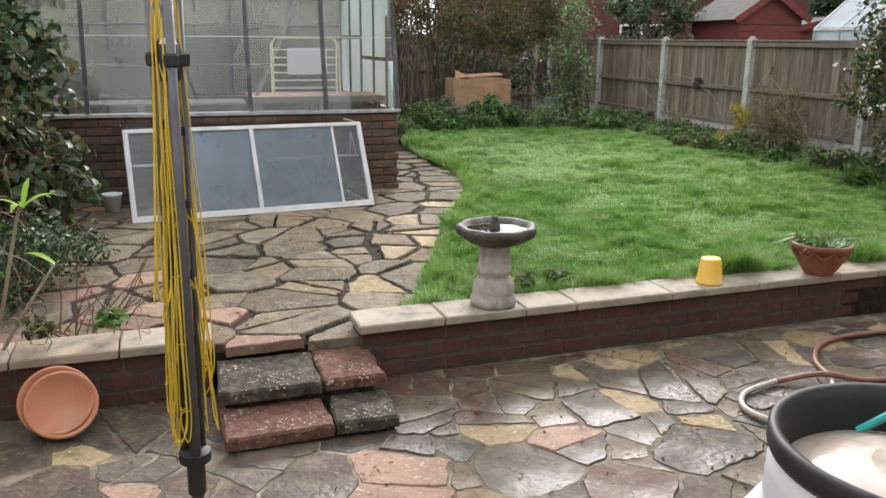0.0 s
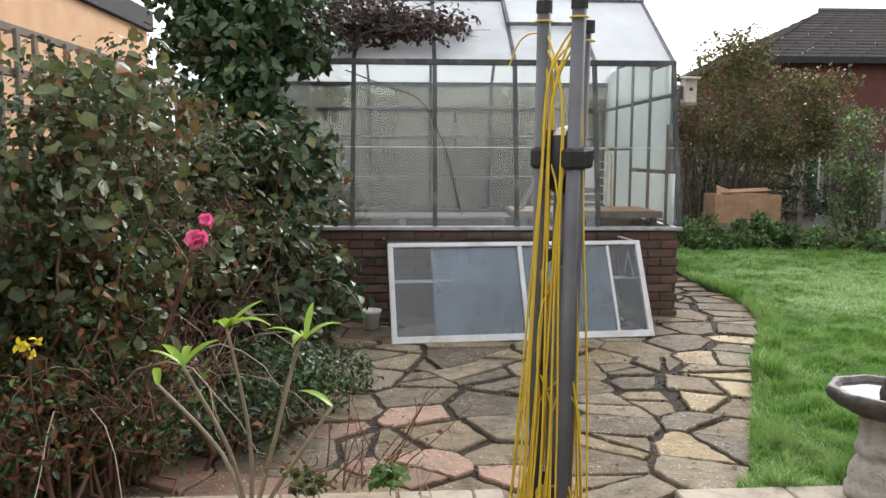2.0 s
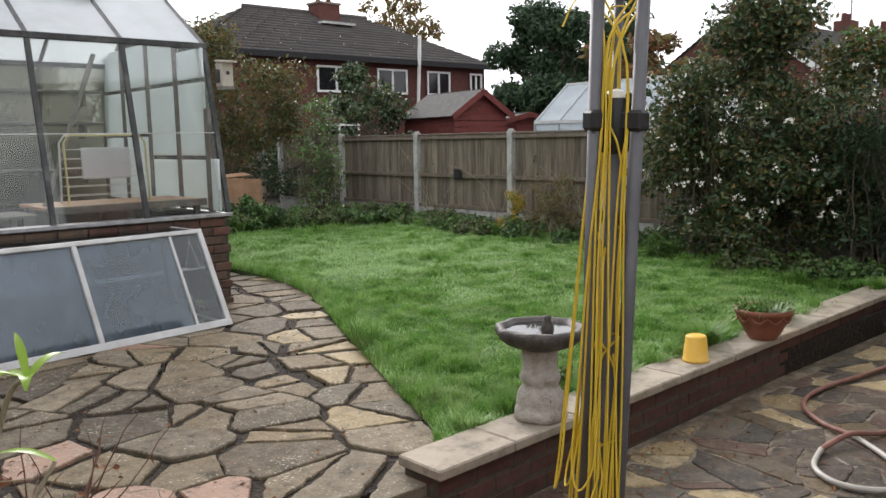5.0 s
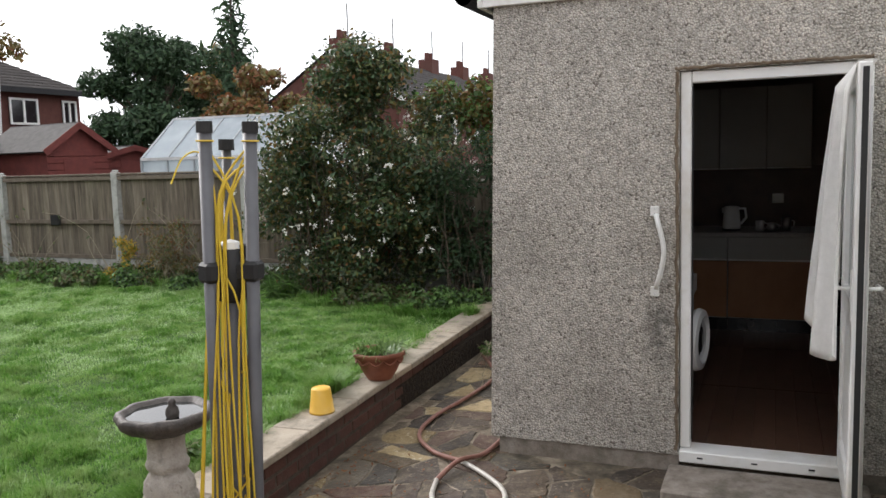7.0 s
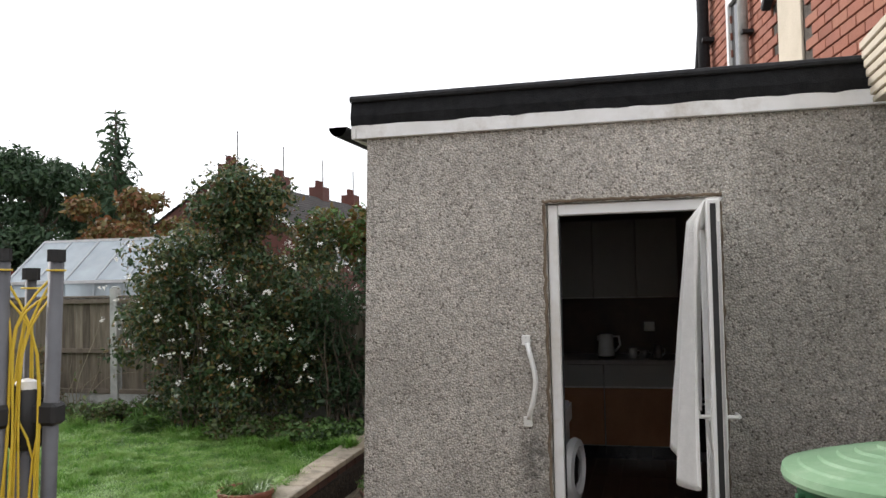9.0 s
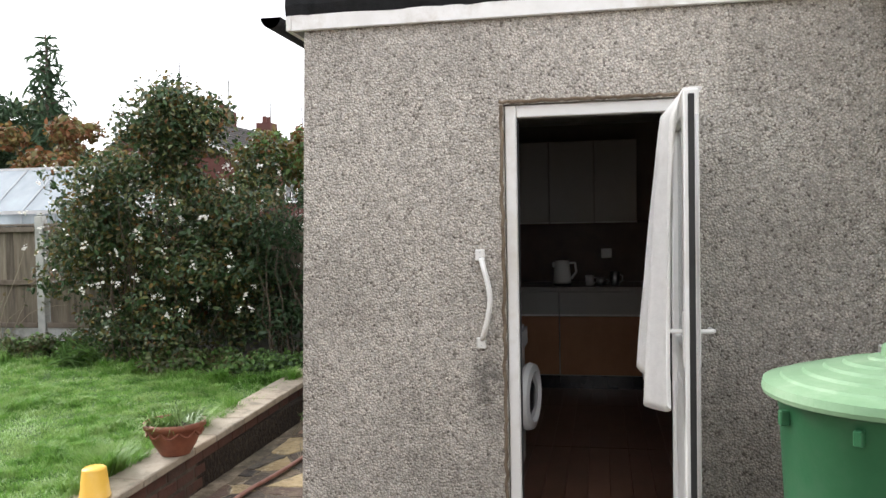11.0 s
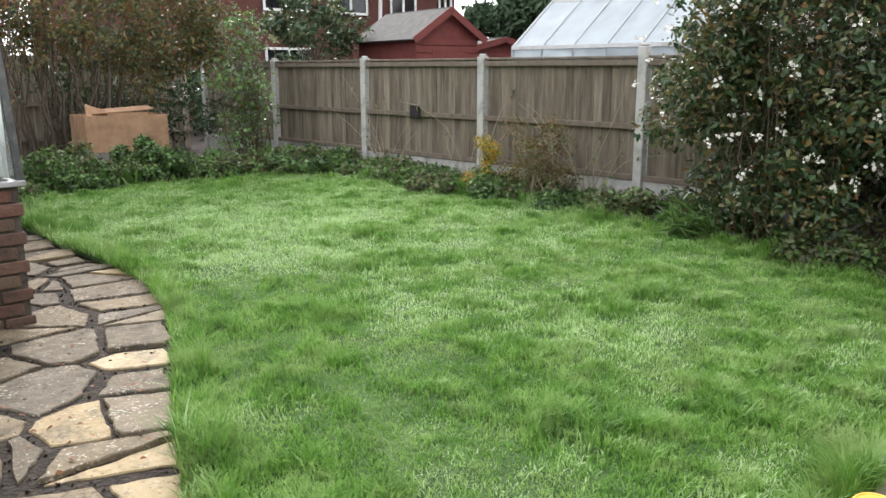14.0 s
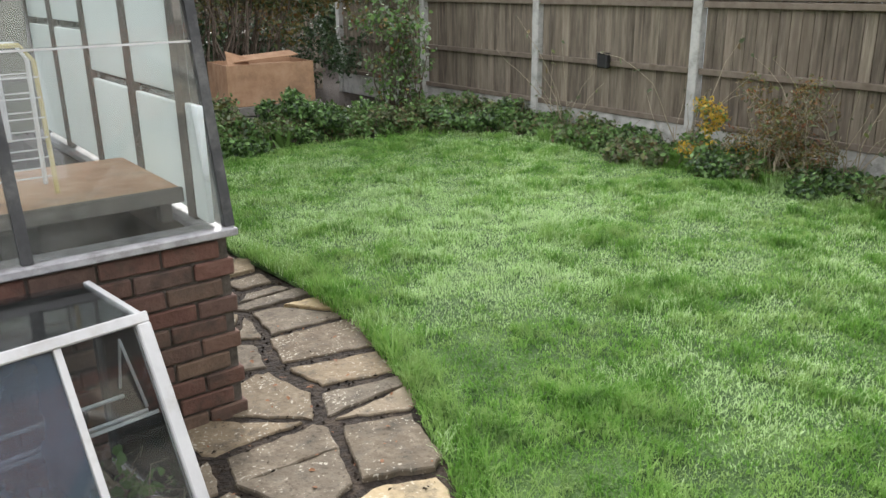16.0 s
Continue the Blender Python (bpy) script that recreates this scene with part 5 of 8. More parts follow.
    for y, h, m in ((1.6, 0.09, APPLIANCE), (1.5, 0.07, STEEL), (1.38, 0.12, STEEL)):
        r = thing("mug", (6.5, y, z0 + 0.901), "small cup standing on the worktop", "cup", "cups on the worktop")
        part("body", lathe(bmesh.new(), [(0.0, 0), (0.035, 0), (0.04, h), (0.035, h), (0.03, 0.01), (0, 0.01)], 20), m, r, smooth=True)
        part("handle", tube(bmesh.new(), [(0, -0.036, h * 0.8), (0, -0.065, h * 0.7), (0, -0.06, h * 0.3), (0, -0.036, h * 0.2)], 0.006, 6), m, r)
    r = thing("wall_socket", (6.93, 1.45, 1.12), "white double wall socket", "socket")
    part("plate", box_mesh(-0.01, 0.004, -0.05, 0.05, -0.045, 0.045, 0.004), APPLIANCE, r)
    part("switch", box_mesh(-0.014, -0.0095, -0.02, 0.0, 0.01, 0.03), APPLIANCE, r)
    r = thing("washing_machine", (3.7, 1.955, z0), "white front-loading washing machine with its round door ajar", "washing machine")
    part("body", box_mesh(0, 0.6, 0.02, 0.58, 0.0, 0.84, 0.006), APPLIANCE, r)
    ring = lathe(bmesh.new(), [(0.13, 0.0), (0.19, 0.0), (0.2, 0.02), (0.19, 0.05), (0.15, 0.06), (0.13, 0.04)], 36)
    o = part("door_ring", ring, APPLIANCE, r, "round white door ring")
    o.matrix_basis = pose(0.298, -0.012, 0.45, 90, 0, -9)
    g = lathe(bmesh.new(), [(0.0, 0.045), (0.08, 0.04), (0.129, 0.02)], 30)
    o2 = part("door_glass", g, DARK_GLASS, o)
    part("control_panel", box_mesh(0.01, 0.59, 0.0, 0.018, 0.72, 0.83, 0.004), APPLIANCE, r)
    r = thing("low_cabinet", (4.25, 0.45, z0), "white kitchen cabinet with a pale top just inside the door", "cabinet")
    part("body", box_mesh(0, 0.54, 0, 0.53, 0.1, 0.85, 0.004), APPLIANCE, r)
    part("plinth", box_mesh(0.02, 0.52, 0, 0.5, 0, 0.099), SPLASH, r, "dark recessed plinth")
    part("door", box_mesh(0.01, 0.53, 0.532, 0.55, 0.11, 0.84, 0.004), APPLIANCE, r)
    part("cabinet_top", box_mesh(-0.01, 0.55, 0, 0.56, 0.852, 0.882, 0.004), WORKTOP, r)


kitchen()

# ---- main house: back wall with the bay window, upper storey ----
HOUSE_BRICK = material("house_brick", [(0.2, 0.075, 0.045), (0.32, 0.13, 0.08)], scale=9, rough=0.85, bump=0.3, per="object",
                       per_colors=[(0.22, 0.08, 0.05), (0.32, 0.12, 0.075), (0.27, 0.1, 0.07), (0.36, 0.16, 0.1)], per_mix=0.6)
RENDER_CREAM = material("cream_render", [(0.5, 0.44, 0.34), (0.6, 0.53, 0.42)], scale=4, rough=0.9, bump=0.3)


def shared_mesh(name, bm, mat):
    me = bpy.data.meshes.new(name)
    bm.normal_update()
    bm.to_mesh(me)
    bm.free()
    me.materials.append(mat)
    return me


def main_house():
    w = mesh_object("wall_house_back", box_mesh(-3.0, HX + 0.0, -0.95, -0.7, LOW - 0.02, 2.45), PEBBLE)
    tagged(w, "pebbledashed back wall of the house", "wall", kind="structure")
    # upper storey: runs back from the bay at a slight angle
    turn = math.degrees(math.atan(0.158))
    L = 4.1
    up = mesh_object("wall_house_upper", box_mesh(-L, 0, -0.25, -0.016, 2.45, 6.4), WALL_MORTAR)
    up.matrix_basis = pose(7.12, 0.82, 0, 0, 0, turn)
    tagged(up, "orange-red brick upper storey of the house", "wall", kind="structure")
    me = shared_mesh("house_brick", box_mesh(-0.1075, 0.1075, -0.02, 0, -0.0325, 0.0325, 0.003), HOUSE_BRICK)
    half_me = shared_mesh("house_brick_half", box_mesh(-0.05, 0.05, -0.02, 0, -0.0325, 0.0325, 0.003), HOUSE_BRICK)

    def free(x, z):
        return not (-1.3 < x < -0.8 and z > 3.0) and not (-2.76 < x < -2.06 and z < 4.6)
    for k in range(27):
        for i in range(18):
            x = -0.1125 - i * 0.225 - (0.1125 if k % 2 else 0)
            z = 2.78 + k * 0.075
            if x > -L + 0.1 and free(x, z):
                ob = new("brick", me)
                ob.parent = up
                ob.location = (x, 0, z)
        if k % 2:
            ob = new("brick", half_me)
            ob.parent = up
            ob.location = (-0.055, 0, 2.78 + k * 0.075)
    part("render_panel", box_mesh(-2.64, -2.17, -0.015, 0.004, 2.7, 4.6, 0.004), RENDER_CREAM, up, "cream rendered panel")
    part("bargeboard", box_mesh(-0.55, 0.55, 0.006, 0.05, -0.05, 0.05, 0.004, pose(-2.4, 0, 3.95, 0, 38, 0)), WHITE_PAINT, up, "white painted bargeboard")
    part("verge", box_mesh(-0.55, 0.55, 0.006, 0.07, -0.1, -0.052, 0.004, pose(-2.4, 0, 3.95, 0, 38, 0)), FELT, up, "dark roof verge under the bargeboard")
    wall_m = up.matrix_basis.copy()

    def on_wall(ob, x, y, z):
        ob.matrix_basis = wall_m @ Matrix.Translation((x, y, z))
        return ob
    r = on_wall(thing("drainpipe", (0, 0, 0), "black plastic drainpipe with brackets", "drainpipe"), -0.22, 0.08, 2.66)
    part("pipe", tube(bmesh.new(), [(0, 0, 0), (0, 0, 3.6)], 0.055, 12), FELT, r, smooth=True)
    for z in (0.5, 1.15, 1.6, 2.6):
        part("bracket", box_mesh(-0.1, 0.07, -0.078, 0.03, z, z + 0.04, 0.003), FELT, r)
    part("branch_pipe", tube(bmesh.new(), [(0.4, 0.0, 0.7), (0.1, 0.0, 1.4), (0.02, 0.0, 1.5)], 0.03, 8), FELT, r)
    r = on_wall(thing("waste_pipe", (0, 0, 0), "grey plastic waste pipe on the brick wall", "drainpipe"), -1.5, 0.06, 2.66)
    part("pipe", tube(bmesh.new(), [(0, 0, 0), (0, 0, 3.6)], 0.04, 10), CONCRETE, r, smooth=True)
    for z in (0.85, 2.0):
        part("bracket", box_mesh(-0.09, 0.05, -0.058, 0.03, z, z + 0.03, 0.003), FELT, r)
    win = on_wall(thing("window_upper", (0, 0, 0), "narrow white-framed upstairs window", "window", kind="structure"), -1.28, -0.03, 3.05)
    W2 = 0.46
    for b in ((0, 0.06, 0, 1.5), (W2 - 0.06, W2, 0, 1.5), (0.062, W2 - 0.062, 0, 0.06), (0.062, W2 - 0.062, 1.44, 1.5), (0.062, W2 - 0.062, 0.9, 0.96)):
        part("window_frame", box_mesh(b[0], b[1], 0.0, 0.05, b[2], b[3], 0.004), WHITE_UPVC, win)
    part("pane", box_mesh(0.062, W2 - 0.062, 0.012, 0.02, 0.062, 1.438), DARK_GLASS, win)
    r = thing("bay_window", (HX - 0.06, 0.22, 0), "white upvc bay window with a louvred canopy above", "window", kind="structure")
    # the bay stands across the corner: uprights, sill, panes
    x1 = -2.3
    for x in (-0.03, -0.78, -1.53, -2.28):
        part("window_post", box_mesh(x - 0.04, x + 0.04, -0.08, 0.0, 0.86, 2.32, 0.005), WHITE_UPVC, r)
    part("window_sill", box_mesh(x1 - 0.06, 0.02, -0.1, 0.05, 0.8, 0.858, 0.006), WHITE_UPVC, r)
    part("transom", box_mesh(x1, -0.0, -0.07, -0.01, 1.82, 1.88, 0.004), WHITE_UPVC, r)
    part("head", box_mesh(x1 - 0.04, 0.01, -0.08, 0.0, 2.322, 2.4, 0.004), WHITE_UPVC, r)
    for a in (-0.74, -1.49, -2.24):
        pane("pane", [(a, -0.04, 0.86), (a, -0.04, 2.32), (a + 0.67, -0.04, 2.32), (a + 0.67, -0.04, 0.86)], GLASS_CLEAR, r)
    part("bay_wall", box_mesh(x1, 0.0, -0.3, -0.03, LOW - 0.02, 0.798), PEBBLE, r, "pebbledash below the bay window")
    part("inner_blind", box_mesh(x1, -0.02, -0.3, -0.28, 0.86, 2.32), CLOTH_GREY, r)
    can = part("canopy", box_mesh(-2.4, -0.02, -0.9, 0.12, 2.44, 2.47, 0.004), RENDER_CREAM, r, "cream slatted canopy over the bay")
    for k in range(6):
        part("canopy_slat", box_mesh(-2.4, -0.02, 0.1 + 0.008 * k, 0.13 + 0.008 * k, 2.475 + k * 0.045, 2.515 + k * 0.045, 0.004), RENDER_CREAM, can)


main_house()

# ---- fences ----
def board_object(mesh, parent, at, name="board"):
    ob = new(name, mesh)
    ob.parent = parent
    ob.location = at
    return ob


FX = 7.5
BOARD_ME = shared_mesh("board", box_mesh(-0.008, 0.008, -0.045, 0.045, 0, 1.16, 0.002, pose(0, 0, 0, 0, 0, 15)), FENCE_GREY)
LAP_ME = shared_mesh("board", box_mesh(-0.005, 0.005, -0.03, 0.03, 0, 1.15, 0.001), FENCE_GREY)
POST_YS = [3.6, 5.7, 7.81, 9.95, 12.13, 14.35, 16.6]


def fence_run():
    for k, y in enumerate(POST_YS):
        top = 1.62 if y > 7 and y < 8 else 1.55
        bm = box_mesh(-0.05, 0.05, -0.05, 0.05, 0, top - 0.03, 0.008)
        box(bm, -0.042, 0.042, -0.042, 0.042, top - 0.03, top, 0.02)
        p = mesh_object("fence_post", bm, CONCRETE)
        p.location = (FX, y, 0)
        tagged(p, "pale concrete fence post", "fence post", "concrete fence posts")
    for a, b in zip(POST_YS, POST_YS[1:]):
        root = thing("timber_fence", (FX, a, 0), "weathered grey featheredge fence panel on a concrete gravel board", "fence", "fence panels")
        L = b - a
        part("gravel_board", box_mesh(-0.02, 0.025, 0.055, L - 0.055, 0.0, 0.31, 0.006), CONCRETE, root, "pale concrete gravel board")
        n = int((L - 0.12) / 0.103)
        for i in range(n):
            board_object(BOARD_ME, root, (0.026, 0.12 + i * (L - 0.24) / (n - 1), 0.318))
            board_object(LAP_ME, root, (0.072, 0.12 + (i + 0.5) * (L - 0.24) / (n - 1), 0.318))
        for z in (0.335, 0.83, 1.44):
            part("rail", box_mesh(-0.035, 0.004, 0.06, L - 0.06, z - 0.028, z + 0.028, 0.004), FENCE_RAIL, root)
        part("cap", box_mesh(-0.03, 0.06, 0.055, L - 0.055, 1.48, 1.505, 0.004), FENCE_RAIL, root)


fence_run()


def back_fence():
    """Far boundary, half hidden by shrubs."""
    root = thing("back_fence", (-3.0, 17.2, 0), "dark timber fence at the end of the garden", "fence")
    me = shared_mesh("board", box_mesh(-0.06, 0.06, -0.011, 0.011, 0, 1.6, 0.003, pose(0, 0, 0, 0, 0, 8)), FENCE_GREY)
    for i in range(100):
        board_object(me, root, (0.1 + i * 0.104, 0, 0.0))
    for z in (0.3, 0.85, 1.45):
        part("rail", box_mesh(0, 10.5, -0.05, -0.014, z - 0.03, z + 0.03, 0.004), FENCE_RAIL, root)


back_fence()

LX = -2.2


def left_fence():
    """Overlapping waney boards between concrete posts; trellis and a lower run beyond."""
    rng = random.Random(12)
    for y in (4.25, 2.32, 0.4):
        bm = box_mesh(-0.055, 0.055, -0.055, 0.055, -0.2, 1.86, 0.01)
        box(bm, -0.045, 0.045, -0.045, 0.045, 1.86, 1.89, 0.015)
        p = mesh_object("fence_post", bm, CONCRETE_OLD)
        p.location = (LX, y, 0)
        tagged(p, "stained old concrete fence post", "fence post", "old concrete posts")
    for a, b in ((2.38, 4.19), (0.46, 2.26), (-1.4, 0.34)):
        root = thing("lap_fence", (LX, a, 0), "weathered brown overlap fence panel with wavy boards", "fence", "overlap fence panels")
        L = b - a
        part("top_rail", box_mesh(-0.03, 0.035, 0, L, 1.75, 1.83, 0.006), PANEL_WOOD, root)
        for y in (0.02, L - 0.06):
            part("batten", box_mesh(0.032, 0.062, y, y + 0.045, -0.16, 1.748, 0.004), PANEL_WOOD, root)
        z = -0.16
        while z < 1.68:
            h = 0.13
            bm = bmesh.new()
            n = 14
            ph = rng.uniform(0, 6)
            lo_v, hi_v = [], []
            for i in range(n + 1):
                y = L * i / n
                wv = 0.014 * math.sin(y * 4 + ph) + 0.007 * math.sin(y * 11 + ph * 2)
                lo_v.append(bm.verts.new((0.03, y, z + wv)))
                hi_v.append(bm.verts.new((-0.004, y, min(z + h + 0.03, 1.748))))
            for i in range(n):
                bm.faces.new((lo_v[i], lo_v[i + 1], hi_v[i + 1], hi_v[i]))
            bmesh.ops.solidify(bm, geom=bm.faces[:], thickness=0.012)
            part("lap_board", bm, PANEL_WOOD, root)
            z += 0.135
    # trellis on a lower fence further back
    root = thing("trellis", (LX, 4.32, 0), "old grey-brown square trellis on a low fence", "trellis")
    part("post", box_mesh(-0.03, 0.03, 0.05, 0.11, 0.0, 2.1, 0.004), FENCE_RAIL, root)
    part("post", box_mesh(-0.03, 0.03, 3.3, 3.36, 0.0, 2.0, 0.004), FENCE_RAIL, root)
    for z in (1.3, 1.62, 1.78, 1.98):
        part("lath", box_mesh(-0.028, -0.006, 0.08, 3.35, z, z + 0.04, 0.003), FENCE_RAIL, root)
    for k in range(18):
        y = 0.2 + k * 0.18
        part("lath", box_mesh(-0.005, 0.015, y, y + 0.04, 1.2, 2.0, 0.003), FENCE_RAIL, root)
    for k in range(26):
        y = 0.1 + k * 0.125
        part("fence_board", box_mesh(-0.05, -0.03, y, y + 0.12, 0.0, 1.3, 0.003), PANEL_WOOD, root)
    root = thing("side_fence", (LX, 7.7, 0), "plain weathered boundary fence behind the ivy", "fence")
    for k in range(75):
        part("board", box_mesh(-0.05, -0.03, k * 0.125, k * 0.125 + 0.12, 0.0, 1.6, 0.003), PANEL_WOOD, root)


left_fence()
PEACH = material("peach_render", [(0.55, 0.33, 0.18), (0.64, 0.41, 0.24)], scale=3, rough=0.9, bump=0.3, bump_scale=90)


def neighbour_extension():
    root = thing("neighbour_extension", (-6.9, 2.0, 0.25), "peach rendered neighbouring extension with a dark flat roof edge", "building")
    part("wall", box_mesh(0, 3.0, 0, 10.1, -0.35, 2.78), PEACH, root)
    part("fascia", box_mesh(-0.05, 3.06, -0.05, 10.2, 2.78, 3.05, 0.01), FELT, root, "dark grey flat roof fascia")
    part("roof_felt", box_mesh(-0.02, 3.02, -0.02, 10.15, 3.052, 3.07), FELT, root)


neighbour_extension()

# ---- rotary clothes airer, folded ----
GREY_TUBE = material("grey_coated_tube", [(0.085, 0.085, 0.092), (0.135, 0.135, 0.142)], scale=9, rough=0.5, bump=0.08, metal=0.2)
YELLOW_LINE = material("yellow_line", [(0.6, 0.42, 0.03), (0.72, 0.52, 0.06)], scale=20, rough=0.5, bump=0.1)


def rotary_airer():
    root = thing("rotary_airer", (-0.085, 2.42, LOW), "folded grey rotary clothes airer with dangling yellow lines", "clothes airer")
    root.matrix_basis = pose(-0.102, 2.452, LOW, 1.6, 0.5, 0)
    rng = random.Random(31)
    part("mast", tube(bmesh.new(), [(0, 0, -0.02), (0, 0, 1.64)], 0.018, 12), GREY_TUBE, root, smooth=True)
    part("mast_cap", lathe(bmesh.new(), [(0.0, 1.66), (0.016, 1.655), (0.023, 1.645), (0.023, 1.6)], 14), WIRE_WHITE, root, "white plastic mast cap")
    part("ground_socket", lathe(bmesh.new(), [(0.0, 0.0), (0.045, 0.0), (0.04, 0.03), (0.026, 0.16), (0.022, 0.16)], 16), RUBBER, root)
    ways = [radians(159), radians(-81), radians(39)]
    arms = []
    for k, a in enumerate(ways):
        lo_p = Vector((0.031 * math.cos(a), 0.031 * math.sin(a), 0.43))
        hi_p = Vector((0.045 * math.cos(a), 0.045 * math.sin(a), 1.862 - 0.03 * (k == 2)))
        arms.append((lo_p, hi_p))
        arm = part("arm", tube(bmesh.new(), [lo_p, hi_p], 0.0125 if k < 2 else 0.009, 10), GREY_TUBE, root, smooth=True)
        part("arm_cap", tube(bmesh.new(), [hi_p - Vector((0, 0, 0.012)), hi_p + Vector((0, 0, 0.008))], 0.0145, 10), RUBBER, arm)
        part("tied_end", tube(bmesh.new(), [hi_p + Vector((0.0145 * math.cos(q), 0.0145 * math.sin(q), -0.026)) for q in np.linspace(0, 6.3, 13)], 0.0016, 5), YELLOW_LINE, arm)
        for j in range(6):
            p = lo_p.lerp(hi_p, 0.12 + 0.145 * j)
            q = p - Vector((math.cos(a), math.sin(a), 0)) * 0.013
            part("line_clip", box_mesh(q.x - 0.009, q.x + 0.009, q.y - 0.009, q.y + 0.009, q.z - 0.012, q.z + 0.012, 0.003), RUBBER, arm)
        lug = Vector((math.cos(a), math.sin(a), 0)) * 0.045
        part("lug", box_mesh(-0.03, 0.014, -0.019, 0.019, 1.585, 1.622, 0.006, Matrix.Translation(lug) @ pose(0, 0, 0, 0, 0, math.degrees(a))), RUBBER, arm)
    hub = bmesh.new()
    lathe(hub, [(0.019, 1.545), (0.026, 1.55), (0.028, 1.64), (0.02, 1.645)], 16)
    part("hub", hub, RUBBER, root, "black plastic hub", smooth=True)
    low_hub = bmesh.new()
    lathe(low_hub, [(0.02, 0.3), (0.027, 0.31), (0.027, 0.41), (0.047, 0.42), (0.047, 0.45), (0.02, 0.46)], 16)
    part("lower_hub", low_hub, RUBBER, root, "black plastic lower collar")
    # slack loops hang beside the arms in loose bunches
    for k in range(30):
        i = (0, 1, 2, 0, 2)[k % 5]
        j = (i + 1 + k % 2) % 3
        level = 0.12 + 0.145 * (5 - (k // 5) % 6)
        p, q = arms[i][0].lerp(arms[i][1], level), arms[j][0].lerp(arms[j][1], level)
        if k % 3 == 0:
            p, q = arms[i][1] - Vector((0, 0, 0.03)), arms[i][1] - Vector((0, 0, 0.06))
        bottom = rng.uniform(0.5, 0.66) if k % 2 else rng.uniform(0.66, 1.0)
        bottom = min(bottom, p.z - 0.12)
        ang = ways[i] + rng.uniform(-0.75, 0.75)
        if k % 5 == 1 or k in (3, 13):
            ang = radians(219) + rng.uniform(-0.6, 0.6)
        out = Vector((math.cos(ang), math.sin(ang), 0))
        side = Vector((-out.y, out.x, 0))
        r_mid, r_low = rng.uniform(0.03, 0.056), rng.uniform(0.034, 0.085)
        w = rng.uniform(0.008, 0.035)

        def down(t, sgn):
            z = p.z + (bottom - p.z) * t
            rr = 0.03 + (r_mid - 0.03) * min(1, t * 2.2) + (r_low - r_mid) * max(0, t - 0.45) / 0.55
            return out * rr + side * (sgn * w * t ** 1.5 + 0.003 * math.sin(9 * t + k)) + Vector((0, 0, z))
        pts = [p] + [down(t, -1) for t in (0.1, 0.3, 0.55, 0.8, 0.95)] + [out * r_low * 1.06 + Vector((0, 0, bottom - 0.012))] + [down(t, 1) for t in (0.95, 0.8, 0.55, 0.3, 0.1)] + [q]
        fine = []
        for m in range(len(pts) - 1):
            p0, p1, p2, p3 = pts[max(m - 1, 0)], pts[m], pts[m + 1], pts[min(m + 2, len(pts) - 1)]
            for s in range(4):
                t = s / 4
                fine.append(0.5 * ((2 * p1) + (p2 - p0) * t + (2 * p0 - 5 * p1 + 4 * p2 - p3) * t * t + (3 * p1 - p0 - 3 * p2 + p3) * t ** 3))
        fine.append(pts[-1])
        part("clothes_line", tube(bmesh.new(), fine, 0.0022, 5), YELLOW_LINE, root, "bright yellow plastic washing line", smooth=True)
    tail = smooth_path([arms[0][1] - Vector((0, 0, 0.05)), arms[0][1] + Vector((-0.02, 0.01, -0.045)), arms[0][1] + Vector((-0.04, 0.02, -0.06)), arms[0][1] + Vector((-0.055, 0.03, -0.1))], 5)
    part("loose_end", tube(bmesh.new(), tail, 0.0016, 5), YELLOW_LINE, root)


def smooth_path(pts, n=8):
    pts = [Vector(p) for p in pts]
    out = []
    for i in range(len(pts) - 1):
        p0, p1, p2, p3 = pts[max(i - 1, 0)], pts[i], pts[i + 1], pts[min(i + 2, len(pts) - 1)]
        for s in range(n):
            t = s / n
            out.append(0.5 * ((2 * p1) + (p2 - p0) * t + (2 * p0 - 5 * p1 + 4 * p2 - p3) * t * t + (3 * p1 - p0 - 3 * p2 + p3) * t ** 3))
    out.append(pts[-1])
    return out


rotary_airer()

# ---- bird bath, pots, saucer ----
STONE_CAST = material("cast_stone", [(0.26, 0.235, 0.2), (0.4, 0.365, 0.32), (0.48, 0.44, 0.39)], scale=16, rough=0.9, bump=0.7, bump_scale=60, stain=(0.17, 0.155, 0.13), stain_scale=6)
STONE_DARK = material("dark_wet_stone", [(0.03, 0.026, 0.023), (0.07, 0.06, 0.052), (0.12, 0.105, 0.09)], scale=14, rough=0.6, bump=0.8, bump_scale=50)
WATER = material("still_water", [(0.02, 0.022, 0.02), (0.03, 0.032, 0.03)], rough=0.03, bump=0.0, spec=1.0)


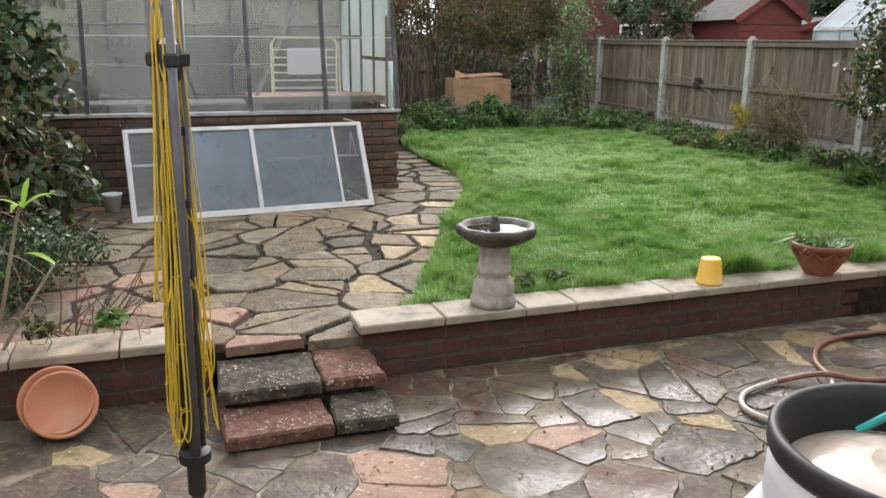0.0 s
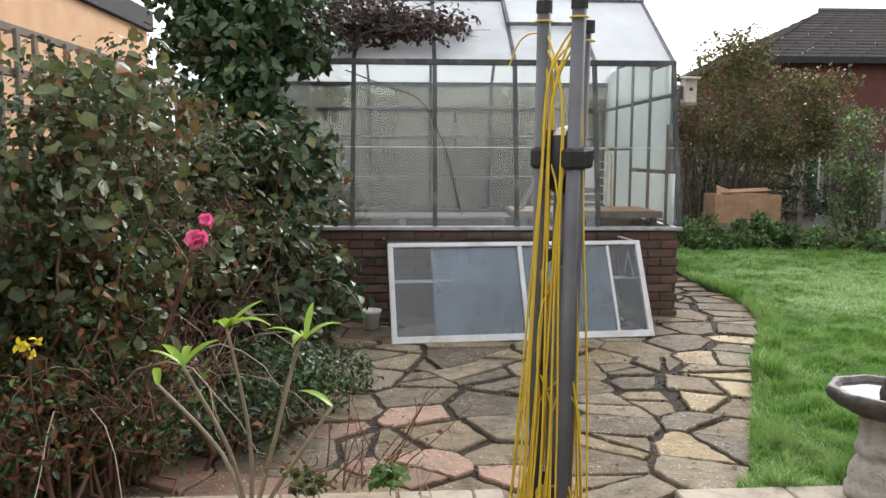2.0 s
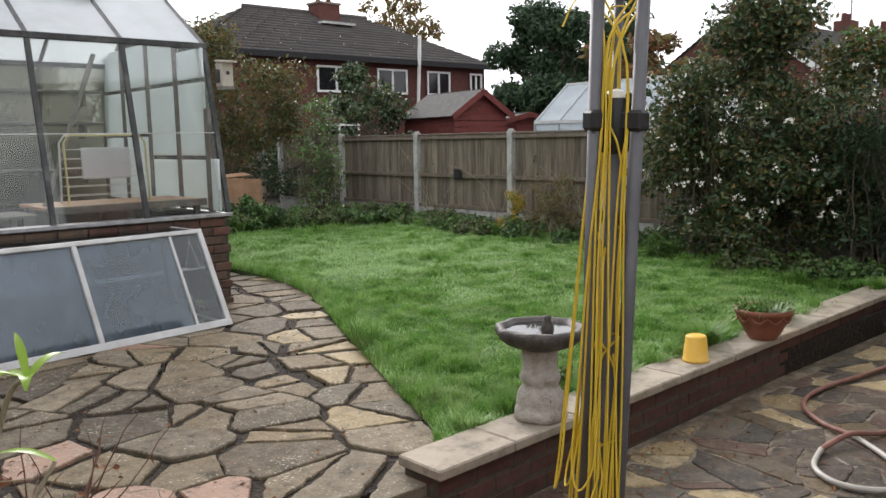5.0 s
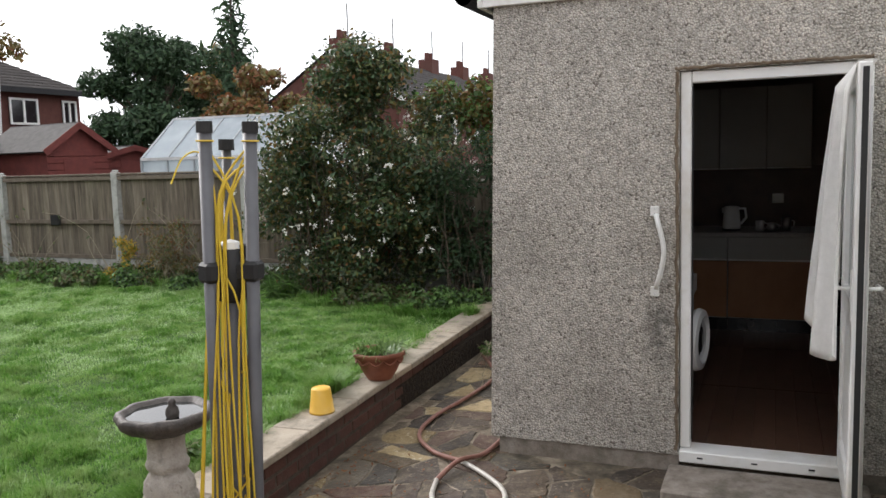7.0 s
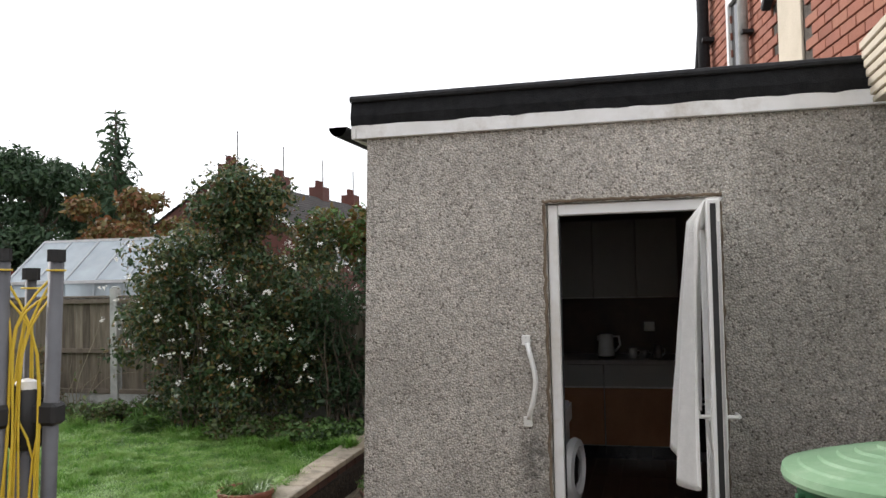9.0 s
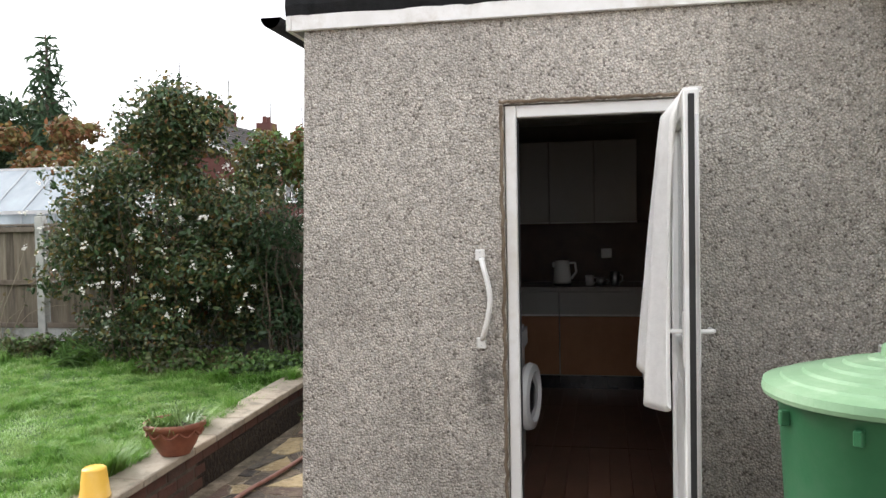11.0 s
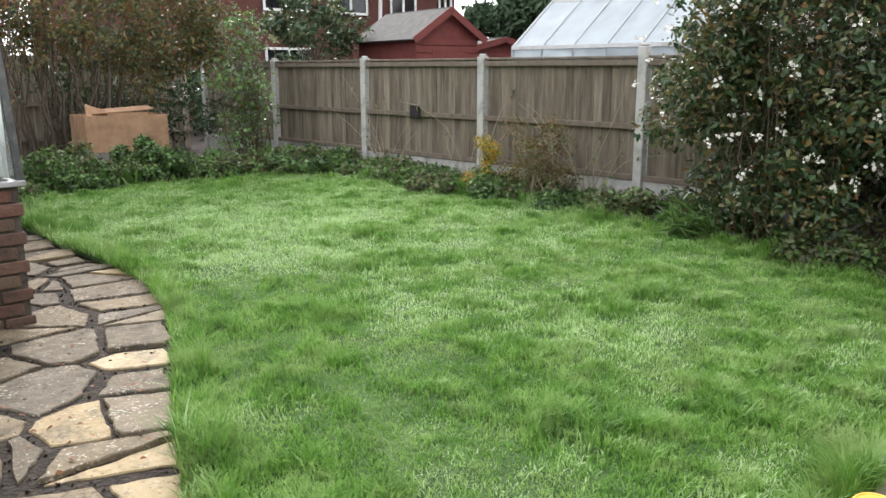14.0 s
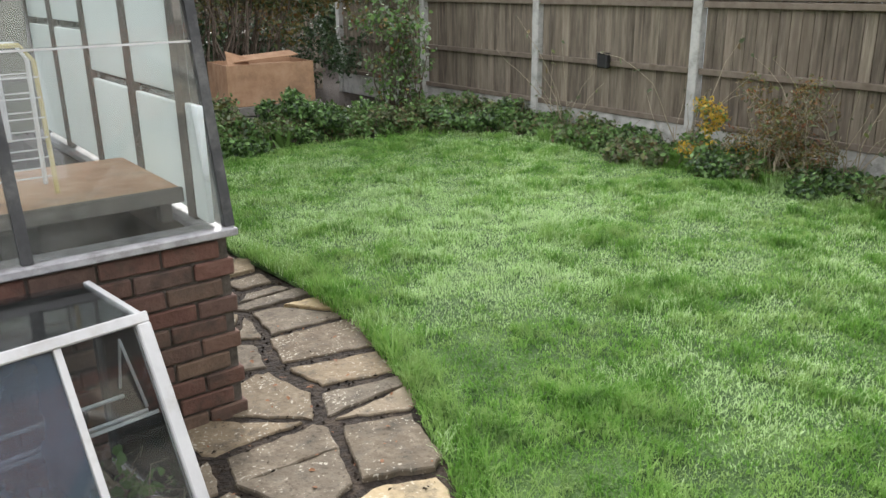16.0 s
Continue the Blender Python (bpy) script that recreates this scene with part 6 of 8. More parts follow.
def bird_bath():
    root = thing("bird_bath", (1.44, 3.955, 0.115), "cast stone bird bath with a dark shell-shaped basin full of water", "bird bath")

    def ripple(t, z):
        return 1 + 0.03 * math.sin(t * 2 * math.pi * 5 + z * 9)
    prof = [(0.0, 0.0), (0.118, 0.0), (0.122, 0.02), (0.118, 0.05), (0.108, 0.06), (0.112, 0.08), (0.105, 0.12), (0.088, 0.15), (0.078, 0.165), (0.09, 0.18), (0.094, 0.2), (0.083, 0.22), (0.08, 0.27), (0.083, 0.31), (0.09, 0.33), (0.0, 0.33)]
    part("pedestal", lathe(bmesh.new(), prof, 40, wobble=ripple), STONE_CAST, root, "pale textured pedestal", smooth=True)
    bm = bmesh.new()
    for k in range(5):
        a = k * 2 * math.pi / 5 + 0.3
        c = Vector((0.1 * math.cos(a), 0.1 * math.sin(a), 0.1))
        pts = [c + Vector((-math.sin(a) * 0.028 * math.cos(t), math.cos(a) * 0.028 * math.cos(t), 0.028 * math.sin(t))) * (1 - t / 16) for t in np.linspace(0, 9, 22)]
        tube(bm, pts, 0.006, 6)
    part("scroll_relief", bm, STONE_CAST, root, smooth=True)

    def shell(t, z):
        return 1 + 0.035 * math.cos(t * 2 * math.pi * 9) + 0.06 * math.cos(t * 2 * math.pi - 0.5)
    basin = [(0.0, 0.325), (0.1, 0.33), (0.16, 0.355), (0.2, 0.385), (0.21, 0.41), (0.2, 0.43), (0.178, 0.432), (0.165, 0.415), (0.12, 0.395), (0.0, 0.385)]
    b = part("basin", lathe(bmesh.new(), basin, 72, wobble=shell), STONE_DARK, root, "dark scalloped basin", smooth=True)
    bm = lathe(bmesh.new(), [(0.0, 0.414), (0.166, 0.414)], 72, wobble=shell)
    part("water", bm, WATER, b, "still water mirroring the sky")
    bird = lathe(bmesh.new(), [(0, 0.4), (0.022, 0.4), (0.03, 0.43), (0.026, 0.455), (0.014, 0.47), (0.018, 0.482), (0.012, 0.495), (0, 0.5)], 14)
    o = part("ornament", bird, STONE_DARK, b, "small worn stone ornament on the rim", smooth=True)
    o.location = (-0.03, -0.07, 0.0)


bird_bath()
YELLOW_PLASTIC = material("yellow_plastic", [(0.66, 0.38, 0.04), (0.76, 0.46, 0.07)], scale=4, rough=0.45, bump=0.08, bump_scale=60, stain=(0.7, 0.5, 0.2), stain_scale=3)
BOWL_RED = material("glazed_terracotta", [(0.16, 0.05, 0.03), (0.24, 0.085, 0.05), (0.3, 0.12, 0.07)], scale=5, rough=0.45, bump=0.15, bump_scale=50)


def yellow_pot():
    root = thing("plant_pot", (2.79, 3.975, 0.115), "yellow plastic flower pot standing upside down on the coping", "flower pot")
    prof = [(0.07, 0.0), (0.075, 0.0), (0.076, 0.012), (0.073, 0.014), (0.058, 0.142), (0.054, 0.147), (0.0, 0.147)]
    part("body", lathe(bmesh.new(), prof, 40), YELLOW_PLASTIC, root, smooth=True)
    part("base_ring", lathe(bmesh.new(), [(0.046, 0.1475), (0.05, 0.151), (0.054, 0.1475)], 40), YELLOW_PLASTIC, root, smooth=True)


yellow_pot()


def terracotta_bowl():
    root = thing("plant_bowl", (3.56, 3.97, 0.115), "dark terracotta bowl planter with low green leaves on the coping", "planter")

    def scallop(t, z):
        return 1 + (0.012 * math.cos(t * 2 * math.pi * 10) if 0.12 < z < 0.17 else 0)
    prof = [(0.0, 0.0), (0.085, 0.0), (0.09, 0.01), (0.115, 0.05), (0.14, 0.1), (0.155, 0.14), (0.165, 0.16), (0.178, 0.165), (0.18, 0.19), (0.17, 0.197), (0.16, 0.19), (0.155, 0.17), (0.0, 0.165)]
    part("bowl", lathe(bmesh.new(), prof, 60, wobble=scallop), BOWL_RED, root, smooth=True)
    bm = bmesh.new()
    for k in range(10):
        a, b = 2 * math.pi * k / 10, 2 * math.pi * (k + 1) / 10
        pts = [(0.159 * math.cos(a + (b - a) * t), 0.159 * math.sin(a + (b - a) * t), 0.155 - 0.035 * math.sin(math.pi * t)) for t in np.linspace(0, 1, 8)]
        tube(bm, pts, 0.007, 6)
    part("swag_moulding", bm, BOWL_RED, root, smooth=True)
    part("soil", lathe(bmesh.new(), [(0, 0.182), (0.08, 0.18), (0.158, 0.172)], 30), SOIL, root)
    rng = np.random.default_rng(5)
    verts, F = [], []
    for k in range(230):
        a, r = rng.uniform(0, 6.28), 0.14 * math.sqrt(rng.random())
        p = np.array([r * math.cos(a), r * math.sin(a), 0.175])
        o = np.array([math.cos(a), math.sin(a), 0]) * rng.uniform(0.02, 0.09) * (0.4 + r / 0.14) + rng.normal(0, 0.02, 3)
        h = rng.uniform(0.015, 0.065)
        s = np.array([-math.sin(a + 1), math.cos(a + 1), 0]) * rng.uniform(0.004, 0.008)
        mid_p = p + o * 0.5 + np.array([0, 0, h])
        tip = p + o * 1.5 + np.array([0, 0, h * 0.75])
        b = len(verts)
        verts += [p - s, p + s, mid_p + s, mid_p - s, tip]
        F += [(b, b + 1, b + 2), (b, b + 2, b + 3), (b + 3, b + 2, b + 4)]
    raw_mesh("leaves", verts, F, BULB_LEAF, root)


BULB_LEAF = leaf_material("strap_leaf", [(0.07, 0.14, 0.035), (0.13, 0.22, 0.06), (0.18, 0.27, 0.09)])
terracotta_bowl()


def saucer():
    root = thing("terracotta_saucer", (-0.66, 3.64, LOW + 0.004), "orange terracotta plant saucer leaning on the brick wall", "saucer")
    prof = [(0.0, 0.012), (0.135, 0.012), (0.15, 0.04), (0.158, 0.042), (0.165, 0.036), (0.148, 0.0), (0.0, 0.0)]
    o = part("dish", lathe(bmesh.new(), prof, 56), TERRACOTTA, root, smooth=True)
    o.matrix_basis = pose(0.01, 0.0, 0.118, 52, 0, 6) @ Matrix.Diagonal((0.9, 0.9, 0.9, 1))
    o = part("dish", lathe(bmesh.new(), prof, 56), TERRACOTTA, root, smooth=True)
    o.matrix_basis = pose(-0.012, 0.028, 0.128, 52, 0, 4) @ Matrix.Diagonal((0.93, 0.93, 0.93, 1))


saucer()


def white_pot():
    root = thing("white_pot", (-0.71, 7.42, 0.04), "small white plastic pot beside the ivy", "flower pot")
    part("body", lathe(bmesh.new(), [(0.0, 0.0), (0.055, 0.0), (0.075, 0.13), (0.082, 0.132), (0.084, 0.155), (0.076, 0.155), (0.07, 0.13), (0.0, 0.12)], 32), WIRE_WHITE, root, smooth=True)


white_pot()

# ---- white drum with black rim, green water butt, hose ----
WHITE_PLASTIC = material("white_drum_plastic", [(0.66, 0.68, 0.7), (0.76, 0.77, 0.78)], scale=4, rough=0.35, bump=0.04)
DIRTY_WATER = material("murky_contents", [(0.3, 0.24, 0.18), (0.45, 0.38, 0.32), (0.55, 0.52, 0.5)], scale=9, rough=0.15, bump=0.1, bump_scale=10)
TEAL = material("teal_plastic", [(0.03, 0.3, 0.28), (0.05, 0.4, 0.37)], rough=0.4, bump=0.05)
GREEN_PLASTIC = material("green_plastic", [(0.02, 0.11, 0.045), (0.035, 0.15, 0.065)], scale=3, rough=0.4, bump=0.05, stain=(0.05, 0.13, 0.07), stain_scale=3)
GREEN_LID = material("pale_green_lid", [(0.17, 0.31, 0.17), (0.25, 0.39, 0.24)], scale=4, rough=0.55, bump=0.1, stain=(0.34, 0.46, 0.31), stain_scale=2.5)


def white_drum():
    root = thing("plastic_drum", (0.802, 0.787, LOW), "white plastic drum with a black rim, part full of murky water", "drum")
    prof = [(0.0, 0.0), (0.25, 0.0), (0.268, 0.03), (0.272, 0.45), (0.268, 0.78), (0.255, 0.9), (0.218, 1.01), (0.188, 1.06), (0.18, 1.075), (0.185, 1.082), (0.18, 1.09), (0.185, 1.1), (0.18, 1.11), (0.184, 1.12), (0.178, 1.13), (0.176, 1.152), (0.172, 1.152), (0.171, 1.02), (0.2, 0.96)]
    part("body", lathe(bmesh.new(), prof, 64), WHITE_PLASTIC, root, smooth=True)
    part("rim", lathe(bmesh.new(), [(0.172, 1.152), (0.183, 1.144), (0.187, 1.152), (0.187, 1.172), (0.182, 1.178), (0.173, 1.175), (0.168, 1.152), (0.167, 1.02)], 64), RUBBER, root, "black plastic rim", smooth=True)
    part("murky_water", lathe(bmesh.new(), [(0.0, 1.14), (0.06, 1.142), (0.1, 1.135), (0.13, 1.125), (0.167, 1.11)], 48), DIRTY_WATER, root)
    r = part("scoop", lathe(bmesh.new(), [(0.0, 0.0), (0.012, 0.002), (0.026, 0.02), (0.03, 0.045), (0.027, 0.045), (0.022, 0.02), (0.0, 0.008)], 20), TEAL, root, "small teal plastic scoop lying in the drum", smooth=True)
    r.matrix_basis = pose(0.05, 0.105, 1.16, 60, 0, 40)
    part("scoop_handle", tube(bmesh.new(), [(0.0, 0.0, 0.0), (0.0, -0.012, -0.05)], 0.006, 8), TEAL, r)


white_drum()


def water_butt():
    root = thing("water_butt", (2.1, 0.54, LOW - 0.0), "large green plastic water butt with a stepped pale green lid", "water butt")
    prof = [(0.0, 0.0), (0.3, 0.0), (0.32, 0.03), (0.34, 0.5), (0.365, 0.995), (0.385, 1.015), (0.385, 1.045), (0.37, 1.045)]
    part("body", lathe(bmesh.new(), prof, 56), GREEN_PLASTIC, root, smooth=True)
    for k in range(8):
        a = 2 * math.pi * k / 8 + 0.2
        part("lug", box_mesh(-0.014, 0.014, -0.02, 0.012, -0.05, 0.0, 0.004, pose(0.372 * math.cos(a), 0.372 * math.sin(a), 0.99, 0, 0, math.degrees(a) + 90)), GREEN_PLASTIC, root)
    lid = [(0.415, 1.030), (0.42, 1.045), (0.415, 1.070), (0.36, 1.083), (0.352, 1.091), (0.29, 1.101), (0.282, 1.111), (0.225, 1.119), (0.217, 1.129), (0.165, 1.135), (0.157, 1.145), (0.09, 1.151), (0.085, 1.160), (0.05, 1.162), (0.047, 1.195), (0.04, 1.201), (0.0, 1.201)]
    part("lid", lathe(bmesh.new(), lid, 64), GREEN_LID, root, "faded stepped lid with a knob")


water_butt()
HOSE_GREY = material("grey_hose", [(0.35, 0.33, 0.29), (0.48, 0.45, 0.4)], scale=30, rough=0.5, bump=0.1)
HOSE_RED = material("brown_red_hose", [(0.2, 0.085, 0.062), (0.3, 0.16, 0.125)], scale=12, rough=0.5, bump=0.1)
BRASS = material("brass_fitting", [(0.5, 0.33, 0.1), (0.6, 0.42, 0.16)], rough=0.35, metal=1.0, bump=0.05)


def hoses():
    z = LOW + 0.02
    root = thing("garden_hose", (0, 0, 0), "reddish brown and grey garden hose coiled along the passage", "hose")
    far = [(6.0, 3.3), (5.82, 3.6), (5.68, 3.86), (5.42, 3.88), (5.1, 3.7), (4.8, 3.55), (4.46, 3.53)]
    near = [(4.46, 3.53), (4.07, 3.57), (3.73, 3.62), (3.43, 3.61), (3.22, 3.53), (3.04, 3.35), (2.97, 3.17)]
    loop = [(2.97, 3.17), (2.82, 2.97), (2.64, 2.8), (2.46, 2.75), (2.34, 2.85), (2.32, 2.99), (2.43, 3.12), (2.66, 3.19)]
    end = [(2.66, 3.19), (2.9, 3.15), (3.12, 3.07), (3.5, 3.04)]
    for name, pts, mat in (("hose_run", far, HOSE_RED), ("hose_run", near, HOSE_RED), ("hose_loop", loop, HOSE_GREY), ("hose_end", end, HOSE_RED)):
        path = smooth_path([(x, y, z + (0.028 if abs(x - 2.9) < 0.05 and y > 3.1 else 0)) for x, y in pts])
        part(name, tube(bmesh.new(), path, 0.0145, 8), mat, root, smooth=True)
    for c, rx, ry, a0, turns in (((5.3, 3.55), 0.4, 0.2, 0.4, 7.0), ((4.75, 3.36), 0.28, 0.12, 2.0, 8.5), ((4.5, 3.28), 0.3, 0.08, 1.0, 6.5)):
        pts = []
        for k in range(26):
            a = a0 + turns * k / 25
            pts.append((c[0] + rx * math.cos(a) * (1 + 0.12 * math.sin(2.3 * a)), c[1] + ry * math.sin(a), z + 0.006 + 0.0025 * k))
        part("hose_coil", tube(bmesh.new(), smooth_path(pts, 3), 0.0145, 8), HOSE_RED, root, smooth=True)
    part("connector", tube(bmesh.new(), [(4.42, 3.3, z + 0.06), (4.5, 3.26, z + 0.065)], 0.02, 10), BRASS, root, "brass hose connector")
    part("wall_pot", lathe(bmesh.new(), [(0, 0), (0.09, 0), (0.12, 0.14), (0.13, 0.14), (0.13, 0.17), (0.12, 0.17), (0, 0.15)], 24, at=(5.9, 3.5, LOW)), BOWL_RED, root)


hoses()
CARDBOARD = material("sodden_cardboard", [(0.26, 0.15, 0.085), (0.36, 0.22, 0.13), (0.42, 0.27, 0.17)], scale=5, rough=0.9, bump=0.2, stain=(0.2, 0.12, 0.07), stain_scale=2)


def cardboard_box():
    root = thing("cardboard_box", (4.42, 13.85, 0.35), "large sodden brown cardboard box with torn flaps", "box", turn=-5)
    W, D, H = 1.04, 0.7, 0.46
    part("front", box_mesh(0, W, 0, 0.012, 0, H), CARDBOARD, root)
    part("back", box_mesh(0, W, D - 0.012, D, 0, H), CARDBOARD, root)
    part("side", box_mesh(0, 0.012, 0.013, D - 0.013, 0, H), CARDBOARD, root)
    part("side", box_mesh(W - 0.012, W, 0.013, D - 0.013, 0, H), CARDBOARD, root)
    part("contents", box_mesh(0.02, W - 0.02, 0.02, D - 0.02, 0.0, H - 0.05, 0.02), CARDBOARD, root)
    part("flap", box_mesh(0, 0.3, -0.006, 0.006, 0, 0.22, 0.0, pose(0.05, 0.1, H - 0.03, -35, 18, 12)), CARDBOARD, root, "torn raised flap")
    part("flap", box_mesh(0, 0.8, 0, 0.25, -0.006, 0.006, 0.0, pose(0.15, 0.15, H + 0.02, 8, -3, 4)), CARDBOARD, root)
    base = thing("planter_crate", (4.3, 13.8, 0), "rough grey timber crate under the cardboard box", "crate")
    for k in range(3):
        part("slat", box_mesh(0, 1.25, 0, 0.03, 0.01 + k * 0.115, 0.115 + k * 0.115, 0.004), GREY_WOOD, base)
        part("slat", box_mesh(0, 1.25, 0.75, 0.78, 0.01 + k * 0.115, 0.115 + k * 0.115, 0.004), GREY_WOOD, base)
    for x in (0.0, 1.2):
        part("end", box_mesh(x, x + 0.04, 0.032, 0.748, 0.0, 0.346, 0.004), GREY_WOOD, base)


cardboard_box()


def fence_lamp():
    root = thing("solar_lamp", (FX - 0.055, 11.05, 0.78), "small black solar lamp fixed to the fence", "lamp")
    part("body", box_mesh(-0.05, 0.02, -0.07, 0.07, 0, 0.15, 0.012), RUBBER, root)
    part("panel", box_mesh(-0.06, 0.015, -0.06, 0.06, 0.152, 0.16, 0.002), DARK_GLASS, root)


fence_lamp()

# ---- beyond the fence ----
SHED_RED = material("red_shed_board", [(0.1, 0.024, 0.02), (0.155, 0.036, 0.029)], scale=6, rough=0.8, bump=0.2, stain=(0.15, 0.04, 0.03), stain_scale=2)
ROOF_TILE = material("grey_brown_tile", [(0.045, 0.04, 0.038), (0.085, 0.075, 0.07)], scale=6, rough=0.85, bump=0.3, per="island", per_mix=0.5, per_colors=[(0.05, 0.045, 0.042), (0.09, 0.08, 0.072), (0.065, 0.06, 0.058)])
BRICK_FAR = material("far_brick", [(0.085, 0.032, 0.025), (0.13, 0.05, 0.038)], scale=4, rough=0.9, bump=0.2, stain=(0.1, 0.05, 0.04), stain_scale=1)
FELT_GREY = material("grey_shed_felt", [(0.045, 0.042, 0.04), (0.085, 0.08, 0.076)], scale=8, rough=0.9, bump=0.2)


def red_shed(name, x, y, w, d, eave, ridge, label):
    """Gable toward the garden, ridge running back."""
    root = thing(name, (x, y, 0), label, "shed", turn=-10)
    bm = bmesh.new()
    v = [bm.verts.new(p) for p in ((-w / 2, 0, 0), (w / 2, 0, 0), (w / 2, 0, eave), (0, 0, ridge), (-w / 2, 0, eave))]
    u = [bm.verts.new((a.co.x, d, a.co.z)) for a in v]
    bm.faces.new(v)
    bm.faces.new(u[::-1])
    for i in (0, 1, 4):
        j = (i + 1) % 5
        bm.faces.new((v[i], u[i], u[j], v[j]))
    part("wall", bm, SHED_RED, root)
    for k in range(int(eave / 0.14)):
        part("cladding_board", box_mesh(-w / 2 - 0.01, w / 2 + 0.01, -0.022, -0.003, k * 0.14 + 0.01, k * 0.14 + 0.13, 0.004), SHED_RED, root)
    for s in (-1, 1):
        L = math.hypot(w / 2, ridge - eave) + 0.18
        ang = math.degrees(math.atan2(ridge - eave, w / 2))
        part("roof", box_mesh(0, L, -0.15, d + 0.1, 0.0, 0.03, 0.0, pose(0, 0, ridge + 0.012, 0, ang if s > 0 else 180 - ang, 0)), FELT_GREY, root)
        part("bargeboard", box_mesh(0, L, -0.17, -0.152, -0.1, 0.03, 0.0, pose(0, 0, ridge + 0.012, 0, ang, 0) if s > 0 else Matrix.Diagonal((-1, 1, 1, 1)) @ pose(0, 0, ridge + 0.012, 0, ang, 0)), SHED_RED, root)
    part("door", box_mesh(-0.35, 0.35, -0.032, -0.023, 0.1, 1.75, 0.003), SHED_RED, root)
    return root


red_shed("garden_shed", 11.75, 15.0, 1.4, 2.3, 2.02, 2.5, "dark red painted timber garden shed with a grey felt roof")
red_shed("low_shed", 14.6, 16.2, 2.6, 2.0, 1.75, 2.05, "low dark red shed with a sagging felt roof")


FAR_BAR = material("grey_glazing_bar", [(0.25, 0.27, 0.28), (0.34, 0.36, 0.37)], rough=0.5, bump=0)


def neighbour_greenhouse():
    root = thing("neighbour_greenhouse", (10.4, 8.6, 0), "white-framed neighbouring greenhouse with misted glass", "greenhouse")
    L = 3.5
    ys = [L * k / 6 for k in range(7)]
    for y in ys:
        for a, b in (((0, y, 0), (0, y, 1.7)), ((0, y, 1.7), (0.95, y, 2.44)), ((0.95, y, 2.44), (1.9, y, 1.7)), ((1.9, y, 1.7), (1.9, y, 0))):
            bm = bmesh.new()
            bar(bm, a, b, 0.035)
            part("glazing_bar", bm, FAR_BAR, root)
    for a, b in zip(ys, ys[1:]):
        for q in ([(0, a, 0), (0, a, 1.7), (0, b, 1.7), (0, b, 0)], [(0, a, 1.7), (0.95, a, 2.44), (0.95, b, 2.44), (0, b, 1.7)], [(0.95, a, 2.44), (1.9, a, 1.7), (1.9, b, 1.7), (0.95, b, 2.44)]):
            pane("pane", q, GLASS_MISTED, root)
    for y in (0, L):
        pane("gable_pane", [(0, y, 0), (1.9, y, 0), (1.9, y, 1.7), (0.95, y, 2.44), (0, y, 1.7)], GLASS_ROOF, root)
    for x, z in ((0, 1.7), (0.95, 2.44), (1.9, 1.7)):
        bm = bmesh.new()
        bar(bm, (x, 0, z), (x, L, z), 0.05)
        part("rail", bm, WHITE_ALU, root)


neighbour_greenhouse()


def tile_slope(name, p00, p10, p01, p11, rows, parent, mat):
    """A roof slope of overlapping tile courses: p00-p10 eave, p01-p11 ridge."""
    P = [Vector(p) for p in (p00, p10, p01, p11)]
    n = (P[1] - P[0]).cross(P[2] - P[0]).normalized()
    if n.z < 0:
        n = -n
    V, F = [], []
    for r in range(rows):
        t0, t1 = r / rows, (r + 1.15) / rows
        t1 = min(t1, 1)
        a, b = P[0].lerp(P[2], t0), P[1].lerp(P[3], t0)
        c, d = P[0].lerp(P[2], t1), P[1].lerp(P[3], t1)
        cols = max(4, int((b - a).length / 0.6))
        for k in range(cols):
            u, w = k / cols + 0.03 / cols, (k + 1) / cols
            q = [a.lerp(b, u) + n * 0.05, a.lerp(b, w) + n * 0.05, c.lerp(d, w) + n * 0.012, c.lerp(d, u) + n * 0.012, a.lerp(b, u), a.lerp(b, w)]
            i = len(V)
            V += [tuple(x) for x in q]
            F += [(i, i + 1, i + 2, i + 3), (i + 4, i + 5, i + 1, i)]
    o = raw_mesh(name, V, F, mat, parent)
    return tagged(o, kind="stuff")


def window_part(parent, x, z, w, h, y=-0.03, dark=DARK_GLASS):
    win = part("window", box_mesh(x, x + w, y - 0.01, y + 0.02, z, z + h), dark, parent)
    f = 0.07
    for b in ((x, x + w, z, z + f), (x, x + w, z + h - f, z + h), (x, x + f, z + f, z + h - f), (x + w - f, x + w, z + f, z + h - f), (x + w / 2 - f / 2, x + w / 2 + f / 2, z + f, z + h - f)):
        part("frame", box_mesh(b[0], b[1], y - 0.05, y - 0.012, b[2], b[3]), WHITE_UPVC, win)


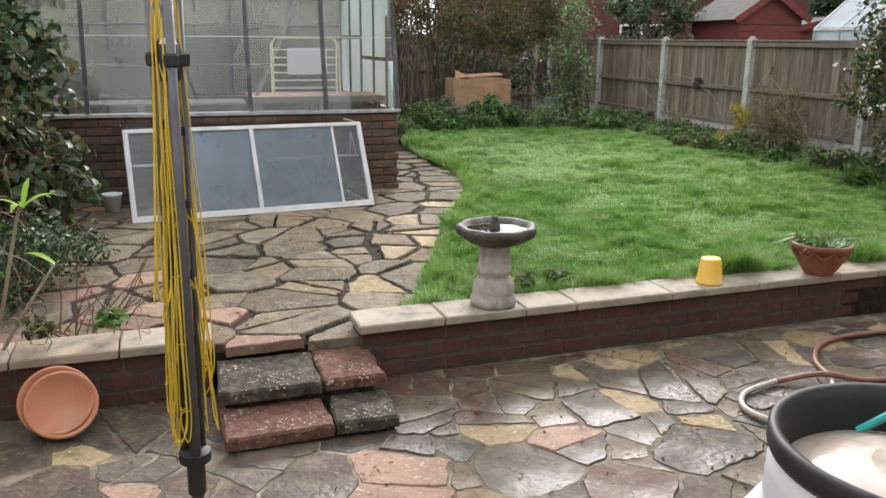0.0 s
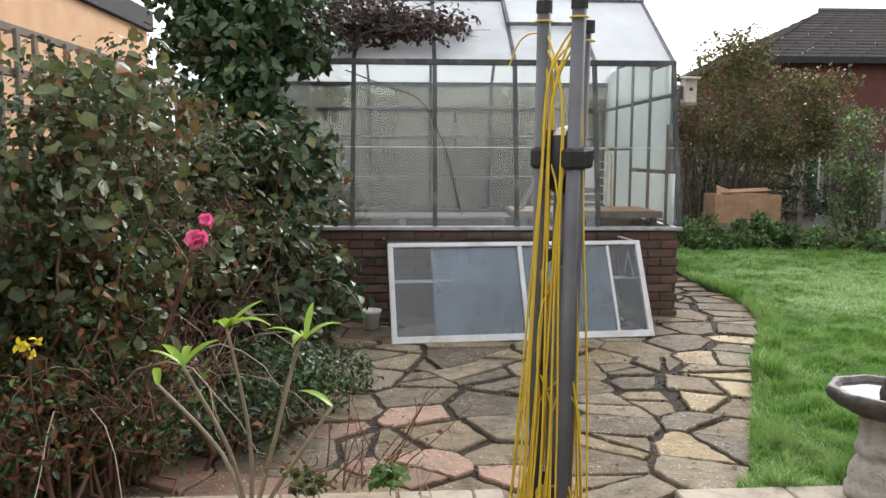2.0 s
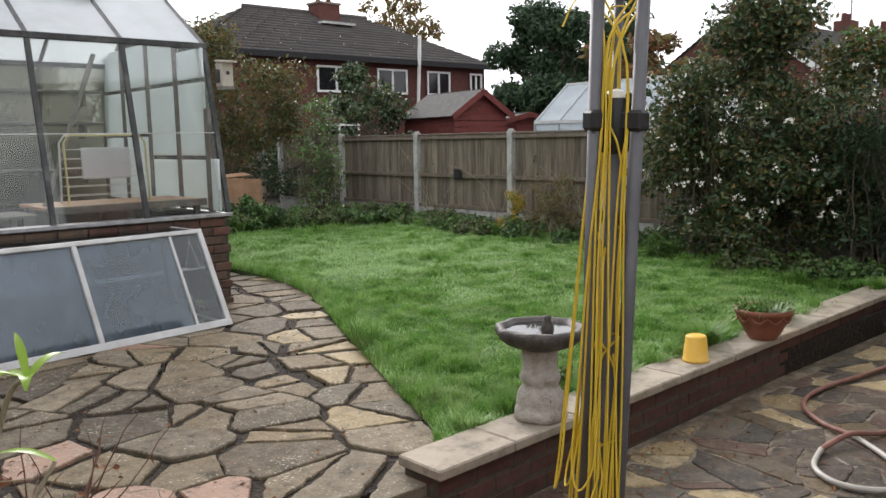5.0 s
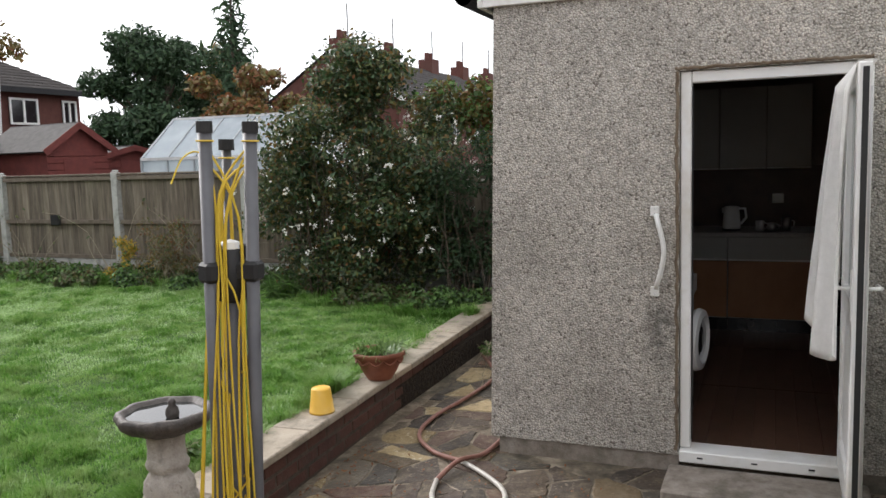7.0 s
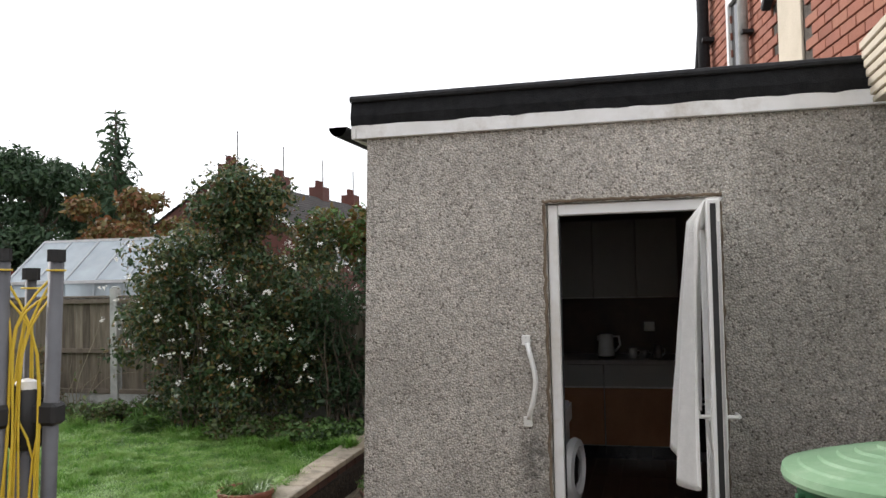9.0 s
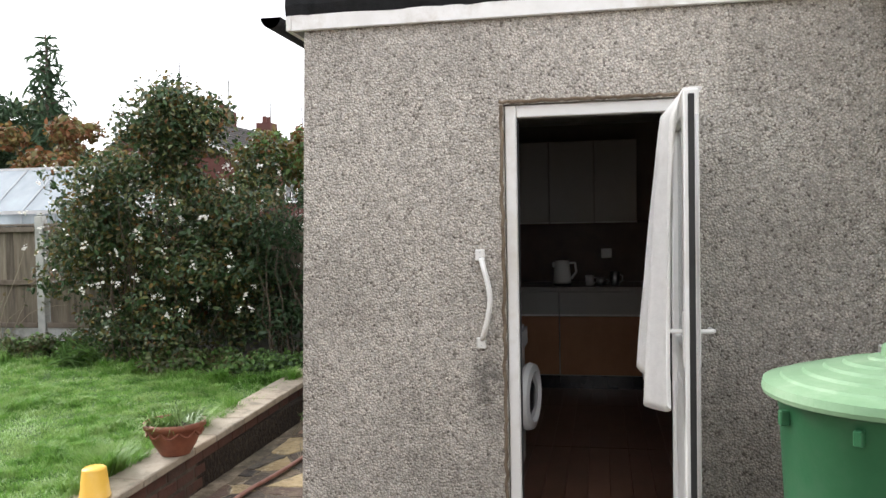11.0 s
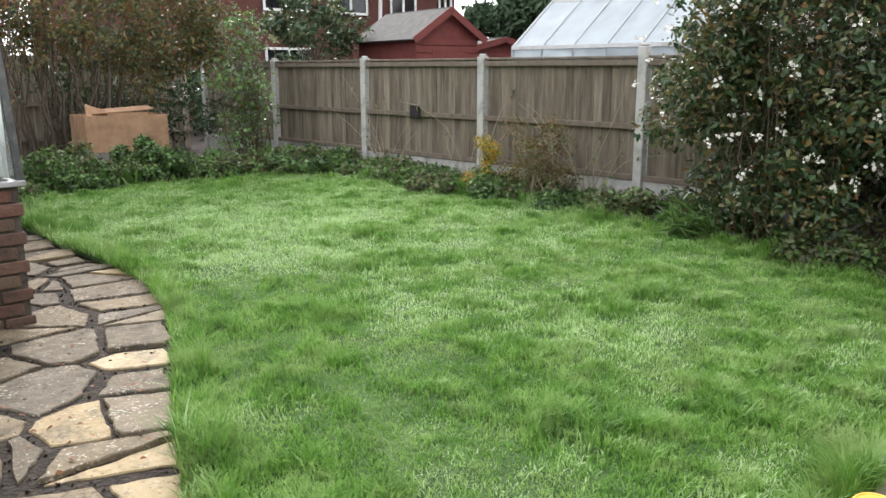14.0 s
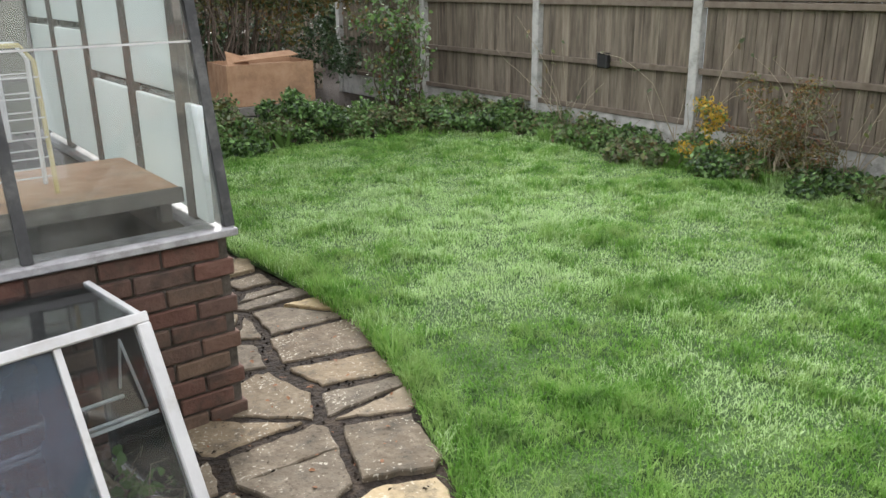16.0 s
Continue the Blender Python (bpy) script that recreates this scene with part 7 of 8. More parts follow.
def brick_house():
    root = thing("brick_house", (9.3, 24, 0), "red brick semi-detached house with a hipped grey tile roof", "house")
    W, D, E, R = 11.4, 7.0, 4.25, 6.05
    part("wall", box_mesh(0, W, 0, D, -0.1, E - 0.02), BRICK_FAR, root)
    tile_slope("roof_tiles", (-0.3, -0.3, E - 0.12), (W + 0.3, -0.3, E - 0.12), (3.4, D / 2, R), (W - 3.0, D / 2, R), 16, root, ROOF_TILE)
    tile_slope("roof_tiles", (W + 0.3, -0.3, E - 0.12), (W + 0.3, D + 0.3, E - 0.12), (W - 3.0, D / 2 - 0.01, R), (W - 3.0, D / 2 + 0.01, R), 16, root, ROOF_TILE)
    tile_slope("roof_tiles", (-0.3, D + 0.3, E - 0.12), (-0.3, -0.3, E - 0.12), (3.4, D / 2 + 0.01, R), (3.4, D / 2 - 0.01, R), 16, root, ROOF_TILE)
    tile_slope("roof_tiles", (W + 0.3, D + 0.3, E - 0.12), (-0.3, D + 0.3, E - 0.12), (W - 3.0, D / 2, R), (3.4, D / 2, R), 16, root, ROOF_TILE)
    part("ridge_tiles", tube(bmesh.new(), [(3.3, D / 2, R + 0.02), (W - 2.9, D / 2, R + 0.02)], 0.1, 8), ROOF_TILE, root)
    part("fascia", box_mesh(-0.32, W + 0.32, -0.36, -0.31, E - 0.26, E - 0.08), FELT, root)
    ch = part("chimney", box_mesh(6.0, 6.9, D / 2 - 0.6, D / 2 + 0.1, R - 0.7, R + 0.3), BRICK_FAR, root)
    part("chimney_cap", box_mesh(5.95, 6.95, D / 2 - 0.65, D / 2 + 0.15, R + 0.3, R + 0.37), CONCRETE_OLD, ch)
    for x in (6.2, 6.65):
        part("chimney_pot", lathe(bmesh.new(), [(0.1, 0), (0.08, 0.2), (0.06, 0.2)], 10, at=(x, D / 2 - 0.25, R + 0.37)), BRICK_FAR, ch)
    part("flashing", box_mesh(5.7, 7.1, D / 2 - 1.3, D / 2 - 0.9, R - 0.5, R - 0.42, 0, None), CONCRETE, root)
    for x, w in ((3.9, 1.5), (6.3, 1.3), (8.5, 1.1), (10.6, 0.6)):
        window_part(root, x, 3.0, w, 0.85)
    for x in (3.9, 8.2):
        window_part(root, x, 0.9, 1.6, 1.1)
    part("soil_pipe", tube(bmesh.new(), [(7.9, -0.1, 0.0), (7.9, -0.42, 5.0)], 0.06, 8), WHITE_UPVC, root, "white vent pipe")


brick_house()


def terrace():
    """A long row seen from its end, roof ridge running away."""
    root = thing("terraced_houses", (26, 14.2, 0), "brick terraced houses with a long brown tile roof and chimneys", "house")
    L, D, E, R = 22, 5.4, 3.9, 5.65
    part("wall", box_mesh(0, L, 0, D, -0.1, E), BRICK_FAR, root)
    bm = bmesh.new()
    f = [bm.verts.new(p) for p in ((0, 0, E), (0, D, E), (0, D / 2, R - 0.05))]
    g = [bm.verts.new((0.25, v.co.y, v.co.z)) for v in f]
    bm.faces.new(f)
    bm.faces.new(g[::-1])
    for i in range(3):
        bm.faces.new((f[i], g[i], g[(i + 1) % 3], f[(i + 1) % 3]))
    part("gable", bm, BRICK_FAR, root)
    tile_slope("roof_tiles", (-0.1, -0.3, E - 0.18), (L, -0.3, E - 0.18), (-0.1, D / 2, R), (L, D / 2, R), 14, root, ROOF_TILE)
    tile_slope("roof_tiles", (L, D + 0.3, E - 0.18), (-0.1, D + 0.3, E - 0.18), (L, D / 2, R), (-0.1, D / 2, R), 14, root, ROOF_TILE)
    part("bargeboard", box_mesh(-0.14, -0.1, -0.35, D / 2, -0.2, 0.02, 0, Matrix.Identity(4) @ Matrix.Translation((0, 0, 0)) @ Matrix(((1, 0, 0, 0), (0, 1, 0, 0), (0, (R - E + 0.18) / (D / 2 + 0.3), 1, E + 0.02), (0, 0, 0, 1)))), WHITE_UPVC, root)
    for x in (0.5, 4.6, 9.0, 13.2, 17.5):
        ch = part("chimney", box_mesh(x, x + 0.85, D / 2 - 0.35, D / 2 + 0.35, R - 0.4, R + 0.5), BRICK_FAR, root)
        for k in (0.2, 0.6):
            part("chimney_pot", lathe(bmesh.new(), [(0.12, 0), (0.1, 0.32), (0.07, 0.32)], 10, at=(x + k, D / 2, R + 0.5)), BRICK_FAR, ch)
        part("aerial", tube(bmesh.new(), [(x + 0.9, D / 2, R), (x + 0.9, D / 2, R + 1.9)], 0.025, 6), ALU, ch)
    for k in range(6):
        window_part(root, 1.2 + k * 3.4, 2.3, 1.4, 1.1)


terrace()

# ---- plants ----
BARK = material("bark", [(0.05, 0.038, 0.028), (0.1, 0.078, 0.058), (0.15, 0.12, 0.09)], scale=18, rough=0.95, bump=0.7, bump_scale=50)
STEM_PALE = material("pale_stem", [(0.26, 0.22, 0.15), (0.38, 0.33, 0.24)], scale=14, rough=0.8, bump=0.3)
STEM_RED = material("reddish_twig", [(0.1, 0.05, 0.035), (0.17, 0.09, 0.06)], scale=14, rough=0.85, bump=0.3)
LEAF_DARK = leaf_material("dark_leaf", [(0.018, 0.042, 0.014), (0.035, 0.075, 0.024), (0.055, 0.1, 0.036), (0.025, 0.055, 0.022), (0.03, 0.034, 0.016)], 0.43, 0.14, spec=0.4)
LEAF_MIX = leaf_material("bramble_leaf", [(0.04, 0.068, 0.025), (0.075, 0.115, 0.043), (0.125, 0.165, 0.062), (0.18, 0.21, 0.065), (0.15, 0.092, 0.04), (0.055, 0.095, 0.043), (0.19, 0.23, 0.14), (0.1, 0.08, 0.045)], 0.5, stain=(0.06, 0.05, 0.028), stain_scale=14, spec=0.4)
LEAF_AUTUMN = leaf_material("autumn_leaf", [(0.1, 0.1, 0.03), (0.16, 0.13, 0.04), (0.22, 0.13, 0.04), (0.09, 0.11, 0.035), (0.2, 0.07, 0.03), (0.12, 0.14, 0.05)], 0.5)
LEAF_RED = leaf_material("red_leaf", [(0.2, 0.03, 0.025), (0.3, 0.06, 0.03), (0.14, 0.04, 0.03)], 0.5)
LEAF_PURPLE = leaf_material("purple_leaf", [(0.035, 0.02, 0.025), (0.06, 0.03, 0.035), (0.05, 0.045, 0.03), (0.08, 0.05, 0.035)], 0.5)
LEAF_GREEN = leaf_material("fresh_leaf", [(0.07, 0.15, 0.034), (0.12, 0.24, 0.06), (0.18, 0.29, 0.09), (0.05, 0.1, 0.03), (0.1, 0.19, 0.05)], 0.4)
LEAF_LIME = leaf_material("lime_leaf", [(0.2, 0.36, 0.03), (0.3, 0.46, 0.05), (0.16, 0.3, 0.03)], 0.35, 0.4)
LEAF_YELLOW = leaf_material("golden_leaf", [(0.5, 0.32, 0.03), (0.6, 0.42, 0.06), (0.42, 0.25, 0.03)], 0.5)
LEAF_SILVER = leaf_material("silver_leaf", [(0.15, 0.18, 0.13), (0.2, 0.22, 0.16), (0.12, 0.16, 0.1)], 0.5)
LEAF_BROWN = leaf_material("dead_leaf", [(0.17, 0.065, 0.03), (0.25, 0.115, 0.05), (0.11, 0.05, 0.028)], 0.7)
PETAL_PINK = leaf_material("pink_petal", [(0.82, 0.1, 0.3), (0.88, 0.2, 0.4), (0.78, 0.08, 0.26)], 0.5)
PETAL_WHITE = leaf_material("white_petal", [(0.7, 0.68, 0.62), (0.8, 0.78, 0.74)], 0.6)
PETAL_YELLOW = leaf_material("yellow_petal", [(0.75, 0.6, 0.03), (0.8, 0.66, 0.06)], 0.5)
NEEDLE = leaf_material("conifer_spray", [(0.03, 0.06, 0.03), (0.045, 0.085, 0.042), (0.07, 0.11, 0.05)], 0.6)


def twigs(name, parent, mat, seed, starts, reach, count, r=0.006, up=0.6, sag=0.3, seg=7, sides=5, each=False):
    """Loose thin branches from given starts; each wanders, then sags."""
    rng = np.random.default_rng(seed)
    bm = bmesh.new()
    tips = []
    for k in range(count):
        p = Vector(starts[k % len(starts)]) + Vector(rng.normal(0, 0.04, 3) * np.array([1, 1, 0.2]))
        a = rng.uniform(0, 2 * math.pi)
        d = Vector((math.cos(a), math.sin(a), up + rng.uniform(-0.3, 0.5))).normalized()
        L = reach * rng.uniform(0.5, 1.15)
        pts = [p.copy()]
        for s in range(seg):
            d = (d + Vector(rng.normal(0, 0.16, 3)) + Vector((0, 0, -sag * s / seg))).normalized()
            p = p + d * L / seg
            p.z = max(p.z, 0.03)
            pts.append(p.copy())
        tube(bm, pts, r * rng.uniform(0.6, 1.2), sides, r * 0.3, caps=False)
        tips += pts[2:]
        if each:
            part(name, bm, mat, parent, smooth=True)
            bm = bmesh.new()
    if not each:
        part(name, bm, mat, parent, smooth=True)
    return tips


def shrub(name, at, label, blobs, leaves, stems=14, stem_mat=BARK, seed=1, category="shrub", group="", shell=0.45, stem_r=0.012):
    """Stems from the base, crowns of leaf clumps. leaves: (part, count, size, material, aspect)."""
    root = thing(name, at, label, category, group)
    rng = np.random.default_rng(seed)
    starts = [(rng.normal(0, 0.1), rng.normal(0, 0.1), 0.0) for _ in range(max(3, stems // 3))]
    bm = bmesh.new()
    for k in range(stems):
        b = blobs[k % len(blobs)]
        s = Vector(starts[k % len(starts)]) + (Vector((b[0] * 0.55, b[1] * 0.55, 0)))
        e = Vector((b[0] + rng.normal(0, 0.5) * b[3], b[1] + rng.normal(0, 0.5) * b[4], b[2] + rng.uniform(-0.2, 0.8) * b[5]))
        pts = [s]
        for i in range(1, 7):
            t = i / 6
            pts.append(s.lerp(e, t) + Vector(rng.normal(0, 0.035, 3)) * (1 if i < 6 else 0) + Vector((0, 0, 0.08 * math.sin(math.pi * t))))
        tube(bm, pts, stem_r * rng.uniform(0.6, 1.2), 6, stem_r * 0.25, caps=False)
        for j in range(3):
            q = pts[3 + j]
            f = q + Vector(rng.normal(0, 0.28, 3)) * max(b[3:6])
            tube(bm, [q, q.lerp(f, 0.5) + Vector(rng.normal(0, 0.03, 3)), f], stem_r * 0.4, 4, stem_r * 0.12, caps=False)
    part("branchwork", bm, stem_mat, root, smooth=True)
    for i, (nm, count, size, mat, asp) in enumerate(leaves):
        c, v = clump_points(rng, blobs, count, shell)
        keep = c[:, 2] > 0.02
        n = v[keep] * 0.6
        n[:, 2] += 0.5
        leaf_cloud(nm, c[keep], n, size, mat, root, seed + 10 + i, asp)
    return root


def sub_blobs(rng, blobs, per, size):
    """Breaks large masses into many smaller clumps for an uneven outline."""
    out = []
    for b in blobs:
        for _ in range(per):
            v = rng.normal(0, 1, 3)
            v /= np.linalg.norm(v)
            r = rng.uniform(0.35, 1.0)
            s = size * rng.uniform(0.6, 1.4)
            out.append((b[0] + v[0] * b[3] * r, b[1] + v[1] * b[4] * r, max(0.12, b[2] + v[2] * b[5] * r), s, s, s * 0.8))
    return out


RG = np.random.default_rng(77)

# left border: bramble and rose thicket against the fence
mass = [(0, 0, 0.95, 0.5, 0.55, 0.85), (0.05, 0.75, 1.05, 0.5, 0.6, 0.85), (0.1, 1.5, 1.0, 0.5, 0.6, 0.85)]
shrub("bramble_bush", (-1.78, 4.45, 0), "tall tangled bramble with broad green and yellowing leaves", sub_blobs(RG, mass, 26, 0.2),
      [("crown", 4600, 0.064, LEAF_MIX, 0.68), ("dark_leaves", 7000, 0.036, LEAF_DARK, 0.55), ("small_leaves", 1500, 0.026, LEAF_SILVER, 0.5), ("old_leaves", 1400, 0.036, LEAF_BROWN, 0.6), ("orange_leaves", 240, 0.06, LEAF_AUTUMN, 0.8)], 80, STEM_RED, 3)
mass = [(0, 0, 1.0, 0.45, 0.5, 0.9), (0.1, 0.7, 0.9, 0.45, 0.5, 0.8), (0.3, 0.35, 0.5, 0.4, 0.45, 0.4)]
shrub("climbing_rose", (-1.45, 6.3, 0), "dense climbing rose and ivy thicket with dark glossy leaves", sub_blobs(RG, mass, 24, 0.2),
      [("crown", 4500, 0.075, LEAF_DARK, 0.7), ("mixed_leaves", 2200, 0.07, LEAF_MIX, 0.7), ("old_leaves", 250, 0.05, LEAF_BROWN, 0.7)], 26, STEM_RED, 5)
# ivy mass above the greenhouse corner
mass = [(0, 0, 1.9, 0.45, 0.5, 0.75), (0.15, 0.45, 2.5, 0.6, 0.6, 0.5), (-0.3, 0.3, 2.5, 0.5, 0.6, 0.55)]
shrub("ivy_thicket", (-1.75, 7.6, 0), "thick dark ivy climbing over the end of the greenhouse", sub_blobs(RG, mass, 26, 0.22),
      [("crown", 7500, 0.08, LEAF_DARK, 0.8), ("light_leaves", 900, 0.075, LEAF_MIX, 0.8)], 22, BARK, 7)
mass = [(0, 0, 0, 0.4, 0.4, 0.2), (0.5, 0.05, 0.02, 0.5, 0.4, 0.16), (0.95, 0.1, 0.0, 0.45, 0.35, 0.1), (0.2, -0.2, -0.2, 0.5, 0.18, 0.14), (0.8, -0.2, -0.17, 0.45, 0.15, 0.1), (-0.2, 0.3, 0.25, 0.5, 0.4, 0.2), (0.45, 0.4, 0.25, 0.5, 0.35, 0.12)]
root = thing("vine", (-1.15, 8.5, 2.42), "sprawling purple-leaved vine over the greenhouse roof", "vine")
c, v = clump_points(RG, sub_blobs(RG, [(b[0], b[1], b[2] + 0.2, b[3], b[4], b[5]) for b in mass], 16, 0.17), 2300, 0.1)
leaf_cloud("leaves", c, v + np.array([0, 0, 0.6]), 0.055, LEAF_PURPLE, root, 4, 0.75)
twigs("vine_growth", root, BARK, 9, [(-0.3, 0, 0.08), (0.1, 0, 0.1), (0.4, -0.05, 0.1), (0.6, -0.1, 0.06), (0.2, -0.25, -0.1), (0.5, 0.4, 0.3)], 1.15, 130, 0.0055, 0.25, 0.3)
bm = tube(bmesh.new(), smooth_path([(0.2, -0.45, -0.28), (0.55, -0.5, -0.42), (0.85, -0.52, -0.55), (1.05, -0.53, -0.95), (1.15, -0.55, -1.35), (1.2, -0.56, -1.5)]), 0.006, 5)
part("hanging_runner", bm, BARK, root)

root = thing("bramble_canes", (-1.6, 4.6, 0.3), "arching bare bramble canes in the thicket", "bramble")
twigs("cane", root, STEM_PALE, 33, [(0, -0.4, 0), (0.2, 0.0, 0), (0.15, 0.5, 0), (0.1, 1.1, 0.1), (0.3, 1.7, 0.1)], 1.35, 34, 0.0045, 1.3, 0.9, 9, each=True)
twigs("twig_tangle", root, STEM_RED, 34, [(0.15, -0.5, 0.1), (0.3, 0.0, 0.1), (0.25, 0.5, 0.2), (0.25, 1.1, 0.3), (0.35, 1.7, 0.2), (0.2, 0.3, 0.7), (0.2, 0.9, 0.8)], 0.75, 150, 0.0028, 0.7, 0.8, 7, 4)

# low plants in front of the thicket
mass = [(0, 0, 0.5, 0.35, 0.3, 0.4), (-0.22, -0.3, 0.45, 0.25, 0.28, 0.4), (-0.2, -0.62, 0.25, 0.22, 0.25, 0.26), (0.2, 0.35, 0.4, 0.3, 0.3, 0.35), (-0.15, 0.4, 0.6, 0.3, 0.3, 0.4)]
shrub("hypericum", (-1.75, 3.98, 0), "rusty autumn shrub with small leaves and yellow flowers", sub_blobs(RG, mass, 16, 0.14),
      [("crown", 3800, 0.03, LEAF_DARK, 0.5), ("autumn_leaves", 2900, 0.033, LEAF_BROWN, 0.5), ("green_leaves", 1300, 0.035, LEAF_GREEN, 0.4)], 30, STEM_RED, 11)
mass = [(0, 0, 0.35, 0.5, 0.35, 0.32), (0.55, 0.35, 0.25, 0.4, 0.4, 0.22), (0.6, 1.1, 0.2, 0.4, 0.6, 0.2)]
shrub("cotoneaster", (-1.6, 4.5, 0), "low dark small-leaved shrub spilling over the paving", sub_blobs(RG, mass, 22, 0.13),
      [("crown", 5200, 0.035, LEAF_DARK, 0.5), ("silver_foliage", 1500, 0.03, LEAF_SILVER, 0.4), ("fresh_leaves", 900, 0.035, LEAF_GREEN, 0.5)], 30, STEM_RED, 13)
mass = [(0, 0, 0.25, 0.35, 0.4, 0.25), (0.1, 0.7, 0.3, 0.35, 0.4, 0.28)]
shrub("ivy_skirt", (-1.4, 6.2, 0), "low ivy creeping onto the paving", sub_blobs(RG, mass, 16, 0.13), [("crown", 2600, 0.06, LEAF_DARK, 0.8)], 14, BARK, 15)


def rose(at, seed, r):
    root = thing("rose", at, "bright pink rose in full bloom", "flower", "pink roses")
    rng = np.random.default_rng(seed)
    n = 46
    t = np.arange(n) / n
    a = np.arange(n) * 2.4
    el = np.pi * (0.08 + 0.5 * t)
    d = np.stack([np.sin(el) * np.cos(a), np.sin(el) * np.sin(a), np.cos(el)], 1)
    leaf_cloud("petals", d * r * 0.55 * (0.5 + 0.5 * t[:, None]), d, r * 1.1, PETAL_PINK, root, seed, 1.0, 0.1, -0.6, 0.2, 0.5)
    bm = tube(bmesh.new(), smooth_path([(0, 0, 0), (-0.08, 0.03, -0.2), (-0.25, 0.12, -0.6), (-0.35, 0.2, -1.0)]), 0.004, 5)
    part("stem", bm, STEM_RED, root)


rose((-1.14, 3.93, 1.12), 2, 0.034)
rose((-1.12, 4.0, 1.18), 3, 0.026)

root = thing("yellow_blossom", (-1.61, 3.62, 0.8), "cluster of small yellow flowers on a thin stem", "flower")
for k, o in enumerate(((0, 0, 0), (0.03, 0.01, 0.025), (-0.025, 0.0, 0.01), (0.02, -0.01, -0.025))):
    c = np.repeat(np.array([o]), 8, 0)
    leaf_cloud("petals", c, np.tile([0, -0.6, 0.5], (8, 1)), 0.022, PETAL_YELLOW, root, k, 0.8, 0.8)
part("stem", tube(bmesh.new(), smooth_path([(0, 0, 0), (-0.03, 0.1, -0.3), (-0.05, 0.3, -0.78)]), 0.004, 5), STEM_RED, root)


def big_leaf(bm, p, d, L, w, bend=0.5):
    """A long strap leaf of two folded rows."""
    d = Vector(d).normalized()
    s = d.cross(Vector((0, 0, 1))).normalized()
    rows = []
    p = Vector(p)
    for i in range(9):
        t = i / 8
        ww = w * math.sin(math.pi * min(0.97, 0.12 + 0.88 * t)) ** 0.8
        c = p + d * L * t + Vector((0, 0, -bend * L * t * t))
        rows.append((bm.verts.new(c - s * ww + Vector((0, 0, ww * 0.4))), bm.verts.new(c), bm.verts.new(c + s * ww + Vector((0, 0, ww * 0.4)))))
    for a, b in zip(rows, rows[1:]):
        bm.faces.new((a[0], a[1], b[1], b[0]))
        bm.faces.new((a[1], a[2], b[2], b[1]))


def lime_plant():
    root = thing("leafy_seedling", (-0.98, 3.98, 0.0), "young shrub with pale bare stems and bright lime leaves", "plant")
    rng = random.Random(14)
    stems = [[(0, 0, 0), (-0.05, -0.1, 0.35), (-0.15, -0.3, 0.72)], [(0, 0, 0), (0.03, -0.12, 0.4), (0.0, -0.3, 0.85)], [(0, 0, 0), (0.1, -0.05, 0.35), (0.2, -0.1, 0.72), (0.24, -0.16, 0.78)], [(0, 0, 0), (0.15, -0.05, 0.25), (0.32, -0.05, 0.5)], [(0, 0, 0), (-0.1, 0.0, 0.3), (-0.3, -0.1, 0.6)]]
    for s in stems:
        part("stem", tube(bmesh.new(), smooth_path(s, 5), 0.011, 6, 0.006), STEM_PALE, root, smooth=True)
    for k, s in enumerate(stems):
        for j in range(5 if k < 3 else 1):
            bm = bmesh.new()
            a = rng.uniform(0, 6.28)
            big_leaf(bm, s[-1], (math.cos(a), math.sin(a), rng.uniform(0.3, 1.3)), rng.uniform(0.13, 0.22), rng.uniform(0.012, 0.02), rng.uniform(0.2, 0.7))
            part("leaf", bm, LEAF_LIME, root, smooth=True)


lime_plant()
root = thing("rose_twigs", (-0.62, 4.25, 0.0), "small bare rose bush with thin dark stems", "plant")
tp = twigs("stem", root, STEM_RED, 23, [(0, 0, 0), (0.12, 0.1, 0), (-0.15, 0.05, 0)], 0.5, 26, 0.005, 1.4, 0.1, each=True)
pp = np.array([tuple(p) for p in tp])
leaf_cloud("leaves", pp[RG.choice(len(pp), 70)], np.tile([0, 0, 1.0], (70, 1)), 0.03, LEAF_BROWN, root, 2)
root = thing("trellis_climber", (-2.08, 5.2, 0.9), "straggly brown-stemmed climber on the trellis", "climber")
tp = twigs("branchwork", root, STEM_PALE, 29, [(0, -0.7, 0), (0, -0.2, 0), (0.05, 0.3, 0.2), (0.05, 0.9, 0.2)], 1.0, 60, 0.004, 0.7, 0.5)
pp = np.array([tuple(p) for p in tp])
leaf_cloud("leaves", pp[RG.choice(len(pp), 900)] + RG.normal(0, 0.04, (900, 3)), np.tile([0.4, 0, 0.8], (900, 1)), 0.035, LEAF_MIX, root, 6)

# viburnum by the fence, evergreen beside the passage
mass = [(0, 0, 1.7, 0.75, 0.85, 1.2), (0.1, -0.75, 1.5, 0.7, 0.75, 1.1), (-0.1, 0.6, 1.3, 0.6, 0.6, 1.05), (0.0, -0.3, 0.7, 0.8, 1.1, 0.6), (0, -0.2, 2.5, 0.4, 0.6, 0.35), (0.4, 0.0, 1.6, 0.4, 1.4, 1.1)]
vb = shrub("viburnum", (6.85, 6.0, 0), "tall evergreen shrub dotted with white flower heads", sub_blobs(RG, mass, 34, 0.24),
           [("crown", 17000, 0.058, LEAF_DARK, 0.5), ("olive_leaves", 16000, 0.052, LEAF_MIX, 0.5), ("autumn_leaves", 6500, 0.045, LEAF_AUTUMN, 0.6)], 44, BARK, 41, stem_r=0.012, shell=0.15)
rngv = np.random.default_rng(8)
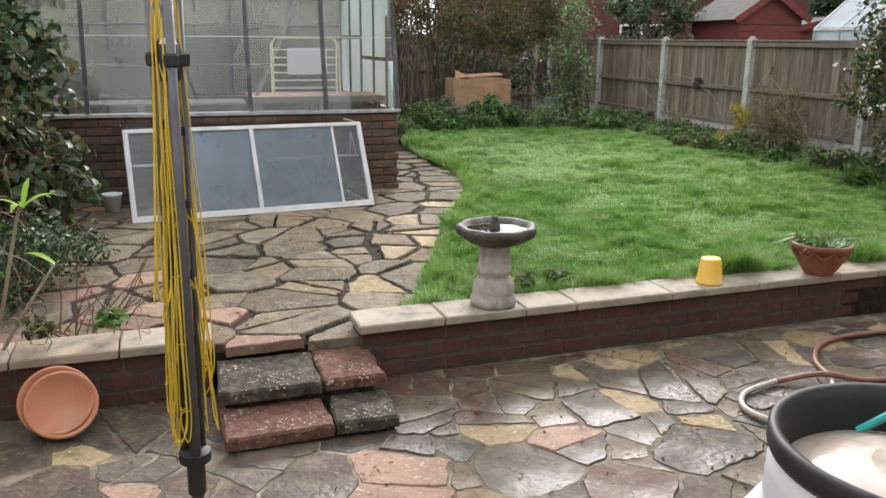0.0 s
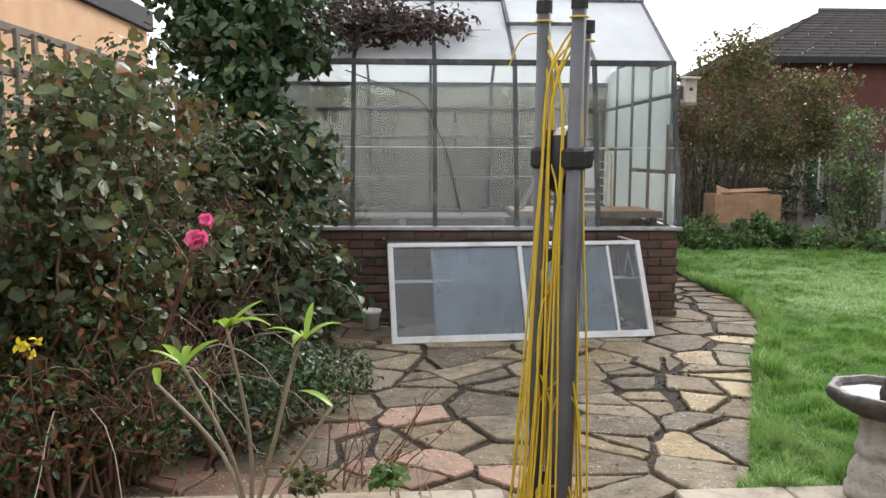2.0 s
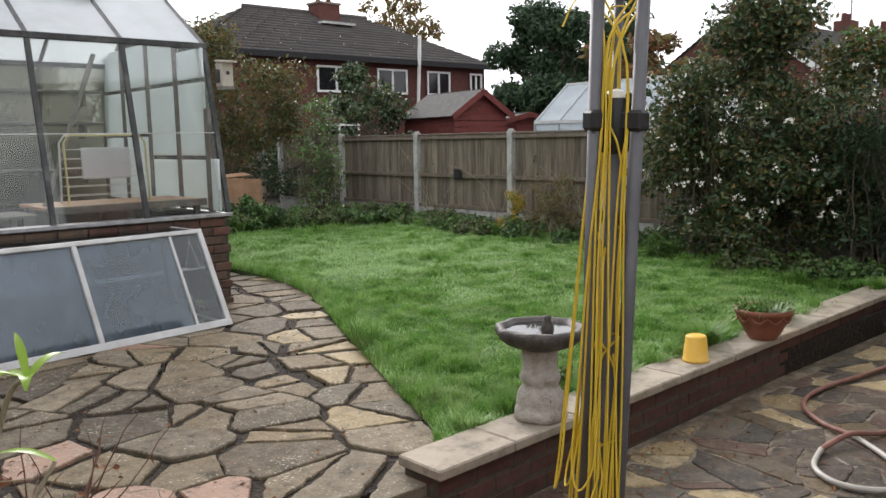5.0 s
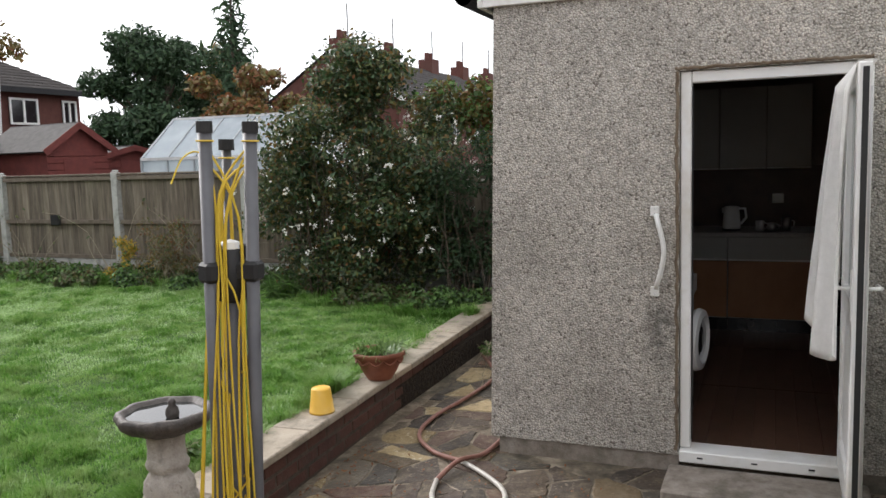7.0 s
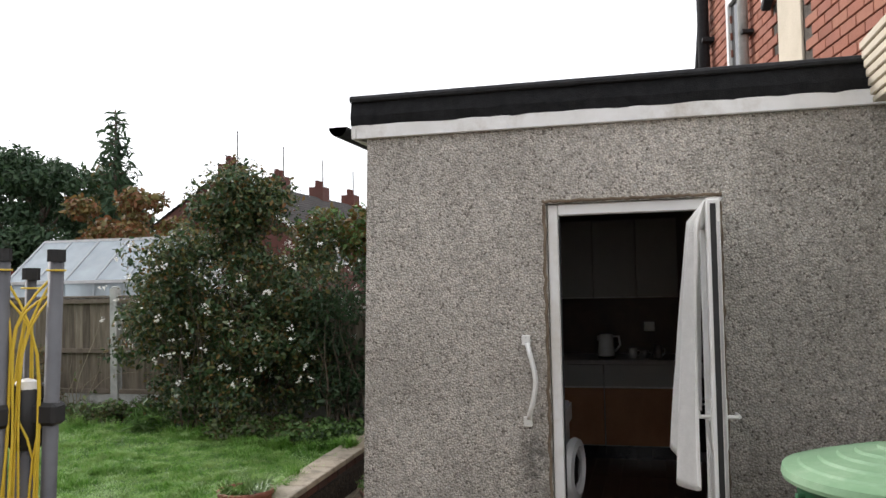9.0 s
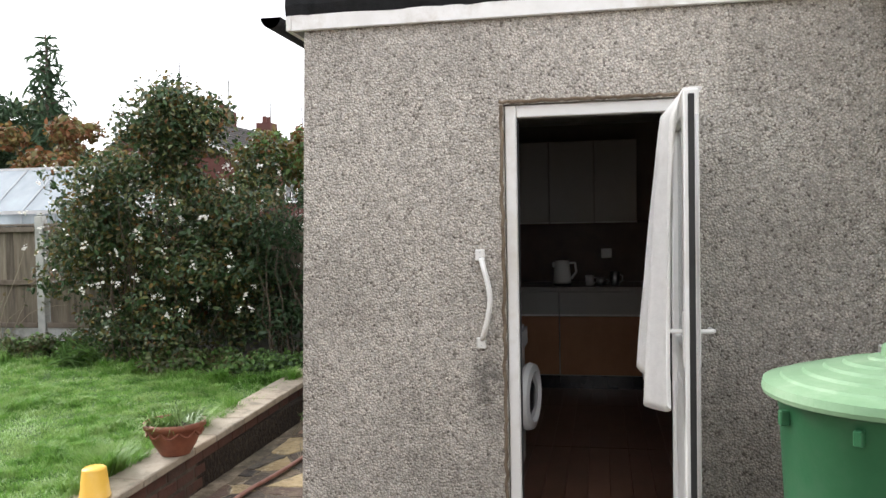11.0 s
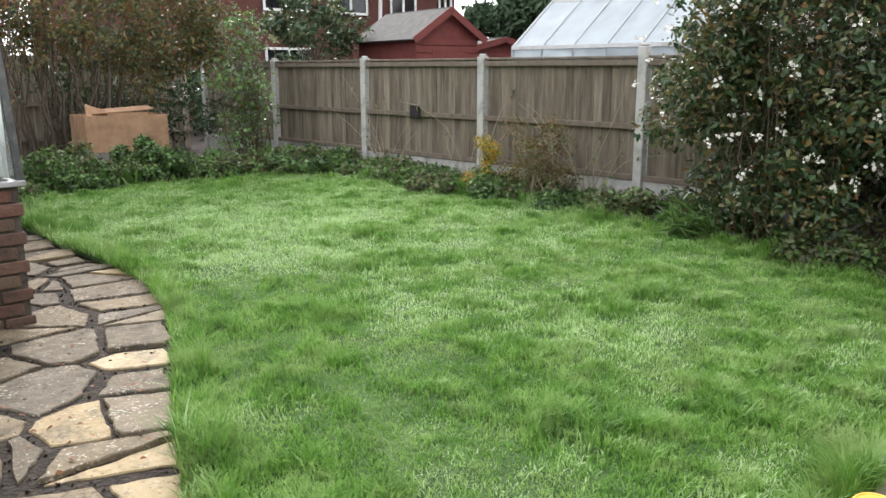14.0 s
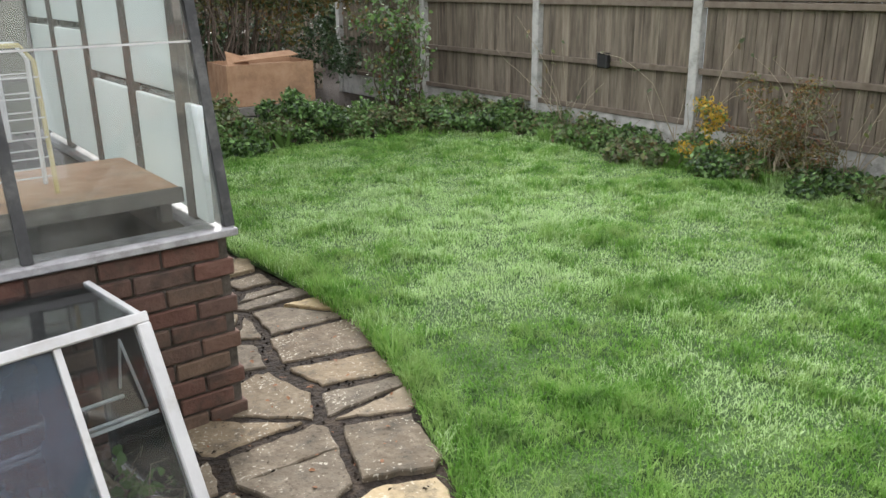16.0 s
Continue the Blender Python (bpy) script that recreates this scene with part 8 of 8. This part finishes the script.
c, v = clump_points(rngv, [(b[0], b[1], b[2], b[3] * 1.1, b[4] * 1.1, b[5] * 1.08) for b in mass], 320, 0.95)
c = c[(c[:, 2] > 0.6) & (c[:, 2] < 2.1)]
cc = np.repeat(c, 9, 0) + rngv.normal(0, 0.018, (len(c) * 9, 3))
leaf_cloud("blossom", cc, np.tile([-0.6, -0.3, 0.5], (len(cc), 1)), 0.024, PETAL_WHITE, vb, 9, 0.9)
mass = [(0, 0, 1.1, 0.5, 0.6, 1.0), (0.1, -0.5, 1.2, 0.45, 0.5, 1.0)]
shrub("evergreen_shrub", (7.0, 4.4, 0), "dark feathery evergreen at the end of the passage", sub_blobs(RG, mass, 26, 0.22), [("crown", 6000, 0.06, NEEDLE, 0.3), ("leaves", 2500, 0.06, LEAF_DARK, 0.5)], 30, BARK, 43)
mass = [(0, 0, 2.1, 0.3, 0.6, 0.35), (0.1, -0.7, 2.0, 0.3, 0.5, 0.35)]
shrub("fence_climber", (7.75, 4.9, 0), "yellow-green climber on top of the fence", sub_blobs(RG, mass, 16, 0.16), [("crown", 1800, 0.07, LEAF_AUTUMN, 0.7), ("leaves", 1400, 0.07, LEAF_GREEN, 0.7)], 14, BARK, 45)

# bed along the fence: low leafy ground cover as separate plants
spots = [(7.1, 8.2, 0.4), (6.95, 7.5, 0.42), (7.15, 6.9, 0.45), (6.75, 6.6, 0.36), (6.5, 5.6, 0.36), (6.4, 5.0, 0.34), (6.35, 4.5, 0.3), (7.15, 8.9, 0.36), (7.2, 9.7, 0.34), (7.15, 10.4, 0.4), (7.2, 11.1, 0.36), (7.1, 11.8, 0.42), (6.8, 12.4, 0.42),
         (6.2, 12.75, 0.42), (5.6, 13.0, 0.4), (4.95, 13.1, 0.38), (4.2, 13.1, 0.4), (3.6, 13.0, 0.42), (3.05, 12.6, 0.4), (2.8, 12.0, 0.36), (6.6, 13.3, 0.5), (5.9, 13.7, 0.5), (5.2, 13.6, 0.45), (3.3, 13.2, 0.45), (3.9, 12.75, 0.36), (7.2, 12.6, 0.4), (7.0, 13.1, 0.45), (6.95, 9.1, 0.3), (6.85, 10.0, 0.26), (6.9, 10.8, 0.28)]
for k, (x, y, r) in enumerate(spots):
    hgt = (RG.uniform(0.1, 0.2) if k < 12 or k > 26 else 0.42 if k in (15, 16, 17) else RG.uniform(0.18, 0.32)) * (1.3 if k in (1, 2, 3) else 1)
    mats = [(LEAF_GREEN, LEAF_DARK), (LEAF_MIX, LEAF_GREEN), (LEAF_GREEN, LEAF_MIX)][k % 3]
    b = sub_blobs(RG, [(0, 0, hgt * 0.6, r * 1.15, r * 1.25, hgt * 0.7)], 16, 0.12)
    shrub("ground_cover", (x, y, 0), "low leafy ground cover plant in the border", b, [("crown", 2000, 0.045, mats[0], 0.65), ("under_leaves", 1100, 0.042, mats[1], 0.6)] if k not in (2, 3) else [("crown", 1500, 0.13, LEAF_GREEN, 0.09), ("under_leaves", 500, 0.05, LEAF_GREEN, 0.5)], 10, STEM_RED, 100 + k, "plant", "border plants", 0.3, 0.005)
shrub("golden_shrub", (7.0, 9.4, 0), "small plant with bright golden autumn foliage", sub_blobs(RG, [(-0.05, -0.1, 0.24, 0.28, 0.4, 0.18), (0.02, 0.0, 0.5, 0.1, 0.12, 0.25)], 14, 0.08), [("crown", 1100, 0.034, LEAF_YELLOW, 0.4), ("green_leaves", 300, 0.035, LEAF_GREEN, 0.5)], 12, STEM_PALE, 51)
shrub("brown_shrub", (7.05, 8.7, 0), "half bare rusty shrub by the fence", sub_blobs(RG, [(0, 0, 0.5, 0.34, 0.46, 0.42)], 24, 0.12), [("crown", 1500, 0.032, LEAF_AUTUMN, 0.4), ("olive_leaves", 1500, 0.03, LEAF_MIX, 0.4), ("dry_leaves", 300, 0.035, LEAF_BROWN, 0.4)], 40, STEM_PALE, 53, stem_r=0.008)
for k, (x, y) in enumerate(((7.3, 9.85), (7.3, 11.4), (7.3, 8.2))):
    root = thing("bare_climber", (x, y, 0), "thin bare climber stems against the fence", "climber", "bare climbers")
    tp = twigs("stem", root, STEM_PALE, 60 + k, [(0, 0, 0), (0.02, 0.1, 0)], 1.3, 14, 0.006, 2.2, 0.15, each=True)
    pp = np.array([tuple(p) for p in tp])
    leaf_cloud("leaves", pp[RG.choice(len(pp), 60)], np.tile([-0.5, 0, 0.6], (60, 1)), 0.05, LEAF_MIX, root, 6)

# strap-leaved clump and shrubs at the back
root = thing("iris_clump", (4.35, 12.75, 0), "clump of arching green strap leaves", "plant")
rr = random.Random(3)
for k in range(34):
    bm = bmesh.new()
    a = rr.uniform(0, 6.28)
    big_leaf(bm, (rr.gauss(0, 0.12), rr.gauss(0, 0.1), 0), (0.5 * math.cos(a), 0.5 * math.sin(a), 1.2), rr.uniform(0.35, 0.6), 0.018, 0.45)
    part("leaf", bm, BULB_LEAF, root, smooth=True)
mass = [(0, 0, 2.1, 0.8, 0.7, 0.95), (0.9, 0.3, 1.9, 0.7, 0.7, 0.9), (-0.6, 0.4, 2.0, 0.6, 0.6, 0.9), (1.5, 0.5, 1.6, 0.6, 0.6, 0.7), (1.7, -0.2, 2.3, 0.6, 0.6, 0.8), (0.6, 0.0, 2.9, 0.7, 0.6, 0.55), (2.3, 0.2, 1.9, 0.5, 0.5, 0.7)]
shrub("tall_shrub", (4.5, 14.9, 0), "tall many-stemmed shrub with olive and russet leaves", sub_blobs(RG, mass, 26, 0.26), [("crown", 9500, 0.06, LEAF_AUTUMN, 0.55), ("green_leaves", 7000, 0.06, LEAF_MIX, 0.55), ("dark_leaves", 3500, 0.06, LEAF_DARK, 0.55)], 60, BARK, 71, stem_r=0.022)
mass = [(0, 0, 1.5, 0.5, 0.5, 0.7), (0.3, 0.2, 2.2, 0.3, 0.3, 0.45)]
shrub("thorny_shrub", (3.05, 13.3, 0), "dark bare-stemmed shrub beside the greenhouse", sub_blobs(RG, mass, 18, 0.2), [("crown", 1500, 0.045, LEAF_DARK, 0.5), ("red_leaves", 500, 0.05, LEAF_RED, 0.6), ("olive_leaves", 1300, 0.05, LEAF_AUTUMN, 0.5)], 60, BARK, 73, stem_r=0.018)
mass = [(0, 0, 1.3, 0.45, 0.45, 0.5), (0.1, 0.1, 1.8, 0.35, 0.35, 0.45), (0, 0, 0.6, 0.5, 0.5, 0.4)]
shrub("pale_rose_bush", (6.55, 13.6, 0), "open rose bush with pale yellow-green leaves", sub_blobs(RG, mass, 20, 0.18), [("crown", 1500, 0.055, LEAF_GREEN, 0.6), ("pale_leaves", 700, 0.055, LEAF_SILVER, 0.6), ("yellow_leaves", 250, 0.05, LEAF_AUTUMN, 0.6)], 40, BARK, 75, stem_r=0.012)
mass = [(0, 0, 0.8, 0.6, 0.6, 0.7), (0.8, 0.2, 0.7, 0.6, 0.5, 0.6), (1.7, 0.1, 0.8, 0.6, 0.5, 0.7)]
shrub("dark_hedge", (5.0, 15.7, 0), "dark overgrown hedge behind the compost corner", sub_blobs(RG, mass, 18, 0.24), [("crown", 4500, 0.06, LEAF_DARK, 0.55)], 36, BARK, 77)
mass = [(0, 0, 1.3, 0.7, 0.8, 1.1), (-0.9, 0.2, 1.4, 0.7, 0.7, 1.1), (-1.8, 0.0, 1.5, 0.7, 0.7, 1.2)]
shrub("back_hedge", (2.6, 15.6, 0), "dark tall hedge behind the greenhouse", sub_blobs(RG, mass, 20, 0.3), [("crown", 5500, 0.07, LEAF_DARK, 0.55), ("olive_leaves", 1500, 0.07, LEAF_MIX, 0.5)], 36, BARK, 79)


def tree(name, at, label, height, spread, seed, leaf_mat, count, leaf, trunk_r=0.14, base=0.35, mats=(), asp=0.55, dens=34):
    """Tapered trunk, limbs, and a crown of many uneven clumps."""
    rng = np.random.default_rng(seed)
    root = thing(name, at, label, "tree")
    top = Vector((rng.normal(0, 0.2), rng.normal(0, 0.2), height * 0.85))
    part("trunk", tube(bmesh.new(), smooth_path([(0, 0, 0), tuple(top * 0.35 + Vector(rng.normal(0, 0.08, 3))), tuple(top * 0.7 + Vector(rng.normal(0, 0.1, 3))), tuple(top)], 4), trunk_r, 10, trunk_r * 0.2), BARK, root, smooth=True)
    bm = bmesh.new()
    blobs = []
    for k in range(dens):
        t = base + (0.95 - base) * rng.random()
        a = rng.uniform(0, 6.28)
        w = spread * math.sin(math.pi * min(0.97, max(0.18, (t - base * 0.5) / (1.05 - base * 0.5)))) ** 0.7
        e = Vector((math.cos(a) * w * rng.uniform(0.45, 1), math.sin(a) * w * rng.uniform(0.45, 1), height * t + rng.uniform(0, 0.1) * height))
        s = top * min(0.9, t * 0.8)
        tube(bm, smooth_path([tuple(s), tuple(s.lerp(e, 0.5) + Vector(rng.normal(0, 0.1, 3))), tuple(e)], 3), trunk_r * 0.3, 5, trunk_r * 0.05, caps=False)
        r = spread * rng.uniform(0.16, 0.34)
        blobs.append((e.x, e.y, e.z, r, r, r * 0.75))
    part("branchwork", bm, BARK, root, smooth=True)
    c, v = clump_points(rng, blobs, count, 0.35)
    v[:, 2] += 0.5
    leaf_cloud("crown", c, v, leaf, leaf_mat, root, seed, asp)
    for i, (m2, n2) in enumerate(mats):
        c, v = clump_points(rng, blobs, n2, 0.5)
        v[:, 2] += 0.5
        leaf_cloud("outer_leaves", c, v, leaf, m2, root, seed + i + 1, asp)
    return root


def conifer(name, at, label, height, spread, seed, count):
    """Straight trunk with whorls of drooping sprays and a ragged spire."""
    rng = np.random.default_rng(seed)
    root = thing(name, at, label, "tree")
    part("trunk", tube(bmesh.new(), [(0, 0, 0), (0, 0, height * 0.5), (0.05, 0.05, height)], 0.16, 8, 0.02), BARK, root, smooth=True)
    bm = bmesh.new()
    P, N = [], []
    k = 0
    z = height * 0.12
    while z < height * 0.98:
        w = spread * (1 - z / height) ** 0.75 * rng.uniform(0.6, 1.1)
        a = k * 2.4 + rng.uniform(-0.4, 0.4)
        tip = Vector((math.cos(a) * w, math.sin(a) * w, z + 0.12 * w))
        tube(bm, [(0, 0, z), tuple(tip * 0.5 + Vector((0, 0, z * 0.5 + 0.08 * w))), tuple(tip)], 0.03, 4, 0.006, caps=False)
        for _ in range(max(6, int(count * w / spread / 60))):
            t = rng.random() ** 0.6
            p = Vector((0, 0, z)).lerp(tip, t) + Vector(rng.normal(0, 0.16, 3)) * (0.4 + w * 0.35)
            P.append(tuple(p))
            N.append((math.cos(a) * 0.3, math.sin(a) * 0.3, 0.7))
        z += height * 0.0105
        k += 1
    part("branches", bm, BARK, root)
    leaf_cloud("needles", P, N, 0.3, NEEDLE, root, seed, 0.28, 0.6, 0.8)
    return root


tree("evergreen_tree", (18.0, 18.2, 0), "broad dark evergreen tree beyond the neighbouring gardens", 5.0, 2.05, 81, NEEDLE, 19000, 0.15, 0.2, 0.25, ((LEAF_DARK, 7000),), 0.45, 46)
conifer("spruce", (18.6, 15.9, 0), "ragged spruce with a bare pointed top", 6.6, 1.5, 83, 2600)
tree("russet_tree", (15.2, 13.2, 0), "small tree with rusty orange autumn leaves", 3.7, 1.3, 85, LEAF_AUTUMN, 4500, 0.13, 0.08, 0.4, ((LEAF_BROWN, 1500),), 0.6, 22)
tree("garden_tree", (10.2, 17.2, 0), "dark loose small tree in front of the brick house", 3.0, 1.25, 87, LEAF_DARK, 4200, 0.1, 0.07, 0.2, ((LEAF_MIX, 1500),), 0.5, 26)
tree("far_tree", (24.0, 34.0, 0), "thin bare-topped tree behind the house roof", 8.0, 2.6, 89, LEAF_AUTUMN, 3500, 0.22, 0.15, 0.35, (), 0.6, 30)
tree("far_tree", (31.0, 26.0, 0), "distant leafy tree on the skyline", 6.5, 2.8, 91, LEAF_DARK, 7000, 0.25, 0.16, 0.2, ((LEAF_AUTUMN, 2500),), 0.6, 32)
tree("far_tree", (5.5, 33.0, 0), "distant tree beyond the garden end", 7.0, 3.0, 93, LEAF_MIX, 7000, 0.25, 0.16, 0.2, (), 0.6, 32)
tree("far_tree", (-3.0, 27.0, 0), "distant tree behind the greenhouse", 6.0, 2.6, 95, LEAF_MIX, 7000, 0.22, 0.16, 0.2, (), 0.6, 32)
tree("far_tree", (-9.0, 20.0, 0), "leafy tree in the next garden", 6.0, 2.6, 97, LEAF_DARK, 7000, 0.2, 0.16, 0.2, (), 0.6, 32)

mass = [(0, 0, 1.4, 0.8, 0.5, 1.3), (1.2, 0.1, 1.3, 0.8, 0.5, 1.25), (2.4, 0.0, 1.35, 0.8, 0.5, 1.3), (3.4, 0.1, 1.2, 0.6, 0.5, 1.1)]
shrub("laurel_hedge", (-1.7, 11.75, 0), "brownish green hedge close behind the greenhouse", sub_blobs(RG, mass, 22, 0.28), [("crown", 6500, 0.08, LEAF_MIX, 0.55), ("dark_leaves", 5000, 0.08, LEAF_DARK, 0.55)], 36, BARK, 201)

# weeds by the coping, in the cold frame and in the joints
for k, (x, y, z, r, m2) in enumerate(((1.72, 4.2, 0.05, 0.06, BULB_LEAF), (1.92, 4.22, 0.05, 0.05, BULB_LEAF), (1.28, 7.45, 0.04, 0.14, LEAF_GREEN), (1.1, 7.6, 0.04, 0.1, LEAF_DARK),
                                       (-0.45, 3.98, 0.1, 0.1, LEAF_GREEN), (-0.75, 3.92, 0.1, 0.09, LEAF_MIX), (4.35, 3.35, LOW, 0.12, LEAF_GREEN), (5.2, 3.75, LOW, 0.12, LEAF_GREEN), (2.75, 0.75, LOW, 0.2, LEAF_DARK))):
    shrub("weed", (x, y, z), "small leafy weed growing by the stonework", sub_blobs(RG, [(0, 0, r * 0.7, r, r, r * 0.7)], 6, r * 0.5), [("crown", 130, 0.035, m2, 0.7)], 5, STEM_PALE, 210 + k, "weed", "weeds", 0.2, 0.003)
n = 800
lx, ly = RG.uniform(-1.5, 2.6, n), RG.uniform(4.0, 8.6, n)
ok = np.array([a < edge_x(max(4.12, min(10.7, b))) - 0.02 and not (a < 1.95 and b > 7.9) for a, b in zip(lx, ly)])
litter = leaf_cloud("leaf_litter", np.stack([lx[ok], ly[ok], np.full(ok.sum(), UP + 0.009)], 1), np.tile([0, 0, 1.0], (ok.sum(), 1)), 0.022, LEAF_BROWN, None, 5, 0.6, 0.25, 0.0)
tagged(litter, "scattered dead brown leaves on the paving", "leaf litter", kind="stuff")
n = 1100
moss = leaf_cloud("patio_litter", np.stack([RG.uniform(-1.5, 3.1, n), 3.83 - 1.7 * RG.random(n) ** 2.2, np.full(n, LOW + 0.012)], 1), np.tile([0, 0, 1.0], (n, 1)), 0.02, LEAF_BROWN, None, 6, 0.5, 0.3, 0.0)
tagged(moss, "dead leaves gathered at the foot of the wall", "leaf litter", kind="stuff")
mass = [(0, 0, 1.1, 0.9, 0.7, 1.0), (1.6, 0.2, 1.0, 1.0, 0.7, 0.9), (3.2, 0.3, 1.0, 0.9, 0.7, 0.9), (-1.6, 0.2, 1.2, 0.9, 0.7, 1.1)]
shrub("far_hedge", (9.6, 20.5, 0), "dark hedge in the next garden before the brick house", sub_blobs(RG, mass, 20, 0.4), [("crown", 6500, 0.12, LEAF_DARK, 0.55), ("olive_leaves", 2500, 0.11, LEAF_MIX, 0.5)], 30, BARK, 231)
n = 5200
gx, gy = RG.uniform(0.4, 2.75, n), RG.uniform(5.0, 9.8, n)
ok = np.array([a < edge_x(b) - 0.01 and not (a < 1.95 and b > 7.9) for a, b in zip(gx, gy)])
gravel = leaf_cloud("joint_gravel", np.stack([gx[ok], gy[ok], np.full(ok.sum(), 0.022)], 1), np.tile([0, 0, 1.2], (ok.sum(), 1)), 0.013, SOIL, None, 8, 0.9, 0.9, 0.0, 0.5, 1.5)
tagged(gravel, "dark grit and bark bits in the paving joints", "grit", kind="stuff")

# ---- grass blades ----
# pale tones in both grasses also carry the sheen of damp blades
GRASS = leaf_material("grass_blade", [(0.02, 0.075, 0.009), (0.08, 0.21, 0.022), (0.16, 0.34, 0.05), (0.34, 0.5, 0.16), (0.05, 0.155, 0.016)], 0.5, 0.38, (0.28, 0.38, 0.14), 3.2, 4.0, 0.4, 0.25)


GRASS_PALE = leaf_material("pale_grass_blade", [(0.2, 0.37, 0.08), (0.36, 0.54, 0.2), (0.5, 0.66, 0.33), (0.26, 0.43, 0.12)], 0.45, 0.35, (0.4, 0.51, 0.27), 5.0, 4.0, 0.5, 0.45)


def grass_blades():
    rng = np.random.default_rng(19)
    N = 560000
    ys = 4.1 + 8.6 * rng.random(N) ** 1.25
    tab_y = np.linspace(4.1, 12.7, 120)
    spans = np.array([lawn_span(y) for y in tab_y])
    xl, xr = np.interp(ys, tab_y, spans[:, 0]), np.interp(ys, tab_y, spans[:, 1])
    xs = xl - 0.03 + (xr - xl + 0.06) * rng.random(N)
    keep = rng.random(N) < (xr - xl) / 6.0
    xs, ys, xl, xr = xs[keep], ys[keep], xl[keep], xr[keep]
    n = len(xs)
    g = np.array([[lawn_height(0.5 + i * 0.1, 4.0 + j * 0.1) for j in range(92)] for i in range(72)])
    gx, gy = (xs - 0.5) / 0.1, (ys - 4.0) / 0.1
    ix, iy = np.clip(gx.astype(int), 0, 70), np.clip(gy.astype(int), 0, 90)
    fx, fy = gx - ix, gy - iy
    z = g[ix, iy] * (1 - fx) * (1 - fy) + g[ix + 1, iy] * fx * (1 - fy) + g[ix, iy + 1] * (1 - fx) * fy + g[ix + 1, iy + 1] * fx * fy
    ng = np.array([[noise.noise((i * 0.09, j * 0.09, 5.0)) + 0.9 * noise.noise((i * 0.28, j * 0.28, 9.0)) + 0.6 * noise.noise((i * 0.7, j * 0.7, 2.0)) for j in range(192)] for i in range(140)])
    lush = np.clip(0.5 + 0.75 * ng[np.clip(((xs - 0.5) * 20).astype(int), 0, 139), np.clip(((ys - 4.0) * 20).astype(int), 0, 191)], 0, 1.1)
    edge = np.minimum(np.minimum(xs - xl, xr - xs), (ys - 4.08) * 1.0)
    tall = np.where(edge < 0.14, 2.3, 1.0) * np.where((ys < 4.3) & (lush > 0.5), 1.15, 1.0)
    h = (0.008 + 0.055 * lush ** 2.4 + 0.022 * rng.random(n) ** 1.5) * tall
    wind = 1.2 * np.sin(xs * 1.3 + ys * 0.7) + 2.4 * np.sin(xs * 0.5 - ys * 0.9)
    a = wind * 0.15 + rng.uniform(-3.14, 3.14, n)
    lean = h * rng.uniform(0.3, 1.05, n)
    w = rng.uniform(0.0014, 0.0036, n)
    d = np.stack([np.cos(a), np.sin(a), np.zeros(n)], 1)
    s = np.stack([-np.sin(a), np.cos(a), np.zeros(n)], 1) * w[:, None]
    p = np.stack([xs, ys, z - 0.006], 1)
    up = np.array([0, 0, 1.0])
    m = p + d * (lean * 0.35)[:, None] + up * (h * 0.65)[:, None]
    t = p + d * lean[:, None] + up * (h * 0.92)[:, None]
    verts = np.stack([p - s, p + s, m + s * 0.8, m - s * 0.8, t], 1).reshape(-1, 3)
    # dew sheen in mid-lawn is painted as paler blades; short growth is paler too
    mid = np.exp(-(((xs - 4.3) / 1.8) ** 2 + ((ys - 9.6) / 2.2) ** 2))
    patch = ng[np.clip(((xs - 0.5) * 8).astype(int), 0, 139), np.clip(((ys - 4.0) * 14).astype(int), 0, 191)]
    pale = rng.random(n) < np.clip(0.12 + 0.5 * mid + 0.8 * patch - 0.55 * (lush - 0.5) - 0.22 * np.clip((8.2 - ys) / 2.5, 0, 1), 0.0, 0.93)
    for which, mat, label in ((~pale, GRASS, "soft green grass blades in uneven tufts"), (pale, GRASS_PALE, "pale grass blades in patches, dew sheen painted into their colour")):
        v = verts.reshape(n, 5, 3)[which].reshape(-1, 3)
        i = (np.arange(int(which.sum())) * 5)[:, None]
        tri = np.concatenate([i + np.array([[0, 1, 2]]), i + np.array([[0, 2, 3]]), i + np.array([[3, 2, 4]])])
        tagged(raw_mesh("grass", v, tri, mat), label, "grass", kind="stuff")


grass_blades()

lower_patio()
upper_paving()
